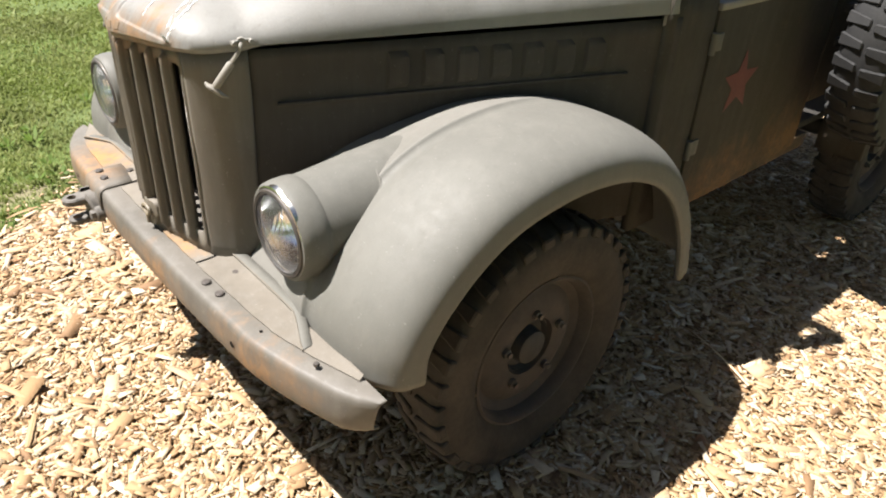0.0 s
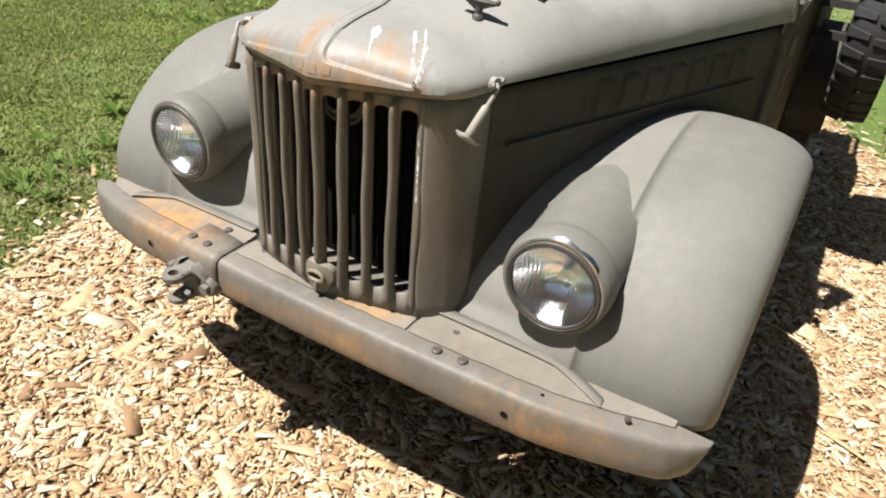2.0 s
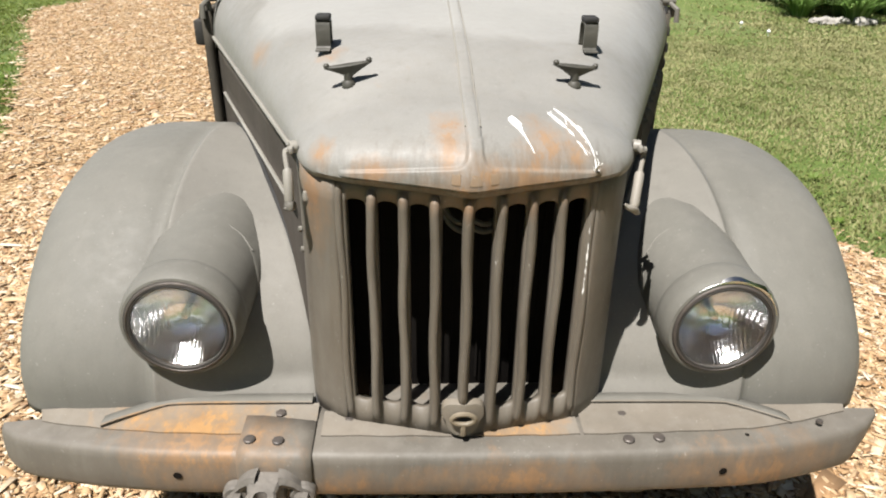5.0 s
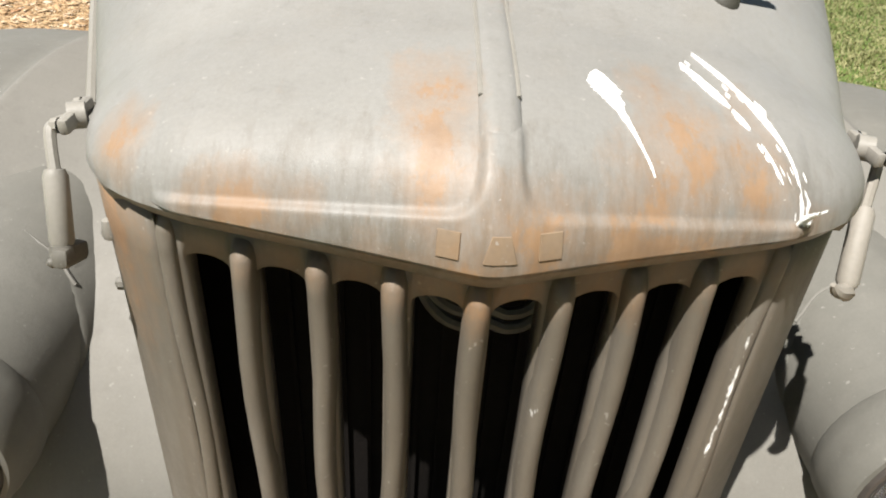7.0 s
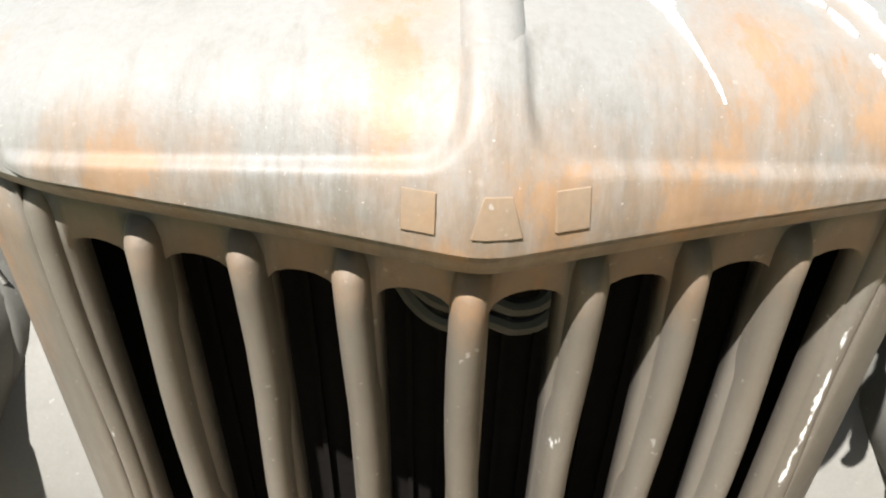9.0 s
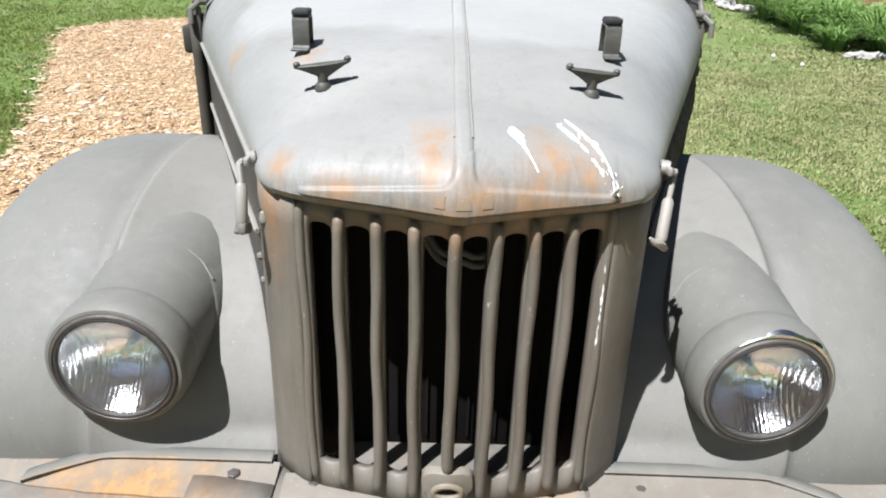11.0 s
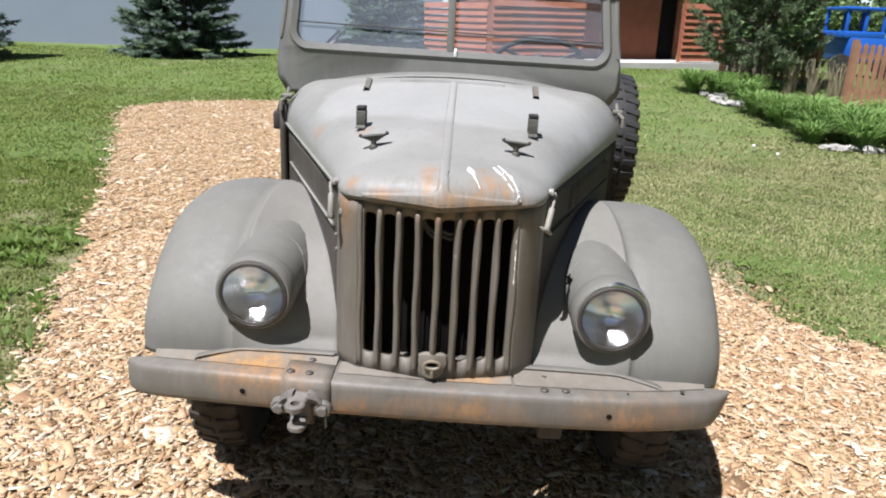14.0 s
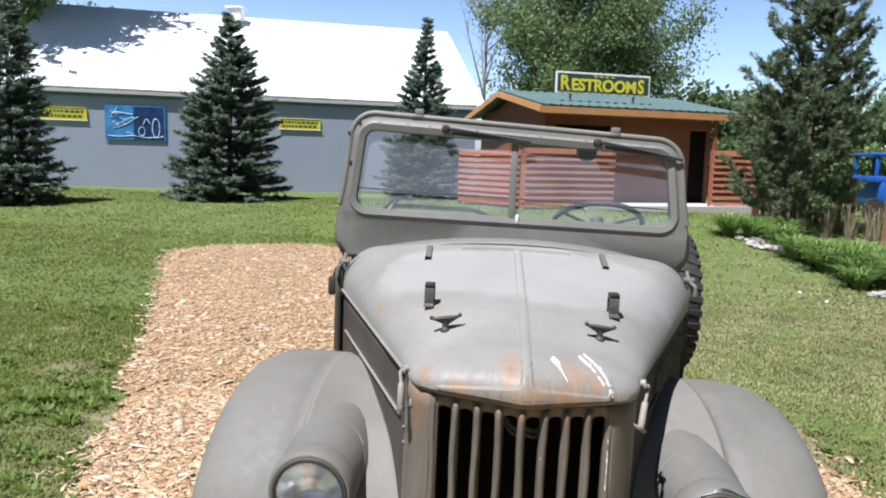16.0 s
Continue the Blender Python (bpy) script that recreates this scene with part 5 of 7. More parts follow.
# ---- the car: body, doors, windscreen, fittings ----
def build_body():
    # cowl between bonnet and windscreen, with an arched top
    bm = bmesh.new()
    rows = []
    for y, grow in ((1.235, 0.0), (1.262, 0.006), (1.30, 0.008), (1.36, 0.012)):
        row = []
        hw = 0.668 + grow * 0.6
        for x, z in ((-hw, 1.10), (-hw, 1.12), (-hw, 1.14), (-hw + 0.004, 1.17), (-hw + 0.02, 1.225), (-hw + 0.06, 1.262)):
            row.append((x, y, z + grow))
        for x in np.linspace(-0.56, 0.56, 15):
            row.append((x, y, 1.345 - 0.075 * (abs(x) / 0.6) ** 2.2 + grow))
        for x, z in ((hw - 0.06, 1.262), (hw - 0.02, 1.225), (hw - 0.004, 1.17), (hw, 1.14), (hw, 1.12), (hw, 1.10)):
            row.append((x, y, z + grow))
        rows.append(row)
    sheet(bm, rows)
    solid(part("cowl", bm, M_SCREEN, CAR, "arched cowl panel below the windscreen"), 0.003)
    for s in (-1, 1):
        bm = bmesh.new()
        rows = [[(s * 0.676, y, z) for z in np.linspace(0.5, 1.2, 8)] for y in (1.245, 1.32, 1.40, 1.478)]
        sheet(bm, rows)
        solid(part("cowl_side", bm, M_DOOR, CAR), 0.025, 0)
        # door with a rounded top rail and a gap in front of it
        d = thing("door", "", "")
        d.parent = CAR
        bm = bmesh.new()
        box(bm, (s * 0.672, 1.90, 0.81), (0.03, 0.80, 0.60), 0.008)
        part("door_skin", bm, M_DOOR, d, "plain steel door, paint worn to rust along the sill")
        # pale rail: the sunlit top edge of the door is put into colour
        bm = bmesh.new()
        box(bm, (s * 0.668, 1.90, 1.118), (0.052, 0.81, 0.022), 0.006)
        part("top_rail", bm, M_CREAM, d)
        for z in (0.70, 1.02):
            bm = bmesh.new()
            lathe(bm, [(0.0, -0.03), (0.011, -0.03), (0.011, 0.03), (0.0, 0.03)], (s * 0.692, 1.487, z), (0, 0, 1), 10)
            box(bm, (s * 0.69, 1.515, z), (0.006, 0.05, 0.05), 0.002)
            part("hinge", bm, M_FITTING, d)
        # rear tub side with its flat mudguard
        bm = bmesh.new()
        box(bm, (s * 0.672, 2.98, 0.90), (0.03, 1.34, 0.44), 0.008)
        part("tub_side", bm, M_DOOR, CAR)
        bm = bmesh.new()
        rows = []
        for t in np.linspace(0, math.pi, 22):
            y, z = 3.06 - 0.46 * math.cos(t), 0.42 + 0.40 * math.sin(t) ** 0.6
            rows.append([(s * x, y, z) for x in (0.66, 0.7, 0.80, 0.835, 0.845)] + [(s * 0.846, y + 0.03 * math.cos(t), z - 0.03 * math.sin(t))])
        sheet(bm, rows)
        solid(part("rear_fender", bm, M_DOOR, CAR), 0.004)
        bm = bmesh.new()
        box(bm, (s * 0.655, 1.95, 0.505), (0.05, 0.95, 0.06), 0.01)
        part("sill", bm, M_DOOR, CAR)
        # tube rail above the tub
        bm = bmesh.new()
        pts = smooth_line([(s * 0.66, 2.34, 1.12), (s * 0.66, 2.36, 1.24), (s * 0.66, 2.44, 1.285), (s * 0.66, 3.5, 1.285), (s * 0.66, 3.6, 1.25), (s * 0.66, 3.62, 1.12)], 40)
        tube(bm, pts, 0.014, 8)
        part("side_rail", bm, M_SCREEN, CAR, "grey tube rail above the tub side")
        bm = bmesh.new()
        box(bm, (s * 0.42, 3.0, 0.92), (0.36, 1.1, 0.07), 0.02)
        part("bench_seat", bm, M_SEAT, CAR, "dark vinyl side bench")
        # front seat
        seat = thing("front_seat", "", "")
        seat.parent = CAR
        bm = bmesh.new()
        box(bm, (s * 0.34, 2.0, 0.84), (0.46, 0.44, 0.11), 0.035)
        part("cushion", bm, M_SEAT, seat)
        bm = bmesh.new()
        box(bm, (s * 0.34, 2.25, 1.03), (0.46, 0.07, 0.34), 0.03, Matrix.Rotation(radians(-10), 4, "X"))
        part("backrest", bm, M_SEAT, seat)
    bm = bmesh.new()
    box(bm, (0, 2.5, 0.56), (1.31, 2.3, 0.03), 0.005)
    part("tub_floor", bm, M_DARK, CAR)
    bm = bmesh.new()
    box(bm, (0, 1.36, 0.9), (1.3, 0.02, 0.72), 0.004)
    part("firewall", bm, M_DARK, CAR)
    bm = bmesh.new()
    box(bm, (0, 3.65, 0.85), (1.34, 0.03, 0.52), 0.008)
    part("tailgate", bm, M_DOOR, CAR)
    for s in (-1, 1):
        bm = bmesh.new()
        box(bm, (s * 0.36, 1.9, 0.47), (0.07, 3.5, 0.11), 0.008)
        part("chassis_rail", bm, M_DARK, CAR)
    for y in (0.765, 3.06):
        bm = bmesh.new()
        tube(bm, [(-0.66, y, 0.355), (0.66, y, 0.355)], 0.04, 14)
        lathe(bm, [(0.0, -0.15), (0.09, -0.12), (0.13, 0.0), (0.09, 0.12), (0.0, 0.15)], (0.15, y, 0.355), (0, 1, 0), 18)
        part("axle", bm, M_DARK, CAR)
    bm = bmesh.new()
    box(bm, (0, 0.9, 0.72), (0.44, 0.75, 0.5), 0.05)
    part("engine_block", bm, M_DARK, CAR)
    for s in (-1, 1):
        bm = bmesh.new()
        rows = []
        for t in np.linspace(0.15, math.pi - 0.15, 16):
            rows.append([(s * x, 0.80 - 0.52 * math.cos(t), 0.40 + 0.46 * math.sin(t)) for x in (0.33, 0.55)])
        sheet(bm, rows)
        solid(part("wheel_arch", bm, M_DARK, CAR), 0.004, 0)
    # carrier that holds the spare wheel off the tub
    bm = bmesh.new()
    for dz in (-0.06, 0.06):
        strut(bm, (0.68, 2.40, 0.955 + dz), (0.915, 2.40, 0.955 + dz), 0.05, 0.03)
    lathe(bm, [(0.0, 0.0), (0.09, 0.0), (0.09, 0.03), (0.0, 0.03)], (0.885, 2.40, 0.955), (1, 0, 0), 16)
    part("spare_carrier", bm, M_DARK, CAR, smooth=False)
    # faded star on the doors
    bm = bmesh.new()
    pts = []
    for k in range(10):
        r = 0.105 if k % 2 == 0 else 0.045
        a = math.pi / 2 + k * math.pi / 5
        pts.append((0.6895, 1.715 + r * math.cos(a), 0.868 + r * math.sin(a)))
    hub = bm.verts.new((0.6895, 1.715, 0.868))
    ring = [bm.verts.new(p) for p in pts]
    for k in range(10):
        bm.faces.new((hub, ring[k], ring[(k + 1) % 10]))
    part("painted_star", bm, M_RED, CAR, "faded red star on the door", smooth=False)


build_body()


def build_windscreen():
    ws = thing("windscreen", "", "")
    ws.parent = CAR
    lean = Matrix.Translation((-0.022, 1.345, 1.28)) @ Matrix.Rotation(radians(-5), 4, "X")

    def at(x, y, z):
        # the frame is a little out of true: it sags towards the driver's side
        return lean @ Vector((x, y, z - 0.05 * x * max(0.0, z) / 0.5))

    def outline(levels, top, r, n=10):
        """Round-topped panel edge: up one side, over the top, down the other."""
        side = [(np.interp(z, [q[0] for q in levels], [q[1] for q in levels]), z) for z in np.linspace(levels[0][0], top - r, 10)]
        w = np.interp(top - r, [q[0] for q in levels], [q[1] for q in levels]) - r
        arc = [(w + r * math.cos(t), top - r + r * math.sin(t)) for t in np.linspace(0, math.pi / 2, n)][1:]
        flat = [(x, top) for x in np.linspace(w, -w, 18)][1:-1]
        right = side + arc
        return right + flat + [(-x, z) for x, z in right[::-1]]

    OUT = [(-0.03, 0.705), (0.09, 0.703), (0.25, 0.672), (0.41, 0.656), (0.60, 0.640)]
    hole_low, hole_top = 0.150, 0.468
    HOLE = [(0.0, 0.640), (0.20, 0.634), (0.35, 0.620), (0.60, 0.603)]

    def opening(grow):
        """Closed edge of the window opening, grown outwards."""
        r = 0.055 + grow
        w0, w1 = (np.interp(z, [q[0] for q in HOLE], [q[1] for q in HOLE]) + grow for z in (hole_low, hole_top))
        zl, zt = hole_low - grow, hole_top + grow
        pts = [(w0 - r + r * math.sin(t), zl + r - r * math.cos(t)) for t in np.linspace(0, math.pi / 2, 9)]
        pts += [(w0 + (w1 - w0) * k, zl + r + (zt - zl - 2 * r) * k) for k in np.linspace(0, 1, 8)][1:-1]
        pts += [(w1 - r + r * math.cos(t), zt - r + r * math.sin(t)) for t in np.linspace(0, math.pi / 2, 9)]
        left = [(-x, z) for x, z in pts[::-1]]
        top = [(x, zt) for x in np.linspace(w1 - r, -(w1 - r), 14)][1:-1]
        low = [(x, zl) for x in np.linspace(-(w0 - r), w0 - r, 14)][1:-1]
        return pts + top + left + low

    # pressed panel round the glass: rows go from the opening out to the rim
    inner = opening(0.0)
    zc = (hole_low + hole_top) / 2
    rim = outline(OUT, 0.505, 0.10)

    def rim_at(ang):
        """Where a ray from the middle of the opening meets the rim."""
        d = Vector((math.cos(ang), math.sin(ang)))
        best = None
        loop = rim + [(-0.705, -0.03), (0.705, -0.03)]
        for a, b in zip(loop, loop[1:] + loop[:1]):
            a2, e2 = Vector((a[0], a[1] - zc)), Vector((b[0] - a[0], b[1] - a[1]))
            det = d.x * -e2.y + d.y * e2.x
            if abs(det) < 1e-9:
                continue
            k = (a2.x * -e2.y + a2.y * e2.x) / det
            u = (d.x * a2.y - d.y * a2.x) / det
            if k > 0 and -1e-4 <= u <= 1.0001 and (best is None or k < best):
                best = k
        return d * best

    bm = bmesh.new()
    cols = [[], [], [], [], [], []]
    for (x, z), (x1, z1), (x2, z2) in zip(inner, opening(0.012), opening(0.022)):
        q = rim_at(math.atan2(z - zc, x))
        qx, qz = q.x, q.y + zc
        cols[0].append(at(x, 0.012, z))
        cols[1].append(at(x, -0.008, z))
        cols[2].append(at(x1, -0.010, z1))
        cols[3].append(at(x2, -0.002, z2))
        cols[4].append(at(x2 + (qx - x2) * 0.92, -0.002, z2 + (qz - z2) * 0.92))
        cols[5].append(at(qx, 0.012, qz))
    sheet(bm, cols, False, True)
    panel = part("frame", bm, M_SCREEN, ws, "rounded pressed steel windscreen frame")
    solid(panel, 0.012, 1)
    # tube that runs up the sides and over the top, with a groove inside it
    bm = bmesh.new()
    hoop = outline([(q[0], q[1] + 0.004) for q in OUT], 0.522, 0.10)
    tube(bm, [at(x, -0.004, z) for x, z in hoop if z > 0.16], 0.0125, 10)
    part("hoop_tube", bm, M_SCREEN, ws)
    bm = bmesh.new()
    tube(bm, [at(x, -0.006, z) for x, z in outline([(q[0], q[1] - 0.014) for q in OUT], 0.502, 0.09) if z > 0.2], 0.0035, 6)
    part("groove_seal", bm, M_DARK, ws)
    bm = bmesh.new()
    tube(bm, [at(x, -0.010, z) for x, z in opening(0.017)], 0.0045, 8, True)
    part("pressed_bead", bm, M_RIDGE, ws)
    bm = bmesh.new()
    tube(bm, [at(x, -0.008, z) for x, z in opening(0.003)], 0.005, 8, True)
    part("rubber_seal", bm, M_RUBBER, ws)
    bm = bmesh.new()
    tube(bm, [at(x, -0.004, z) for x, z in opening(0.030) if z < 0.30 and z < hole_low + 0.10], 0.003, 6)
    part("lower_seam", bm, M_DARK, ws)
    bm = bmesh.new()
    box(bm, at(0.004, -0.006, zc), (0.030, 0.022, hole_top - hole_low + 0.02), 0.005, Matrix.Rotation(radians(-5), 4, "X"))
    part("middle_post", bm, M_SCREEN, ws)
    bm = bmesh.new()
    box(bm, at(0.026, -0.018, hole_low + 0.004), (0.012, 0.014, 0.034), 0.003)
    part("post_catch", bm, M_WHITE, ws)
    for s in (-1, 1):
        edge = [(x, z) for x, z in opening(0.002) if x * s > 0.02]
        edge += [(s * 0.012, hole_low), (s * 0.012, hole_top)]
        edge.sort(key=lambda q: math.atan2(q[1] - zc, q[0] - s * 0.3))
        bm = bmesh.new()
        bm.faces.new([bm.verts.new(at(x, 0.004, z)) for x, z in edge])
        g = part("glass_pane", bm, M_GLASS, ws, "clear slightly dusty glass with sky reflection tinted into its film", smooth=False)
        g.visible_shadow = False
    # clips on the hoop for the canvas top
    for x in (-0.385, 0.395):
        bm = bmesh.new()
        box(bm, at(x, -0.006, 0.541), (0.036, 0.024, 0.026), 0.005)
        box(bm, at(x - 0.004, -0.012, 0.524), (0.05, 0.012, 0.012), 0.003)
        part("rail_clip", bm, M_SCREEN, ws)
    # small studs along the upper edge
    for x in (-0.54, -0.43, -0.34, -0.15, 0.1, 0.28, 0.5):
        bm = bmesh.new()
        lathe(bm, [(0.006, 0.0), (0.005, 0.006), (0.0, 0.008)], at(x, -0.012, 0.487), (0, -1, 0), 8)
        part("stud", bm, M_BOLT, ws)
    for x, z in ((-0.664, 0.44), (-0.625, 0.485), (-0.655, 0.33)):
        bm = bmesh.new()
        lathe(bm, [(0.007, 0.0), (0.006, 0.008), (0.0, 0.010)], at(x, -0.012, z), (-0.6, -1, 0), 8)
        part("stud", bm, M_BOLT, ws)
    # wipers and their motors
    for x, ln, drop in ((-0.275, 0.34, 0.012), (0.325, 0.33, 0.03)):
        bm = bmesh.new()
        tube(bm, [at(x, -0.026, 0.486), at(x + 0.03, -0.040, 0.484), at(x + ln * 0.5, -0.034, 0.480 - drop * 0.4), at(x + ln, -0.026, 0.474 - drop)], 0.0065, 6)
        box(bm, at(x + ln * 0.5, -0.030, 0.470 - drop * 0.5), (ln * 0.85, 0.008, 0.014), 0.002, Matrix.Rotation(math.atan2(drop + 0.05 * ln, ln), 4, "Y"))
        lathe(bm, [(0.017, -0.01), (0.017, 0.028), (0.011, 0.036), (0.0, 0.038)], at(x, -0.005, 0.486), (0, -1, 0), 12)
        part("wiper", bm, M_DARK, ws, "black wiper arm and blade")
    bm = bmesh.new()
    lathe(bm, [(0.0, -0.02), (0.038, -0.018), (0.040, 0.02), (0.0, 0.024)], at(0.295, 0.05, 0.452), (0, 1, 0), 16)
    box(bm, at(0.295, 0.045, 0.478), (0.10, 0.04, 0.03), 0.01)
    part("wiper_motor", bm, M_DARK, ws)
    bm = bmesh.new()
    lathe(bm, [(0.0, -0.015), (0.022, -0.012), (0.022, 0.02), (0.0, 0.022)], at(-0.29, 0.04, 0.458), (0, 1, 0), 14)
    part("wiper_motor", bm, M_DARK, ws)
    for x, z in ((-0.578, 0.118), (-0.580, 0.078), (0.575, 0.11), (0.575, 0.085)):
        bm = bmesh.new()
        lathe(bm, [(0.0065, -0.001), (0.006, 0.003), (0.0, 0.004)], at(x, -0.004, z), (0, -1, 0), 8)
        part("rivet", bm, M_DARK, ws)
    # clamps low at both sides
    for s in (-1, 1):
        bm = bmesh.new()
        c = Vector((s * 0.672, 1.27, 1.235))
        tube(bm, [c + Vector((0, 0.03, 0.03)), c, c + Vector((s * 0.02, -0.03, -0.02)), c + Vector((s * 0.02, -0.035, -0.055))], 0.008, 8)
        lathe(bm, [(0.0, -0.02), (0.012, -0.02), (0.012, 0.02), (0.0, 0.02)], c, (1, 0, 0), 10)
        box(bm, c + Vector((s * 0.012, 0.0, -0.03)), (0.02, 0.016, 0.03), 0.004)
        part("screen_clamp", bm, M_FITTING, ws, "screw clamp of the folding windscreen")
    return ws


build_windscreen()


def build_mirror_block():
    bm = bmesh.new()
    box(bm, (-0.715, 1.32, 1.13), (0.03, 0.05, 0.075), 0.008)
    tube(bm, [(-0.715, 1.32, 1.15), (-0.70, 1.30, 1.2), (-0.68, 1.29, 1.22)], 0.006, 6)
    part("side_lock", bm, M_DARK, CAR, "black bracket block on the cowl side")


build_mirror_block()


def build_dash():
    """Padded rail along the dash behind the glass, with a folded prop at one side."""
    bm = bmesh.new()
    tube(bm, smooth_line([(-0.60, 1.50, 1.41), (-0.535, 1.50, 1.425), (-0.50, 1.50, 1.452), (-0.30, 1.50, 1.452), (-0.17, 1.50, 1.448), (-0.10, 1.50, 1.425), (-0.02, 1.50, 1.418), (0.25, 1.50, 1.415), (0.6, 1.50, 1.405)], 60), 0.009, 8)
    part("dash_rail", bm, M_CREAM, CAR, "pale worn rail along the dashboard")
    bm = bmesh.new()
    for dx in (0.0, 0.022):
        tube(bm, [(-0.56 + dx, 1.47, 1.42), (-0.485 + dx, 1.50, 1.497)], 0.006, 6)
    part("screen_prop", bm, M_CREAM, CAR)
    bm = bmesh.new()
    box(bm, (-0.01, 1.45, 1.372), (1.28, 0.16, 0.05), 0.02)
    part("dashboard", bm, M_SCREEN, CAR, "painted steel dashboard top")


build_dash()


def build_steering():
    st = thing("steering_wheel", "", "")
    st.parent = CAR
    c = Vector((0.40, 1.80, 1.395))
    ax = Vector((0, -0.52, -0.85)).normalized()
    side = Vector((1, 0, 0))
    up = ax.cross(side)
    bm = bmesh.new()
    tube(bm, [c + (side * math.cos(t) + up * math.sin(t)) * 0.2 for t in np.linspace(0, 2 * math.pi, 40, endpoint=False)], 0.012, 8, True)
    part("wheel_ring", bm, M_DARK, st, "black thin steering wheel rim")
    for a in (0.5, 2.6, 4.7):
        bm = bmesh.new()
        tube(bm, [c + ax * 0.02, c + (side * math.cos(a) + up * math.sin(a)) * 0.195], 0.008, 6)
        part("spoke", bm, M_DARK, st)
    bm = bmesh.new()
    tube(bm, [c, c + ax * 0.75], 0.02, 8)
    lathe(bm, [(0.0, -0.03), (0.03, -0.025), (0.035, 0.0), (0.03, 0.03)], c, ax, 14)
    part("column", bm, M_DARK, st)


build_steering()


def build_latches():
    """Spring hooks that hold the bonnet down, one swung forward, one hanging; a tied chain by the second."""
    shapes = {1: [(0.302, 0.266, 1.121), (0.312, 0.256, 1.109), (0.304, 0.239, 1.083), (0.290, 0.202, 1.033), (0.271, 0.191, 1.043), (0.308, 0.222, 1.014)],
              -1: [(-0.291, 0.250, 1.124), (-0.301, 0.225, 1.118), (-0.296, 0.211, 1.100), (-0.294, 0.190, 1.048), (-0.302, 0.180, 1.042), (-0.290, 0.204, 1.036)]}
    for s in (-1, 1):
        la = thing("bonnet_latch", "", "")
        la.parent = CAR
        top, bend, a, b, t0, t1 = (Vector(p) for p in shapes[s])
        metal = M_CREAM if s > 0 else M_RIDGE
        bm = bmesh.new()
        lathe(bm, [(0.0, -0.006), (0.010, -0.006), (0.010, 0.006), (0.0, 0.006)], top, (s, -0.4, 0), 12)
        box(bm, top + Vector((s * 0.001, 0.0, 0.0)), (0.008, 0.048, 0.012), 0.003)
        for dy in (-0.019, 0.019):
            lathe(bm, [(0.006, 0), (0.005, 0.005), (0.0, 0.006)], top + Vector((s * 0.005, dy, 0)), (s, 0, 0), 8)
        part("eye_plate", bm, M_RIDGE, la)
        bm = bmesh.new()
        tube(bm, smooth_line([top, top * 0.3 + bend * 0.7 + Vector((s * 0.002, 0, 0.004)), bend, a + (b - a) * 0.1], 14), 0.0042, 8)
        part("hook_rod", bm, metal, la)
        d = b - a
        bm = bmesh.new()
        lathe(bm, [(0.0, 0.0), (0.0065, 0.0), (0.0085, 0.005), (0.0085, d.length - 0.005), (0.0065, d.length), (0.0, d.length)], a, d, 14)
        part("spring_sleeve", bm, metal, la, "pale worn spring sleeve")
        bm = bmesh.new()
        tube(bm, smooth_line([t0, t0 * 0.6 + b * 0.4 + d.normalized() * 0.004, b + d.normalized() * 0.003, t1 * 0.6 + b * 0.4 + d.normalized() * 0.004, t1], 13), [0.002, 0.003, 0.0042, 0.0052, 0.006, 0.0068, 0.0072, 0.0068, 0.006, 0.0052, 0.0042, 0.003, 0.002], 8)
        part("thumb_piece", bm, metal if s > 0 else M_FITTING, la)
        if s < 0:
            # chunky grip on the foot, and the staple on the shell corner that it once hooked
            bm = bmesh.new()
            box(bm, b + Vector((0.002, 0.004, -0.008)), (0.013, 0.036, 0.016), 0.005, Matrix.Rotation(radians(-20), 4, "X"))
            lathe(bm, [(0.0, -0.004), (0.008, -0.002), (0.009, 0.004), (0.0, 0.005)], b, d, 12)
            part("foot_grip", bm, M_FITTING, la)
            bm = bmesh.new()
            lathe(bm, [(0.0, 0.0), (0.004, 0.001), (0.0075, 0.012), (0.0065, 0.016), (0.0, 0.017)], (-0.271, 0.216, 1.058), (0.1, 0.02, -1), 12)
            box(bm, (-0.266, 0.222, 1.045), (0.014, 0.014, 0.012), 0.003)
            part("staple", bm, M_RIDGE, la, "pale worn chain staple")
    for z, y in ((0.971, 0.252), (0.926, 0.261)):
        bm = bmesh.new()
        lathe(bm, [(0.0065, 0), (0.0055, 0.006), (0.0, 0.008)], (-0.276, y, z), (-1, -0.3, 0), 8)
        part("rivet", bm, M_FITTING, CAR)
    for z in (0.955, 0.925):
        bm = bmesh.new()
        lathe(bm, [(0.006, 0), (0.005, 0.004), (0.0, 0.005)], (0.292, 0.248, z), (1, -0.3, 0), 8)
        part("rivet", bm, M_FITTING, CAR)


build_latches()

# the upper body sits a touch to one side, and the front end leans a little
lean_front = Matrix.Translation((-0.001, 0, 0.6)) @ Matrix.Rotation(radians(0.8), 4, "Y") @ Matrix.Translation((0, 0, -0.6))
for ob in CAR.children:
    kind = ob.name.split(".")[0]
    if kind == "hood":
        ob.matrix_basis = Matrix.Translation((0.015, 0, 0)) @ ob.matrix_basis
    elif kind in ("grille", "engine_side", "windscreen", "dash_rail", "bonnet_latch", "tie_cleat", "windscreen_stop", "rubbing_strip", "hinge_strip", "cowl"):
        ob.matrix_basis = Matrix.Translation((0.012, 0, 0)) @ ob.matrix_basis
    elif kind in ("fender", "headlamp", "bumper"):
        ob.matrix_basis = lean_front @ ob.matrix_basis


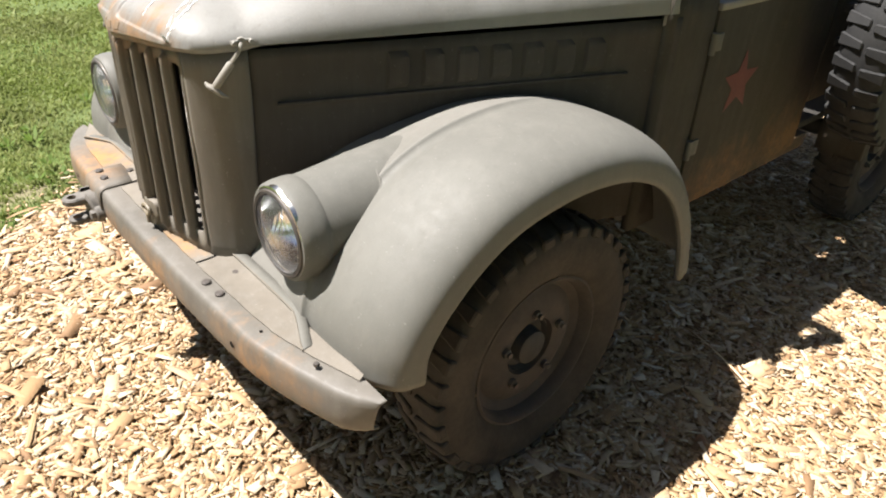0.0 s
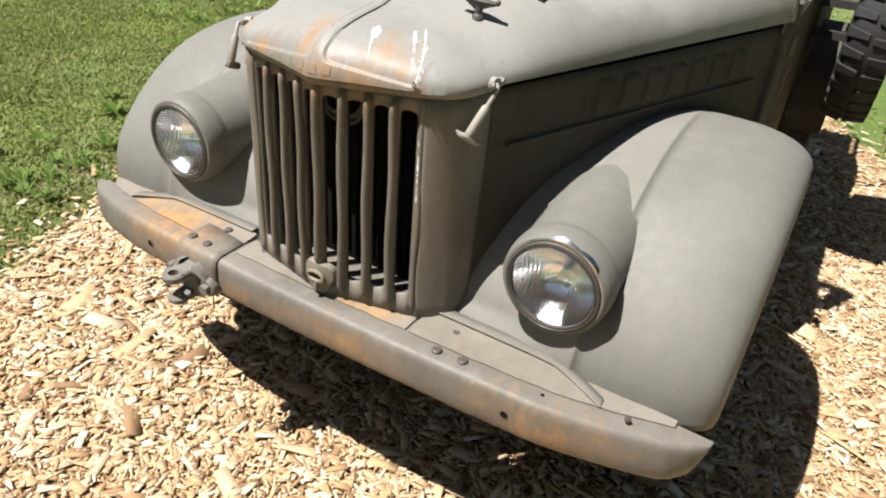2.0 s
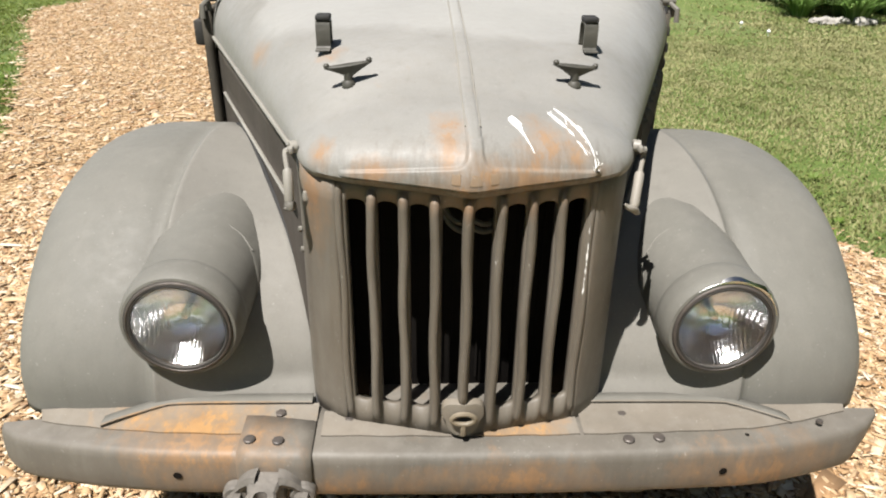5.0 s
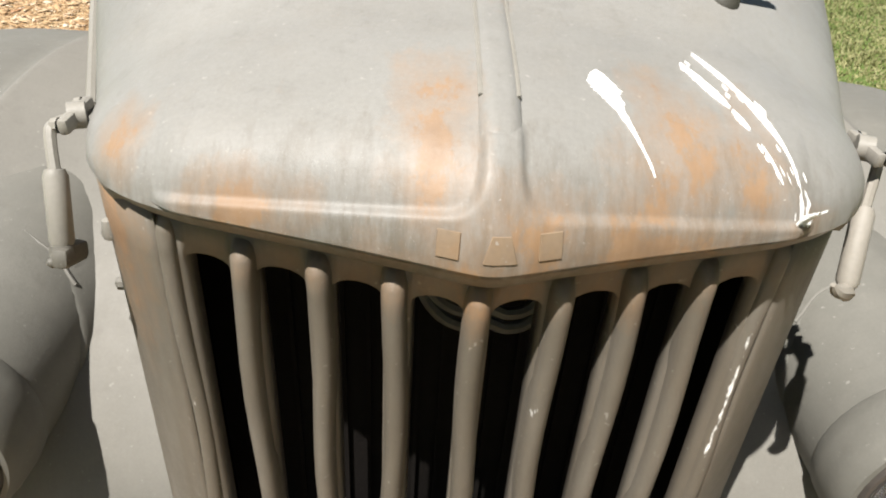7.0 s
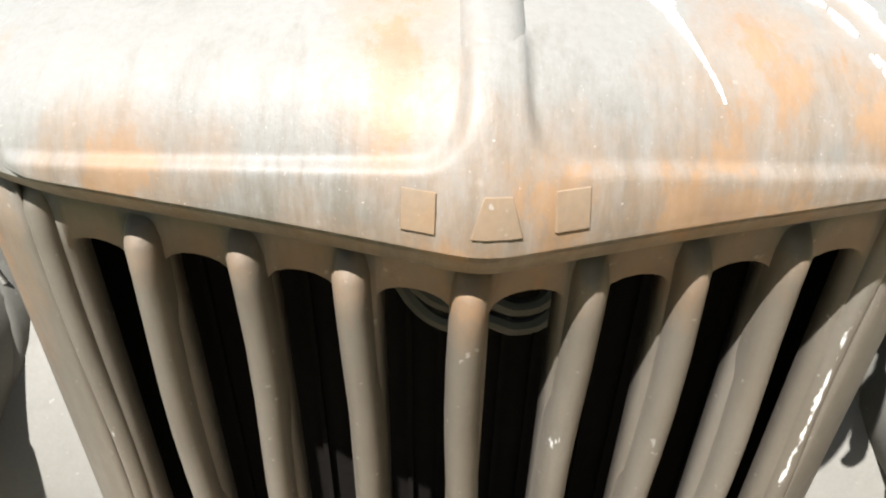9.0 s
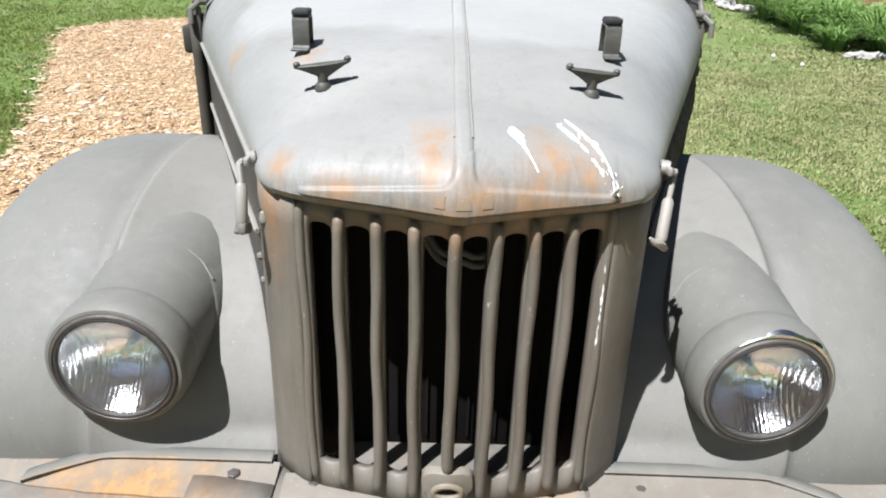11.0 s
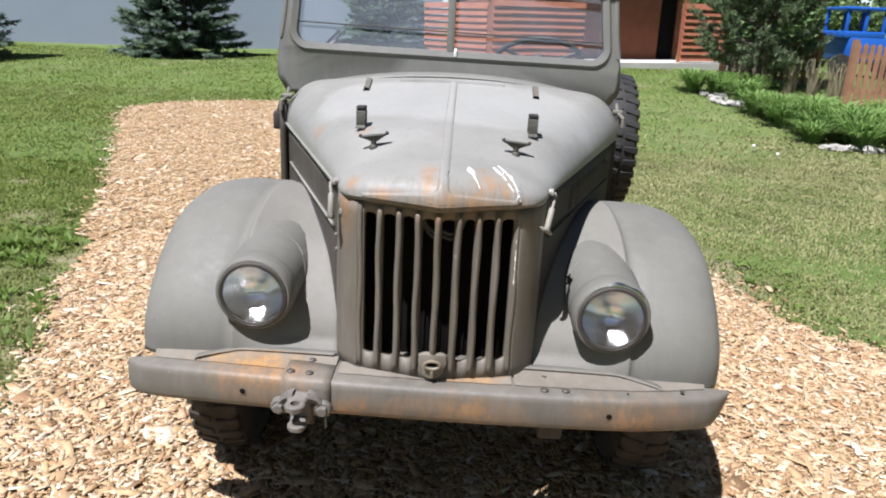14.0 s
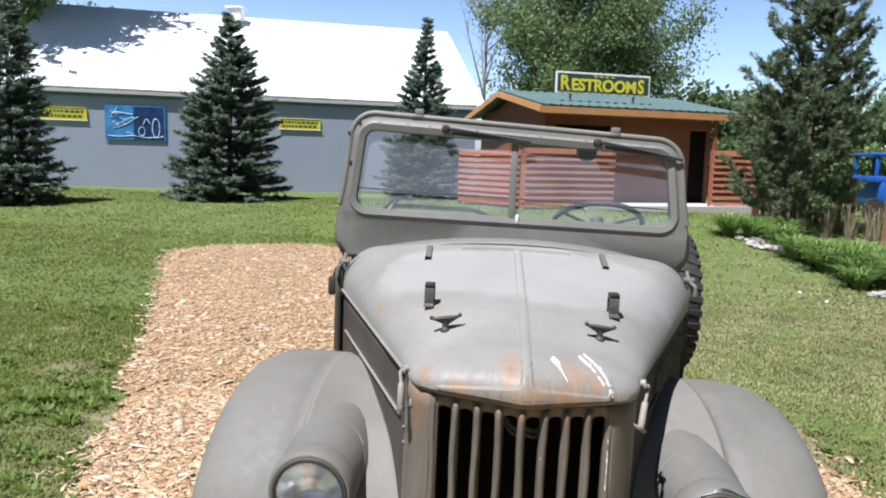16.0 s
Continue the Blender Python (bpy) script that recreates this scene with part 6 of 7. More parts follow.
# ---- surroundings ----
def block(bm, pts, z0, z1):
    """A prism on a plan outline."""
    lo = [bm.verts.new((x, y, z0)) for x, y in pts]
    hi = [bm.verts.new((x, y, z1)) for x, y in pts]
    n = len(pts)
    for i in range(n):
        bm.faces.new((lo[i], lo[(i + 1) % n], hi[(i + 1) % n], hi[i]))
    bm.faces.new(hi)
    bm.faces.new(lo[::-1])


def build_hall():
    """Long grey hall with a white sheet roof."""
    o = Vector((-16.3, 22.0, 0))
    e = Vector((0.951, 0.309, 0))
    p = Vector((-0.309, 0.951, 0))
    hall = thing("exhibition_hall", "long grey-blue metal hall with a bright white sheet roof", "building")
    settle = Matrix.Translation(o) @ Matrix.Rotation(radians(-1.07), 4, p) @ Matrix.Translation(-o)
    hall.matrix_basis = settle
    a, b = -0.9, 16.2
    D = 13.5

    def at(u, v, z):
        q = o + e * u + p * v
        return Vector((q.x, q.y, z))

    bm = bmesh.new()
    block(bm, [at(a, 0, 0).xy, at(b, 0, 0).xy, at(b, D, 0).xy, at(a, D, 0).xy], -0.6, 3.56)
    part("wall", bm, M_SIDING, hall, smooth=False)
    bm = bmesh.new()
    g = [at(b, 0, 3.56), at(b, D, 3.56), at(b, D / 2, 7.45)]
    bm.faces.new([bm.verts.new(q) for q in g])
    solid(part("gable", bm, M_SIDING, hall, smooth=False), 0.1, 0)
    for v0, v1 in ((-0.1, D / 2), (D + 0.1, D / 2)):
        bm = bmesh.new()
        z0 = 3.54
        n = 150
        rows = []
        for i in range(n * 4 + 1):
            u = a - 0.3 + (b - a + 0.7) * i / (n * 4)
            rib = 0.035 if i % 4 == 0 else 0.0
            rows.append([at(u, v0, z0 + 0.1 + rib), at(u, v1, 7.62 + rib)])
        sheet(bm, rows)
        solid(part("roof", bm, M_ROOFW, hall, smooth=False), 0.05)
    bm = bmesh.new()
    strut(bm, at(a - 0.3, -0.12, 3.56), at(b + 0.4, -0.12, 3.56), 0.05, 0.12)
    part("gutter", bm, M_CONC, hall, smooth=False)
    bm = bmesh.new()
    strut(bm, at(a - 0.3, -0.05, 3.45), at(b + 0.4, -0.05, 3.45), 0.06, 0.1)
    part("eave_trim", bm, M_ROOFG, hall, smooth=False)
    bm = bmesh.new()
    q = at(6.75, 6.0, 7.6)
    box(bm, q, (0.6, 0.55, 0.5), 0.04)
    box(bm, q + Vector((0, 0, 0.3)), (0.78, 0.72, 0.08), 0.03)
    part("roof_vent", bm, M_ROOFW, hall, smooth=False)
    # plates on the wall
    face = Matrix(((e.x, p.x, 0, 0), (e.y, p.y, 0, 0), (0, 0, 1, 0), (0, 0, 0, 1)))

    def board(name, u0, u1, z0, z1, mat, label, cat, bars, group=""):
        th = thing(name, label, cat, group=group)
        th.matrix_basis = settle
        bm = bmesh.new()
        c = at((u0 + u1) / 2, -0.035, (z0 + z1) / 2)
        box(bm, c, (u1 - u0, 0.03, z1 - z0), 0.005, face)
        part("panel", bm, mat, th, smooth=False)
        for bu, bz, bw, bh, bm_mat in bars:
            bm = bmesh.new()
            box(bm, at(u0 + bu * (u1 - u0), -0.054, z0 + bz * (z1 - z0)), (bw * (u1 - u0), 0.008, bh * (z1 - z0)), 0.0, face)
            part("mark", bm, bm_mat, th, smooth=False)
        return th

    rows = [(0.5, 0.93, 0.98, 0.07, M_GREENINK), (0.5, 0.0, 1.04, 0.07, M_WHITE)]
    rng = random.Random(4)
    for z in (0.68, 0.32):
        u = 0.06
        while u < 0.9:
            w = rng.uniform(0.04, 0.10)
            rows.append((u + w / 2, z, w, 0.2, M_GREENINK))
            u += w + 0.025
    board("yellow_notice", 0.40, 1.92, 2.53, 2.97, M_YELLOW, "yellow notice board with two lines of dark lettering on the hall", "sign", rows, "notices on the hall")
    board("yellow_notice", 8.52, 10.05, 2.48, 2.88, M_YELLOW, "yellow notice board with two lines of dark lettering on the hall", "sign", rows, "notices on the hall")
    u0, u1, z0, z1 = 2.5, 4.52, 1.90, 3.12
    poster = board("blue_poster", u0, u1, z0, z1, M_POSTER, "large blue picture poster on the hall wall", "poster", [(0.72, 0.5, 0.5, 0.94, M_POSTERD)])
    rng = random.Random(12)
    # bright swoops and pale figures of the picture, as plain shapes
    oval = [(0.32 + 0.17 * math.cos(t) + 0.05 * math.sin(t), 0.50 + 0.10 * math.sin(t) + 0.13 * math.cos(t)) for t in np.linspace(0, 6.2, 14)]
    arch = [(0.84 + 0.06 * math.cos(t), 0.36 + 0.28 * math.sin(t)) for t in np.linspace(0, 6.2, 14)]
    ring = [(0.60 + 0.055 * math.cos(t), 0.26 + 0.13 * math.sin(t)) for t in np.linspace(0, 6.2, 10)]
    strokes = [(oval, 0.012), (arch, 0.02), (ring, 0.012), ([(0.04, 0.12), (0.25, 0.1), (0.45, 0.13), (0.7, 0.08), (0.95, 0.12)], 0.012), ([(0.62, 0.45), (0.68, 0.62), (0.74, 0.5)], 0.02), ([(0.1, 0.72), (0.2, 0.8), (0.45, 0.74)], 0.014)]
    for k in range(9):
        x, z = rng.uniform(0.06, 0.45), rng.uniform(0.15, 0.9)
        strokes.append(([(x, z), (x + rng.uniform(0.02, 0.1), z + rng.uniform(-0.06, 0.06)), (x + 0.12, z + rng.uniform(-0.1, 0.1))], rng.uniform(0.006, 0.014)))
    for line, w in strokes:
        bm = bmesh.new()
        tube(bm, [at(u0 + (u1 - u0) * u, -0.056, z0 + (z1 - z0) * z) for u, z in smooth_line(line, 20)], w, 5)
        part("mark", bm, M_POSTERL, poster)


def build_restrooms():
    o = Vector((1.17, 17.61, 0))
    e, p = Vector((0.94, 0.342, 0)), Vector((-0.342, 0.94, 0))
    L, D, base = 6.1, 6.7, 0.62
    settle = Matrix.Translation(o) @ Matrix.Rotation(radians(-1.2), 4, p) @ Matrix.Translation(-o)
    hut = thing("restroom_hut", "small red-brown wooden restroom hut with a green sheet roof", "building")
    hut.matrix_basis = settle
    face = Matrix(((e.x, p.x, 0, 0), (e.y, p.y, 0, 0), (0, 0, 1, 0), (0, 0, 0, 1)))

    def at(u, v, z):
        q = o + e * u + p * v
        return Vector((q.x, q.y, z))

    def wall_box(name, u0, u1, v0, v1, z0, z1, mat):
        bm = bmesh.new()
        box(bm, at((u0 + u1) / 2, (v0 + v1) / 2, (z0 + z1) / 2), (u1 - u0, v1 - v0, z1 - z0), 0.0, face)
        return part(name, bm, mat, hut, smooth=False)

    front = 0.75
    du0, du1 = 5.1, 5.72
    wall_box("wall", 0.45, du0, front, front + 0.12, base - 0.3, 3.2, M_CEDAR)
    wall_box("wall", du1, L - 0.30, front, front + 0.12, base - 0.3, 3.2, M_CEDAR)
    wall_box("wall", du0, du1, front, front + 0.12, 2.82, 3.2, M_CEDAR)
    wall_box("wall", 0.45, 0.57, front, D - 0.35, base - 0.3, 3.45, M_CEDAR)
    wall_box("wall", L - 0.42, L - 0.30, front, D - 0.35, base - 0.3, 3.2, M_CEDAR)
    wall_box("wall", 0.45, L - 0.30, D - 0.47, D - 0.35, base - 0.3, 3.2, M_CEDAR)
    # doorway backed and filled in near black
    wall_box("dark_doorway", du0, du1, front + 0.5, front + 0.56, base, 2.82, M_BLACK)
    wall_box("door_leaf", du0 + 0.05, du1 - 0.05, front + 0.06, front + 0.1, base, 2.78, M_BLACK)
    # near-black rectangle on the front wall, below the eaves
    wall_box("dark_wall_patch", 0.75, 2.45, front - 0.02, front - 0.002, 2.35, 2.85, M_BLACK)
    for v0, v1 in ((-0.02, D / 2), (D + 0.02, D / 2)):
        bm = bmesh.new()
        rows = []
        n = 22
        for i in range(n * 4 + 1):
            u = -0.05 + (L + 0.1) * i / (n * 4)
            rib = 0.025 if i % 4 == 0 else 0.0
            rows.append([at(u, v0, 3.30 + rib), at(u, v1, 3.95 + rib)])
        sheet(bm, rows)
        solid(part("roof", bm, M_ROOFG, hut, smooth=False), 0.03)
    for v0, v1 in ((-0.03, D / 2), (D + 0.03, D / 2)):
        bm = bmesh.new()
        strut(bm, at(-0.06, v0, 3.20), at(-0.06, v1, 3.85), 0.05, 0.17)
        part("bargeboard", bm, M_FASCIA, hut, smooth=False)
    bm = bmesh.new()
    strut(bm, at(-0.05, -0.04, 3.19), at(L + 0.05, -0.04, 3.19), 0.04, 0.18)
    part("fascia", bm, M_FASCIA, hut, smooth=False)
    # soffit boards and gable wall
    wall_box("soffit", 0.0, L, 0.0, front, 3.12, 3.15, M_CEDAR)
    bm = bmesh.new()
    bm.faces.new([bm.verts.new(q) for q in (at(0.46, 0.4, 3.1), at(0.46, D - 0.35, 3.1), at(0.46, D / 2, 3.80))])
    solid(part("gable", bm, M_CEDAR, hut, smooth=False), 0.06, 0)
    wall_box("post", L - 0.68, L - 0.58, 0.05, 0.15, base - 0.2, 3.15, M_CEDAR)
    wall_box("path_slab", 1.0, L + 1.2, -0.9, front, base - 0.2, base + 0.06, M_CONC)
    # sign on the roof
    sg = thing("restroom_sign", "dark green sign board with yellow lettering on the hut roof", "sign")
    bm = bmesh.new()
    sg.matrix_basis = settle
    c = at(2.23, 0.9, 4.03)
    turn = face
    box(bm, c, (2.98, 0.05, 0.60), 0.01, turn)
    part("frame", bm, M_WHITE, sg, smooth=False)
    bm = bmesh.new()
    box(bm, c + (turn @ Vector((0, -0.024, 0))), (2.88, 0.012, 0.5), 0.0, turn)
    part("panel", bm, M_SIGN, sg, smooth=False)
    for name, body, size, dx, dz in (("lettering", "R", 0.56, -1.36, -0.2), ("lettering", "ESTROOM", 0.45, -1.0, -0.2), ("lettering", "S", 0.54, 1.09, -0.2)):
        cu = bpy.data.curves.new("text", "FONT")
        cu.body, cu.size, cu.extrude, cu.offset = body, size, 0.006, 0.016
        tmp = bpy.data.objects.new("text", cu)
        scene.collection.objects.link(tmp)
        dg = bpy.context.evaluated_depsgraph_get()
        me = bpy.data.meshes.new_from_object(tmp.evaluated_get(dg))
        bpy.data.objects.remove(tmp)
        xs = [v.co.x for v in me.vertices]
        if body == "ESTROOM":
            f = 2.02 / (max(xs) - min(xs))
            for v in me.vertices:
                v.co.x = (v.co.x - min(xs)) * f
        elif body == "R":
            for v in me.vertices:
                v.co.x *= 0.85
        else:
            for v in me.vertices:
                v.co.x = (v.co.x - min(xs)) * 0.8
        m = Matrix.Translation(c) @ turn @ Matrix.Translation((dx, -0.036, dz)) @ Matrix.Rotation(radians(90), 4, "X")
        for v in me.vertices:
            v.co = m @ v.co
        me.materials.clear()
        me.materials.append(M_YELLOW)
        ob = new(name, me)
        ob.parent = sg
    for dx in (-0.27, -0.09, 0.09, 0.27):
        bm = bmesh.new()
        box(bm, c + (turn @ Vector((dx, -0.033, 0.2))), (0.1, 0.006, 0.04), 0.0, turn)
        part("small_mark", bm, M_YELLOW, sg, smooth=False)
    for dx in (-1.0, 1.0):
        bm = bmesh.new()
        q = c + (turn @ Vector((dx, 0.04, 0)))
        strut(bm, q + Vector((0, 0, -0.62)), q + Vector((0, 0, 0.3)), 0.06, 0.06)
        part("stay", bm, M_FENCE, sg, smooth=False)
    # slatted screens
    def screen(a, b, z0, z1, n, label):
        sc = thing("slat_screen", label, "fence", group="slatted screens")
        sc.matrix_basis = settle
        a, b = Vector(a), Vector(b)
        for q in (a, b):
            bm = bmesh.new()
            strut(bm, q.to_3d() + Vector((0, 0, z0 - 0.15)), q.to_3d() + Vector((0, 0, z1 + 0.03)), 0.09, 0.09)
            part("post", bm, M_SLAT, sc, smooth=False)
        d = (b - a).normalized()
        nn = Vector((d.y, -d.x))
        for k in range(n):
            z = z0 + 0.12 + (z1 - z0 - 0.16) * k / (n - 1)
            bm = bmesh.new()
            h = (z1 - z0) / n
            vs = []
            for q in (a, b):
                for t, dz in ((0.0, h * 0.42), (0.05, -h * 0.42), (0.075, -h * 0.42), (0.025, h * 0.42)):
                    w = q + nn * (0.03 + t)
                    vs.append(bm.verts.new((w.x, w.y, z + dz)))
            for f in ((0, 1, 5, 4), (1, 2, 6, 5), (2, 3, 7, 6), (3, 0, 4, 7), (0, 3, 2, 1), (4, 5, 6, 7)):
                bm.faces.new([vs[i] for i in f])
            part("slat", bm, M_SLAT, sc, smooth=False)

    screen(at(-0.72, -0.6, 0).xy, at(1.85, -0.6, 0).xy, 0.62, 2.12, 9, "red-stained louvred timber screen beside the hut")
    screen(at(-1.75, 1.6, 0).xy, at(-0.76, -0.56, 0).xy, 0.6, 2.05, 9, "red-stained louvred timber screen beside the hut")
    screen(at(4.9, -0.62, 0).xy, at(6.3, -0.62, 0).xy, 0.5, 2.2, 10, "red-stained louvred timber screen before the doorway")


STICK = [(0.82, 1.60, 0.02), (0.9, 1.575, 0.024), (0.99, 1.54, 0.022), (1.08, 1.50, 0.02)]


def build_sticks():
    """A few longer splinters and one thin stick that lie on the chips."""
    rng = random.Random(21)
    stick = bmesh.new()
    tube(stick, smooth_line(STICK, 12), [0.003 + 0.003 * k / 11 for k in range(12)], 6)
    tagged(part("stick", stick, M_CHIPS, None), "thin pale stick lying on the wood chips", "stick", "loose sticks on the bed")
    for k in range(26):
        x, y = rng.choice(((rng.uniform(-1.1, 0.1), rng.uniform(-0.75, -0.2)), (rng.uniform(0.9, 1.5), rng.uniform(-0.2, 1.2)), (rng.uniform(-1.5, -0.95), rng.uniform(-0.2, 1.2))))
        a, ln = rng.uniform(0, 6.28), rng.uniform(0.07, 0.15)
        bm = bmesh.new()
        rows = []
        for q in np.linspace(0, 1, 6):
            w = 0.008 * math.sin(math.pi * (0.12 + 0.8 * q)) ** 0.6 * (1 + 0.3 * rng.random())
            c = Vector((x + math.cos(a) * ln * (q - 0.5), y + math.sin(a) * ln * (q - 0.5), bed_height(x, y) + 0.013 + 0.004 * math.sin(3 * q)))
            s = Vector((-math.sin(a), math.cos(a), 0))
            rows.append([c + s * w, c + Vector((0, 0, 0.003)), c - s * w, c - Vector((0, 0, 0.003))])
        sheet(bm, rows, False, True)
        tagged(part("wood_splinter", bm, M_CHIPS, None, smooth=False), "long pale wood splinter lying on the chips", "wood splinter", "loose sticks on the bed")


build_ground()
build_bed()
build_sticks()
build_hall()
build_restrooms()


# ---- trees and planting ----
def leaf_mesh(name, C, A, B, W, material, parent, label=""):
    """Pointed leaves or sprays: centre line from C along A, half width W along B, joined as one crown."""
    n = len(C)
    mid = C + A * 0.45
    V = np.stack([C, mid + B * W[:, None], C + A, mid - B * W[:, None]], 1).reshape(-1, 3)
    b = np.arange(n)[:, None] * 4
    F = b + np.array((0, 1, 2, 3))
    me = bpy.data.meshes.new(name)
    me.vertices.add(len(V))
    me.vertices.foreach_set("co", V.astype(np.float32).ravel())
    me.loops.add(n * 4)
    me.loops.foreach_set("vertex_index", F.astype(np.int32).ravel())
    me.polygons.add(n)
    me.polygons.foreach_set("loop_start", np.arange(0, n * 4, 4, dtype=np.int32))
    me.update(calc_edges=True)
    me.materials.append(material)
    ob = new(name, me)
    ob.parent = parent
    if label:
        tagged(ob, label)
    return ob


def unit(v):
    return v / (np.linalg.norm(v, axis=1)[:, None] + 1e-9)


def spruce(x, y, h, r, seed, label, density=1.0, taper=0.9, low=0.03):
    rng = np.random.default_rng(seed)
    z0 = terrain(x, y) - 0.02
    tree = thing("spruce_tree", label, "tree", (x, y, z0), group="spruces on the lawn")
    bm = bmesh.new()
    tube(bm, [(0, 0, -0.05), (0.01, 0, h * 0.3), (0, 0.01, h * 0.7), (0, 0, h * 0.985)], [0.035 * h * 0.5, 0.028 * h * 0.5, 0.014 * h * 0.5, 0.006], 9)
    part("trunk", bm, M_BARK, tree)
    C, A, B, W = [], [], [], []
    bm = bmesh.new()
    tiers = int(h * 4.8)
    for k in range(tiers):
        f = low + (0.985 - low) * (k / tiers) ** 0.95
        z = h * f
        length = r * (1 - f) ** taper * (0.85 + 0.3 * rng.random()) * (1 - 0.35 * sstep(0.72, 0.85, f)) + 0.05
        nb = max(6, int(17 * (1 - f) + 7))
        for j in range(nb):
            a = rng.uniform(0, 6.283)
            ln = length * rng.uniform(0.8, 1.1)
            z = h * f + rng.normal(0, 0.035)
            d = np.array([math.cos(a), math.sin(a), 0.0])
            droop = -0.28 * (1 - f) + 0.35 * f
            steps = np.linspace(0.12, 1, 7)
            P = np.stack([np.array([0, 0, z]) + d * ln * t + np.array([0, 0, ln * (droop * t + 0.22 * t * t)]) for t in steps])
            tube(bm, [P[0], P[3], P[6]], [0.014, 0.010, 0.004], 4, cap=False)
            m = int((26 + 140 * ln) * density)
            t = rng.uniform(0.12, 1.0, m) ** 0.8
            p = np.stack([np.interp(t, steps, P[:, i]) for i in range(3)], 1)
            side = np.array([-d[1], d[0], 0.0])
            sgn = rng.choice([-1, 1], m)
            sp = d[None, :] * rng.uniform(0.35, 1.0, m)[:, None] + side[None, :] * (sgn * rng.uniform(0.2, 1.0, m))[:, None]
            sp[:, 2] += rng.normal(-0.12 * (1 - f), 0.24, m) + 0.25 * t ** 3
            sp = unit(sp) * (rng.uniform(0.10, 0.25, m) * (0.6 + 0.4 * (1 - f)))[:, None]
            nb_ = unit(np.cross(sp, rng.normal(0, 1, (m, 3)) * 0.5 + np.array([0, 0, 1.0])))
            C.append(p + rng.normal(0, 0.02, p.shape))
            A.append(sp)
            B.append(nb_)
            W.append(rng.uniform(0.012, 0.026, m))
    part("branches_core", bm, M_BARK, tree).name = "bough"
    leaf_mesh("crown", np.concatenate(C), np.concatenate(A), np.concatenate(B), np.concatenate(W), M_SPRUCE, tree, "dense dark blue-green needle sprays")
    return tree


def pine(x, y, h, r, seed, label):
    """A pine with a forked top: upswept limbs whose shoots are thick brushes of needles."""
    rng = np.random.default_rng(seed)
    z0 = terrain(x, y) - 0.02
    tree = thing("pine_tree", label, "tree", (x, y, z0))
    C, A, B, W = [], [], [], []
    bm = bmesh.new()
    bl = bmesh.new()
    up = np.array([0, 0, 1.0])

    def brush(p, q, m, long):
        """Needles all round the shoot from p to q, leaning forwards."""
        d = q - p
        ax = d / np.linalg.norm(d)
        t = rng.uniform(0, 1, m)
        out = unit(np.cross(ax[None, :], rng.normal(0, 1, (m, 3))))
        n = unit(ax[None, :] * rng.uniform(0.5, 1.1, m)[:, None] + out) * (long * rng.uniform(0.75, 1.2, m))[:, None]
        C.append(p + d * t[:, None])
        A.append(n)
        B.append(unit(np.cross(n, rng.normal(0, 1, (m, 3)))))
        W.append(rng.uniform(0.008, 0.014, m))

    for sx, hh, low in ((0.0, h, 0.10), (0.42, h * 0.95, 0.42)):
        stem = smooth_line([(0, 0, -0.05), (sx * 0.4, 0, hh * 0.2), (sx * 1.1, 0.05, hh * 0.55), (sx * 1.5, 0.12 * sx, hh)], 14)
        tube(bm, stem, list(np.linspace(0.11, 0.02, 14)), 8)
        whorls = 15
        for w in range(whorls):
            f = low + (0.97 - low) * w / whorls
            count = 6 if f < 0.7 else 5
            for k in range(count):
                g = f + rng.normal(0, 0.012)
                base = np.array([np.interp(g * 13, range(14), stem[:, i]) for i in range(3)])
                a = 2 * math.pi * (k + 0.5 * (w % 2)) / count + rng.normal(0, 0.25)
                ln = r * min(1.0, (1.03 - f) ** 0.72 * (0.82 + 0.5 * min(1.0, f * 4))) * rng.uniform(0.62, 1.12) + 0.15
                d = np.array([math.cos(a), math.sin(a), 0.0])
                rise = rng.uniform(0.15, 0.45) + 0.35 * f
                line = smooth_line([base, base + d * ln * 0.55 + up * ln * rise * 0.25, base + d * ln + up * ln * rise], 8)
                tube(bl, line, list(np.linspace(0.026, 0.007, 8)), 5, cap=False)
                brush(line[4], line[7] + up * 0.10 + d * 0.05, 90, 0.12)
                for q in range(int(2 + 4.0 * ln)):
                    t = rng.uniform(0.30, 1.0)
                    c = np.array([np.interp(t * 7, range(8), line[:, i]) for i in range(3)])
                    side = unit((d * rng.uniform(0.3, 1.0) + np.array([-d[1], d[0], 0]) * rng.choice([-1, 1]) * rng.uniform(0.3, 1.0) + up * rng.uniform(0.25, 0.9))[None, :])[0]
                    e = c + side * rng.uniform(0.16, 0.36)
                    tube(bl, [c, e], [0.007, 0.004], 4, cap=False)
                    brush(c, e, 66, 0.11)
        brush(stem[11], stem[13] + up * 0.25, 160, 0.12)
    part("trunk", bm, M_BARK, tree)
    part("bough", bl, M_BARK, tree)
    leaf_mesh("crown", np.concatenate(C), np.concatenate(A), np.concatenate(B), np.concatenate(W), M_PINE, tree, "thick upswept brushes of long grey-green needles")


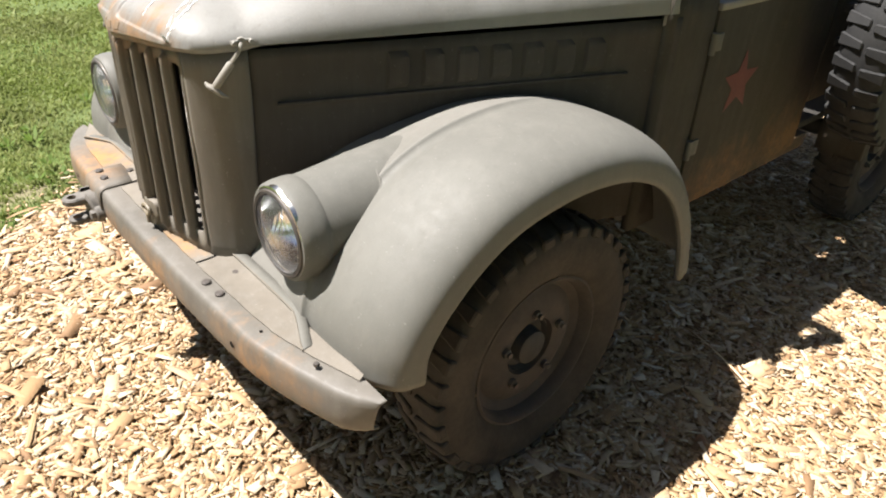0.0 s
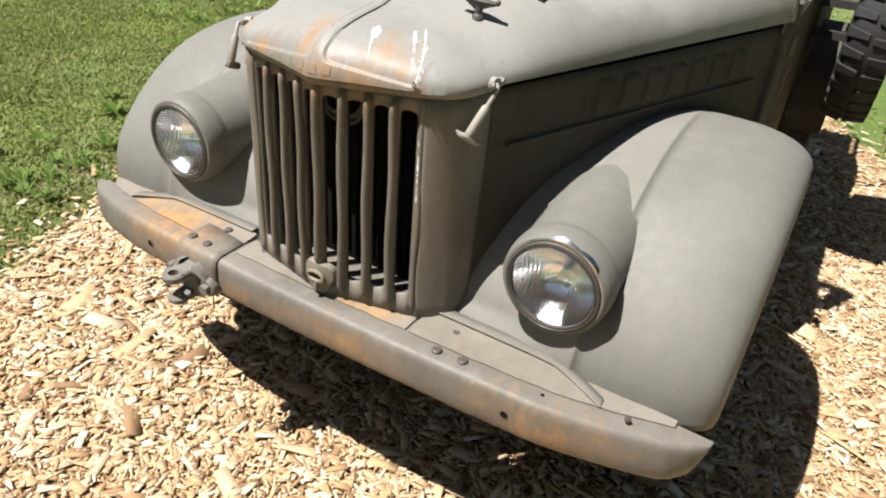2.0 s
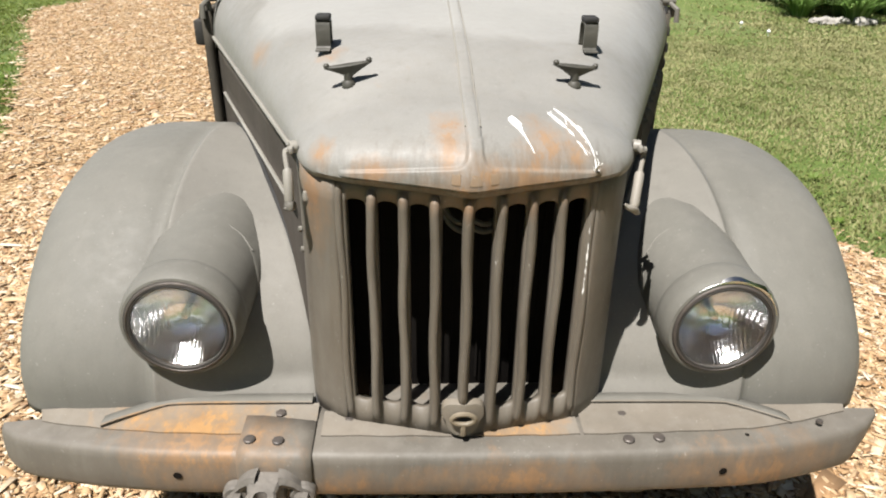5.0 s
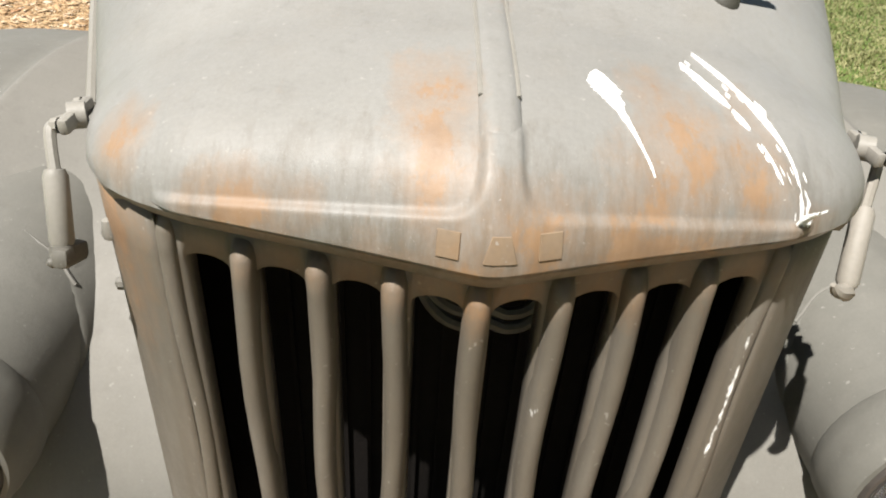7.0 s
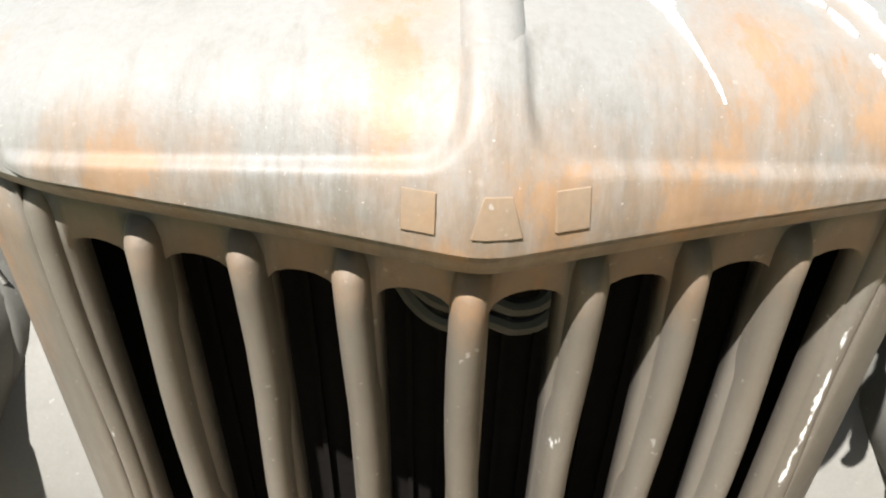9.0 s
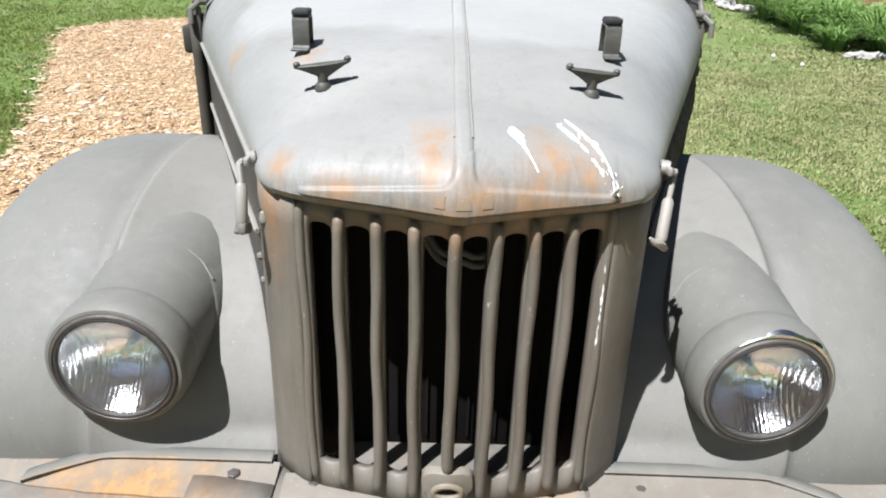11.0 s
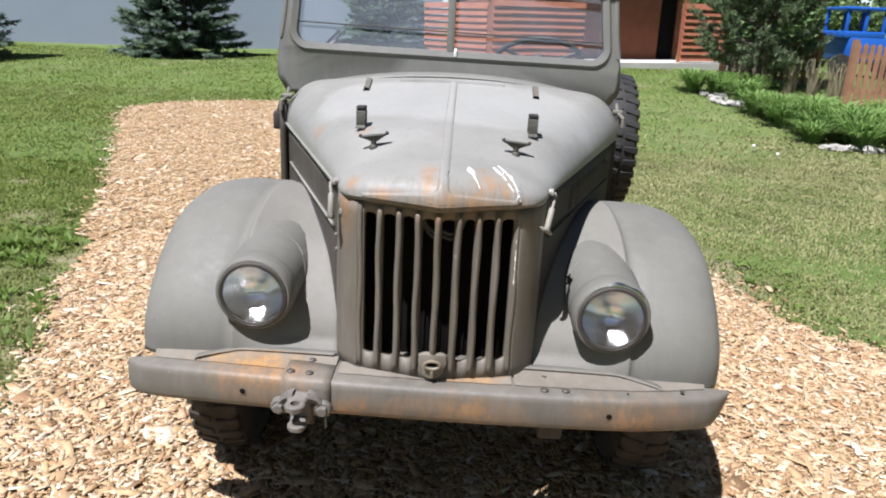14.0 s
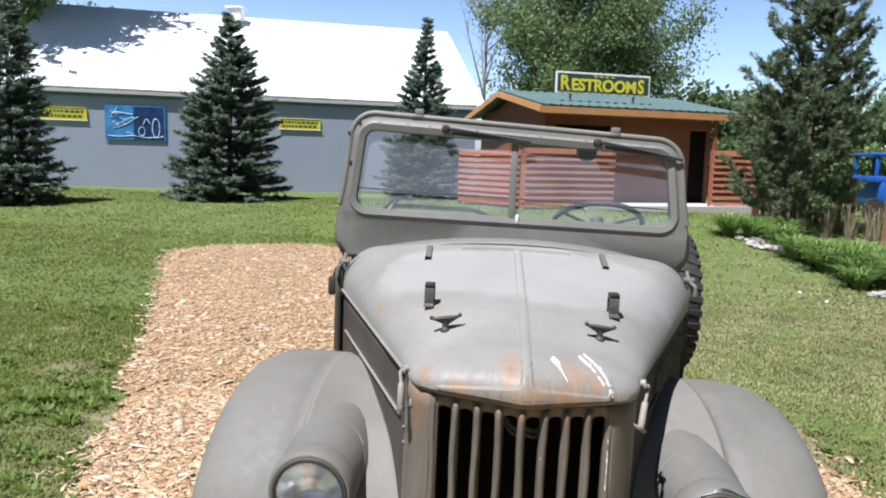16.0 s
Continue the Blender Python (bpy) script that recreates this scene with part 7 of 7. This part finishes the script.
def leafy_tree(x, y, h, r, bottom, seed, label, leaf=0.16, count=15000, name="leafy_tree", droop=0.0, bare=False, trunk_r=None, rise=(0.25, 0.8)):
    rng = np.random.default_rng(seed)
    z0 = terrain(x, y) - 0.05
    tree = thing(name, label, "tree", (x, y, z0))
    bm = bmesh.new()
    tr = trunk_r or 0.022 * h
    tube(bm, [(0, 0, -0.1), (0.1, 0, h * 0.2), (0.0, 0.1, h * 0.5), (0.1, 0.0, h * 0.8)], [tr, tr * 0.8, tr * 0.55, tr * 0.15], 9)
    part("trunk", bm, M_TWIG if bare else M_BARK, tree)
    tips = []
    nl = 36 if not bare else 16
    for k in range(nl):
        f = rng.uniform(max(0.12, bottom / h), 0.86)
        a = 2.4 * k + rng.uniform(-0.4, 0.4)
        base = np.array([0.03, 0.03, f * h])
        reach = r * rng.uniform(0.55, 1.0) * math.sqrt(max(0.1, 1 - ((f * h + 0.25 * (h - f * h) - (bottom + h) / 2) / (0.62 * (h - bottom))) ** 2))
        end = base + np.array([math.cos(a) * reach, math.sin(a) * reach, (h - f * h) * rng.uniform(*rise)])
        mid = base * 0.5 + end * 0.5 + np.array([0, 0, -0.05 * reach])
        line = smooth_line([base, mid, end], 9)
        bm = bmesh.new()
        tube(bm, line, list(np.linspace(tr * 0.42, 0.012, 9)), 6, cap=False)
        for q in range(9 if not bare else 16):
            t = rng.uniform(0.25, 1.0)
            c = np.array([np.interp(t * 8, range(9), line[:, i]) for i in range(3)])
            e = c + (rng.normal(0, 0.5, 3) + np.array([0, 0, 0.55])) * (0.28 * r if not bare else 0.30 * r)
            tube(bm, smooth_line([c, (c + e) / 2 + rng.normal(0, 0.05, 3), e], 5), [0.016, 0.012, 0.009, 0.007, 0.004], 4, cap=False)
            tips += [c, (c + e) / 2, e]
        tips.append(end)
        part("limb", bm, M_TWIG if bare else M_BARK, tree)
    if bare:
        return tree
    tips = np.array(tips)
    pick = tips[rng.integers(0, len(tips), count)]
    C = pick + rng.normal(0, 0.11 * r ** 0.75, (count, 3)) * np.array([1, 1, 0.8])
    C[:, 2] = np.maximum(C[:, 2], bottom * 0.85)
    A = unit(rng.normal(0, 1, (count, 3)) + np.array([0, 0, -0.3 - droop])) * rng.uniform(0.6, 1.4, count)[:, None] * leaf
    B = unit(np.cross(A, rng.normal(0, 1, (count, 3))))
    leaf_mesh("crown", C, A, B, rng.uniform(0.25, 0.42, count) * leaf, M_LEAF, tree, "uneven crown of small green leaves")
    return tree


def build_trees():
    spruce(-7.9, 18.8, 5.5, 1.72, 1, "dense blue-green spruce with branches down to the lawn", 1.7, 0.74)
    spruce(-2.45, 21.2, 5.85, 1.4, 2, "slim blue-green spruce before the white-roofed hall", 1.2, 0.95)
    spruce(-12.1, 15.2, 5.3, 1.2, 3, "loose dark spruce at the edge of the lawn", 0.9, 0.8)
    pine(6.75, 15.3, 6.0, 1.45, 4, "grey-green pine with a forked stem beside the fence")
    leafy_tree(3.7, 31.0, 13.0, 4.9, 1.4, 5, "tall leafy ash tree behind the restroom hut", 0.14, 85000, droop=0.9, rise=(0.0, 0.45))
    leafy_tree(-0.9, 37.0, 11.5, 2.6, 4.0, 6, "bare grey tree behind the hall", bare=True, trunk_r=0.13)
    leafy_tree(-20.3, 26.6, 13.5, 4.8, 6.0, 7, "tall shade tree that overhangs the hall roof", 0.42, 15000)
    for k, (x, y, h, r) in enumerate(((10.0, 36, 5.0, 2.6), (14.2, 39, 5.6, 3.0), (18.5, 38, 5.4, 3.2), (23.5, 38, 6.0, 3.4), (29, 36, 6.4, 3.6), (-24, 34, 9.0, 4.5), (-31, 28, 9.0, 4.5))):
        leafy_tree(x, y, h, r, 0.8, 20 + k, "bright green leafy tree in the distance", 0.30, 7000, "distant_tree")
    # added unseen trees round the lawn, behind the eye too, to block low sky
    far = leafy_tree(30, 12, 8.5, 4.6, 0.6, 41, "added leafy tree out of view that screens off low sky light", 0.42, 7000, "unseen_screen_tree")
    for k in range(15):
        a = radians(-170 + 13.4 * k)
        d = 27 + 5 * math.sin(k * 2.3)
        copy_thing(far, pose(d * math.cos(a), 4 + d * math.sin(a), 0, 0, 0, 47 * k))
    # three closer ones, out of view, to darken the car's shaded flank
    for x, y, turn in ((11.5, -6.5, 20), (12.5, 0.0, 140), (13.5, 6.0, 250)):
        copy_thing(far, pose(x, y, 0, 0, 0, turn))
    rng = np.random.default_rng(77)
    n = 26000
    C = np.stack([rng.uniform(5.5, 38, n), rng.uniform(31.5, 33.5, n), np.zeros(n)], 1)
    top = np.array([2.4 + 0.9 * noise.noise((x * 0.5, 0, 0)) + 0.5 * noise.noise((x * 1.7, 3, 0)) for x in C[:, 0]])
    C[:, 2] = 0.6 + rng.uniform(0, 1, n) ** 0.8 * top
    A = unit(rng.normal(0, 1, (n, 3))) * rng.uniform(0.2, 0.4, n)[:, None]
    hedge = leaf_mesh("shrub_belt", C, A, unit(np.cross(A, rng.normal(0, 1, (n, 3)))), rng.uniform(0.07, 0.13, n), M_LEAF, None)
    tagged(hedge, "belt of green shrubs along the far edge", "shrubs", kind="stuff")


def clump(x, y, h, n, seed, mat, name="daylily_clump", label="clump of arching green daylily leaves", spread=0.95, width=0.012):
    rng = np.random.default_rng(seed)
    z = terrain(x, y) - 0.02
    a = rng.uniform(0, 6.283, n)
    d = np.stack([np.cos(a), np.sin(a), np.zeros(n)], 1)
    s = np.stack([-np.sin(a), np.cos(a), np.zeros(n)], 1)
    base = np.array([x, y, z]) + d * rng.uniform(0, 0.12, n)[:, None]
    H, R = h * rng.uniform(0.6, 1.1, n), spread * h * rng.uniform(0.3, 1.25, n)
    w = width * rng.uniform(0.7, 1.3, n)
    rows = []
    for t, k in ((0.0, 1.0), (0.35, 1.0), (0.7, 0.85), (0.9, 0.5), (1.0, 0.06)):
        p = base + d * (R * t ** 1.4)[:, None] + np.array([0, 0, 1.0]) * (H * (t * 1.65 - t ** 2.6 * 0.85))[:, None]
        rows.append((p - s * (w * k)[:, None], p + s * (w * k)[:, None]))
    V = np.stack([q for r in rows for q in r], 1).reshape(-1, 3)
    b = np.arange(n)[:, None] * 10
    F = np.concatenate([b + np.array((2 * i, 2 * i + 1, 2 * i + 3, 2 * i + 2)) for i in range(4)], 0)
    me = bpy.data.meshes.new(name)
    me.from_pydata(V.tolist(), [], F.tolist())
    me.materials.append(mat)
    return tagged(new(name, me), label, "plant", "planting in the flower bed")


def build_planting():
    rng = random.Random(11)
    spots = [(5.05, 14.1, 0.62), (5.5, 13.9, 0.55), (5.75, 13.0, 0.6), (5.75, 11.0, 0.55), (5.9, 10.2, 0.5),
             (6.3, 9.7, 0.7), (6.75, 10.1, 0.65), (5.65, 9.7, 0.42), (6.2, 9.2, 0.55), (5.9, 14.6, 0.5), (6.4, 14.4, 0.5), (7.35, 10.9, 0.55), (7.7, 11.4, 0.6), (7.1, 9.9, 0.35),
             (5.65, 12.1, 0.55), (5.8, 11.55, 0.62), (6.25, 11.1, 0.65), (6.55, 10.6, 0.68), (6.15, 10.55, 0.62), (6.6, 11.7, 0.6)]
    for k, (x, y, h) in enumerate(spots):
        clump(x, y, h * 0.9, 240, 100 + k, M_BUSH, width=0.013)
    straw = simple("dry_straw", (0.17, 0.145, 0.085), (0.26, 0.225, 0.135), 8, 0.8)
    for k, (x, y) in enumerate(((7.5, 13.9), (7.9, 13.6), (7.2, 14.3), (8.1, 14.3), (6.9, 14.9), (6.3, 15.2))):
        clump(x, y, 0.95, 42, 150 + k, straw, "ornamental_grass", "upright straw-coloured ornamental grass by the fence", 0.3, 0.008)
    for k in range(64):
        if 8 < k < 26:
            t = rng.random()
            x, y = 5.3 + 0.12 * t + rng.uniform(-0.16, 0.2), 13.75 - 1.2 * t + rng.uniform(-0.15, 0.15)
        elif 25 < k < 46:
            t = rng.random()
            x, y = 7.0 + 1.9 * t + rng.uniform(-0.2, 0.2), 10.2 + 1.4 * t + rng.uniform(-0.3, 0.3)
        else:
            x, y = 5.5 + 0.9 * rng.random(), 8.95 + 0.15 * rng.random()
        r = rng.uniform(0.06, 0.135) * (0.7 if k >= 46 or k < 9 else 1)
        bm = bmesh.new()
        bmesh.ops.create_icosphere(bm, subdivisions=3, radius=1.0)
        s = (rng.uniform(0.8, 1.4), rng.uniform(0.7, 1.1), rng.uniform(0.5, 0.75))
        for v in bm.verts:
            q = v.co.normalized()
            k2 = 1 + 0.4 * noise.noise(q * 1.5 + Vector((k * 3.1, 0, 0))) + 0.16 * noise.noise(q * 3.5 + Vector((k, 5, 0)))
            v.co = Vector((q.x * s[0], q.y * s[1], q.z * s[2])) * r * k2
        zz = terrain(x, y) + r * 0.25
        bmesh.ops.transform(bm, matrix=pose(x, y, zz, 0, 0, rng.uniform(0, 360)), verts=bm.verts)
        tagged(part("edging_rock", bm, M_ROCK, None), "pale rounded rock edging the flower bed", "rock", "rocks round the flower bed")
    for x, y in ((4.31, 8.63), (4.38, 7.98)):
        bm = bmesh.new()
        bmesh.ops.create_icosphere(bm, subdivisions=2, radius=0.024)
        for v in bm.verts:
            v.co = v.co * (1 + 0.25 * noise.noise(v.co * 60)) + Vector((x, y, 0.05))
        tube(bm, [(x, y, -0.02), (x + 0.004, y, 0.04)], 0.004, 5)
        tagged(part("lawn_flower", bm, M_WHITE, None), "small white flower head in the lawn", "flower", "flowers in the lawn")


def picket_fence(a, b, h, n, label, dip=0.0, mat=None):
    f = thing("picket_fence", label, "fence", group="picket fences")
    a, b = Vector(a), Vector(b)
    d = (b - a).normalized()
    nn = Vector((d.y, -d.x))
    face = Matrix(((d.x, -nn.x, 0, 0), (d.y, -nn.y, 0, 0), (0, 0, 1, 0), (0, 0, 0, 1)))
    ln = (b - a).length
    for k in range(n):
        q = a + d * (ln * (k + 0.5) / n)
        z = terrain(q.x, q.y)
        hh = h * (1 - dip * math.sin(math.pi * ((k * 3.0 / n) % 1.0)))
        bm = bmesh.new()
        w = ln / n * 0.36
        pts = [(-w, 0.05), (w, 0.05), (w, hh - w), (0, hh), (-w, hh - w)]
        lo = [bm.verts.new(face @ Vector((x, -0.03, zz)) + Vector((q.x, q.y, z))) for x, zz in pts]
        hi = [bm.verts.new(face @ Vector((x, -0.05, zz)) + Vector((q.x, q.y, z))) for x, zz in pts]
        bm.faces.new(lo)
        bm.faces.new(hi[::-1])
        for i in range(5):
            bm.faces.new((lo[i], hi[i], hi[(i + 1) % 5], lo[(i + 1) % 5]))
        part("picket", bm, mat or M_FENCE, f, smooth=False)
    for zz in (0.25, 0.8):
        bm = bmesh.new()
        strut(bm, (a.x, a.y, terrain(a.x, a.y) + zz * h), (b.x, b.y, terrain(b.x, b.y) + zz * h), 0.045, 0.09)
        part("rail", bm, mat or M_FENCE, f, smooth=False)
    for q in (a, b):
        bm = bmesh.new()
        strut(bm, (q.x, q.y, terrain(q.x, q.y) - 0.1), (q.x, q.y, terrain(q.x, q.y) + h * 1.05), 0.1, 0.1)
        part("post", bm, mat or M_FENCE, f, smooth=False)


def build_fences():
    picket_fence((7.9, 13.3), (10.8, 12.6), 1.25, 24, "orange-brown timber picket fence behind the flower bed")
    picket_fence((6.6, 17.0), (8.3, 15.6), 1.15, 14, "dark brown picket fence with a scalloped top", 0.2)
    # blue park train behind the fence
    tr = thing("blue_park_train", "bright blue little park train behind the fence", "train")
    base = terrain(11, 19)
    bm = bmesh.new()
    box(bm, (13.0, 19.3, base + 0.75), (5.0, 1.3, 0.7), 0.06)
    part("body", bm, M_BLUE, tr)
    bm = bmesh.new()
    box(bm, (10.9, 19.3, base + 1.8), (1.15, 1.35, 0.09), 0.03)
    part("cab_roof", bm, M_BLUE, tr)
    for dx in (-0.5, 0.0, 0.5):
        for dy in (-0.58, 0.58):
            bm = bmesh.new()
            box(bm, (10.9 + dx, 19.3 + dy, base + 1.42), (0.09, 0.07, 0.75), 0.01)
            part("cab_post", bm, M_BLUE, tr)
    bm = bmesh.new()
    box(bm, (10.9, 19.3, base + 1.12), (1.1, 1.3, 0.18), 0.03)
    part("cab_wall", bm, M_BLUE, tr)
    for x in (10.4, 11.6, 13.2, 14.4):
        bm = bmesh.new()
        lathe(bm, [(0.0, -0.06), (0.3, -0.06), (0.3, 0.06), (0.0, 0.06)], (x, 18.68, base + 0.3), (0, 1, 0), 18)
        part("wheel", bm, M_DARK, tr)


def build_weeds():
    """Broad-leaved weeds and clover along the worn edge of the bed and in the lawn."""
    rng = np.random.default_rng(31)
    edge = np.array([p for p in BED_LINE if -0.3 < p[1] < 9.0])
    spots = []
    for k in range(110):
        p = edge[rng.integers(0, len(edge))]
        out = -1 if p[0] < -0.5 - 0.3 * p[1] else 1
        spots.append((p[0] + out * abs(rng.normal(0.05, 0.35)), p[1] + rng.normal(0, 0.15), rng.uniform(0.025, 0.055)))
    for cx, cy, k in ((-2.45, 1.7, 34), (-2.75, 2.6, 44), (-2.95, 2.9, 20), (-2.2, 0.8, 26), (-4.1, 5.2, 16), (-3.8, 3.4, 16)):
        for q in range(k):
            spots.append((cx + rng.normal(0, 0.22), cy + rng.normal(0, 0.28), rng.uniform(0.03, 0.075)))
    spots = np.array(spots)
    spots = spots[~inside_many(BED_LINE, spots[:, :2])]
    C, A, W = [], [], []
    for x, y, r in spots:
        m = rng.integers(9, 18)
        a = rng.uniform(0, 6.283, m)
        C.append(np.stack([x + 0.25 * r * np.cos(a), y + 0.25 * r * np.sin(a), np.full(m, terrain(x, y) + 0.004)], 1))
        A.append(np.stack([np.cos(a), np.sin(a), rng.uniform(0.3, 1.2, m)], 1) * (r * rng.uniform(0.5, 1.0, m))[:, None])
        W.append(r * rng.uniform(0.12, 0.22, m))
    C, A, W = np.concatenate(C), np.concatenate(A), np.concatenate(W)
    B = unit(np.stack([-A[:, 1], A[:, 0], rng.normal(0, 0.02, len(A))], 1))
    ob = leaf_mesh("lawn_weeds", C, A, B, W, M_WEED, None)
    tagged(ob, "broad-leaved weeds and clover along the edge of the mulch bed", "weeds", kind="stuff")


build_trees()
build_planting()
build_weeds()
build_fences()
build_grass()
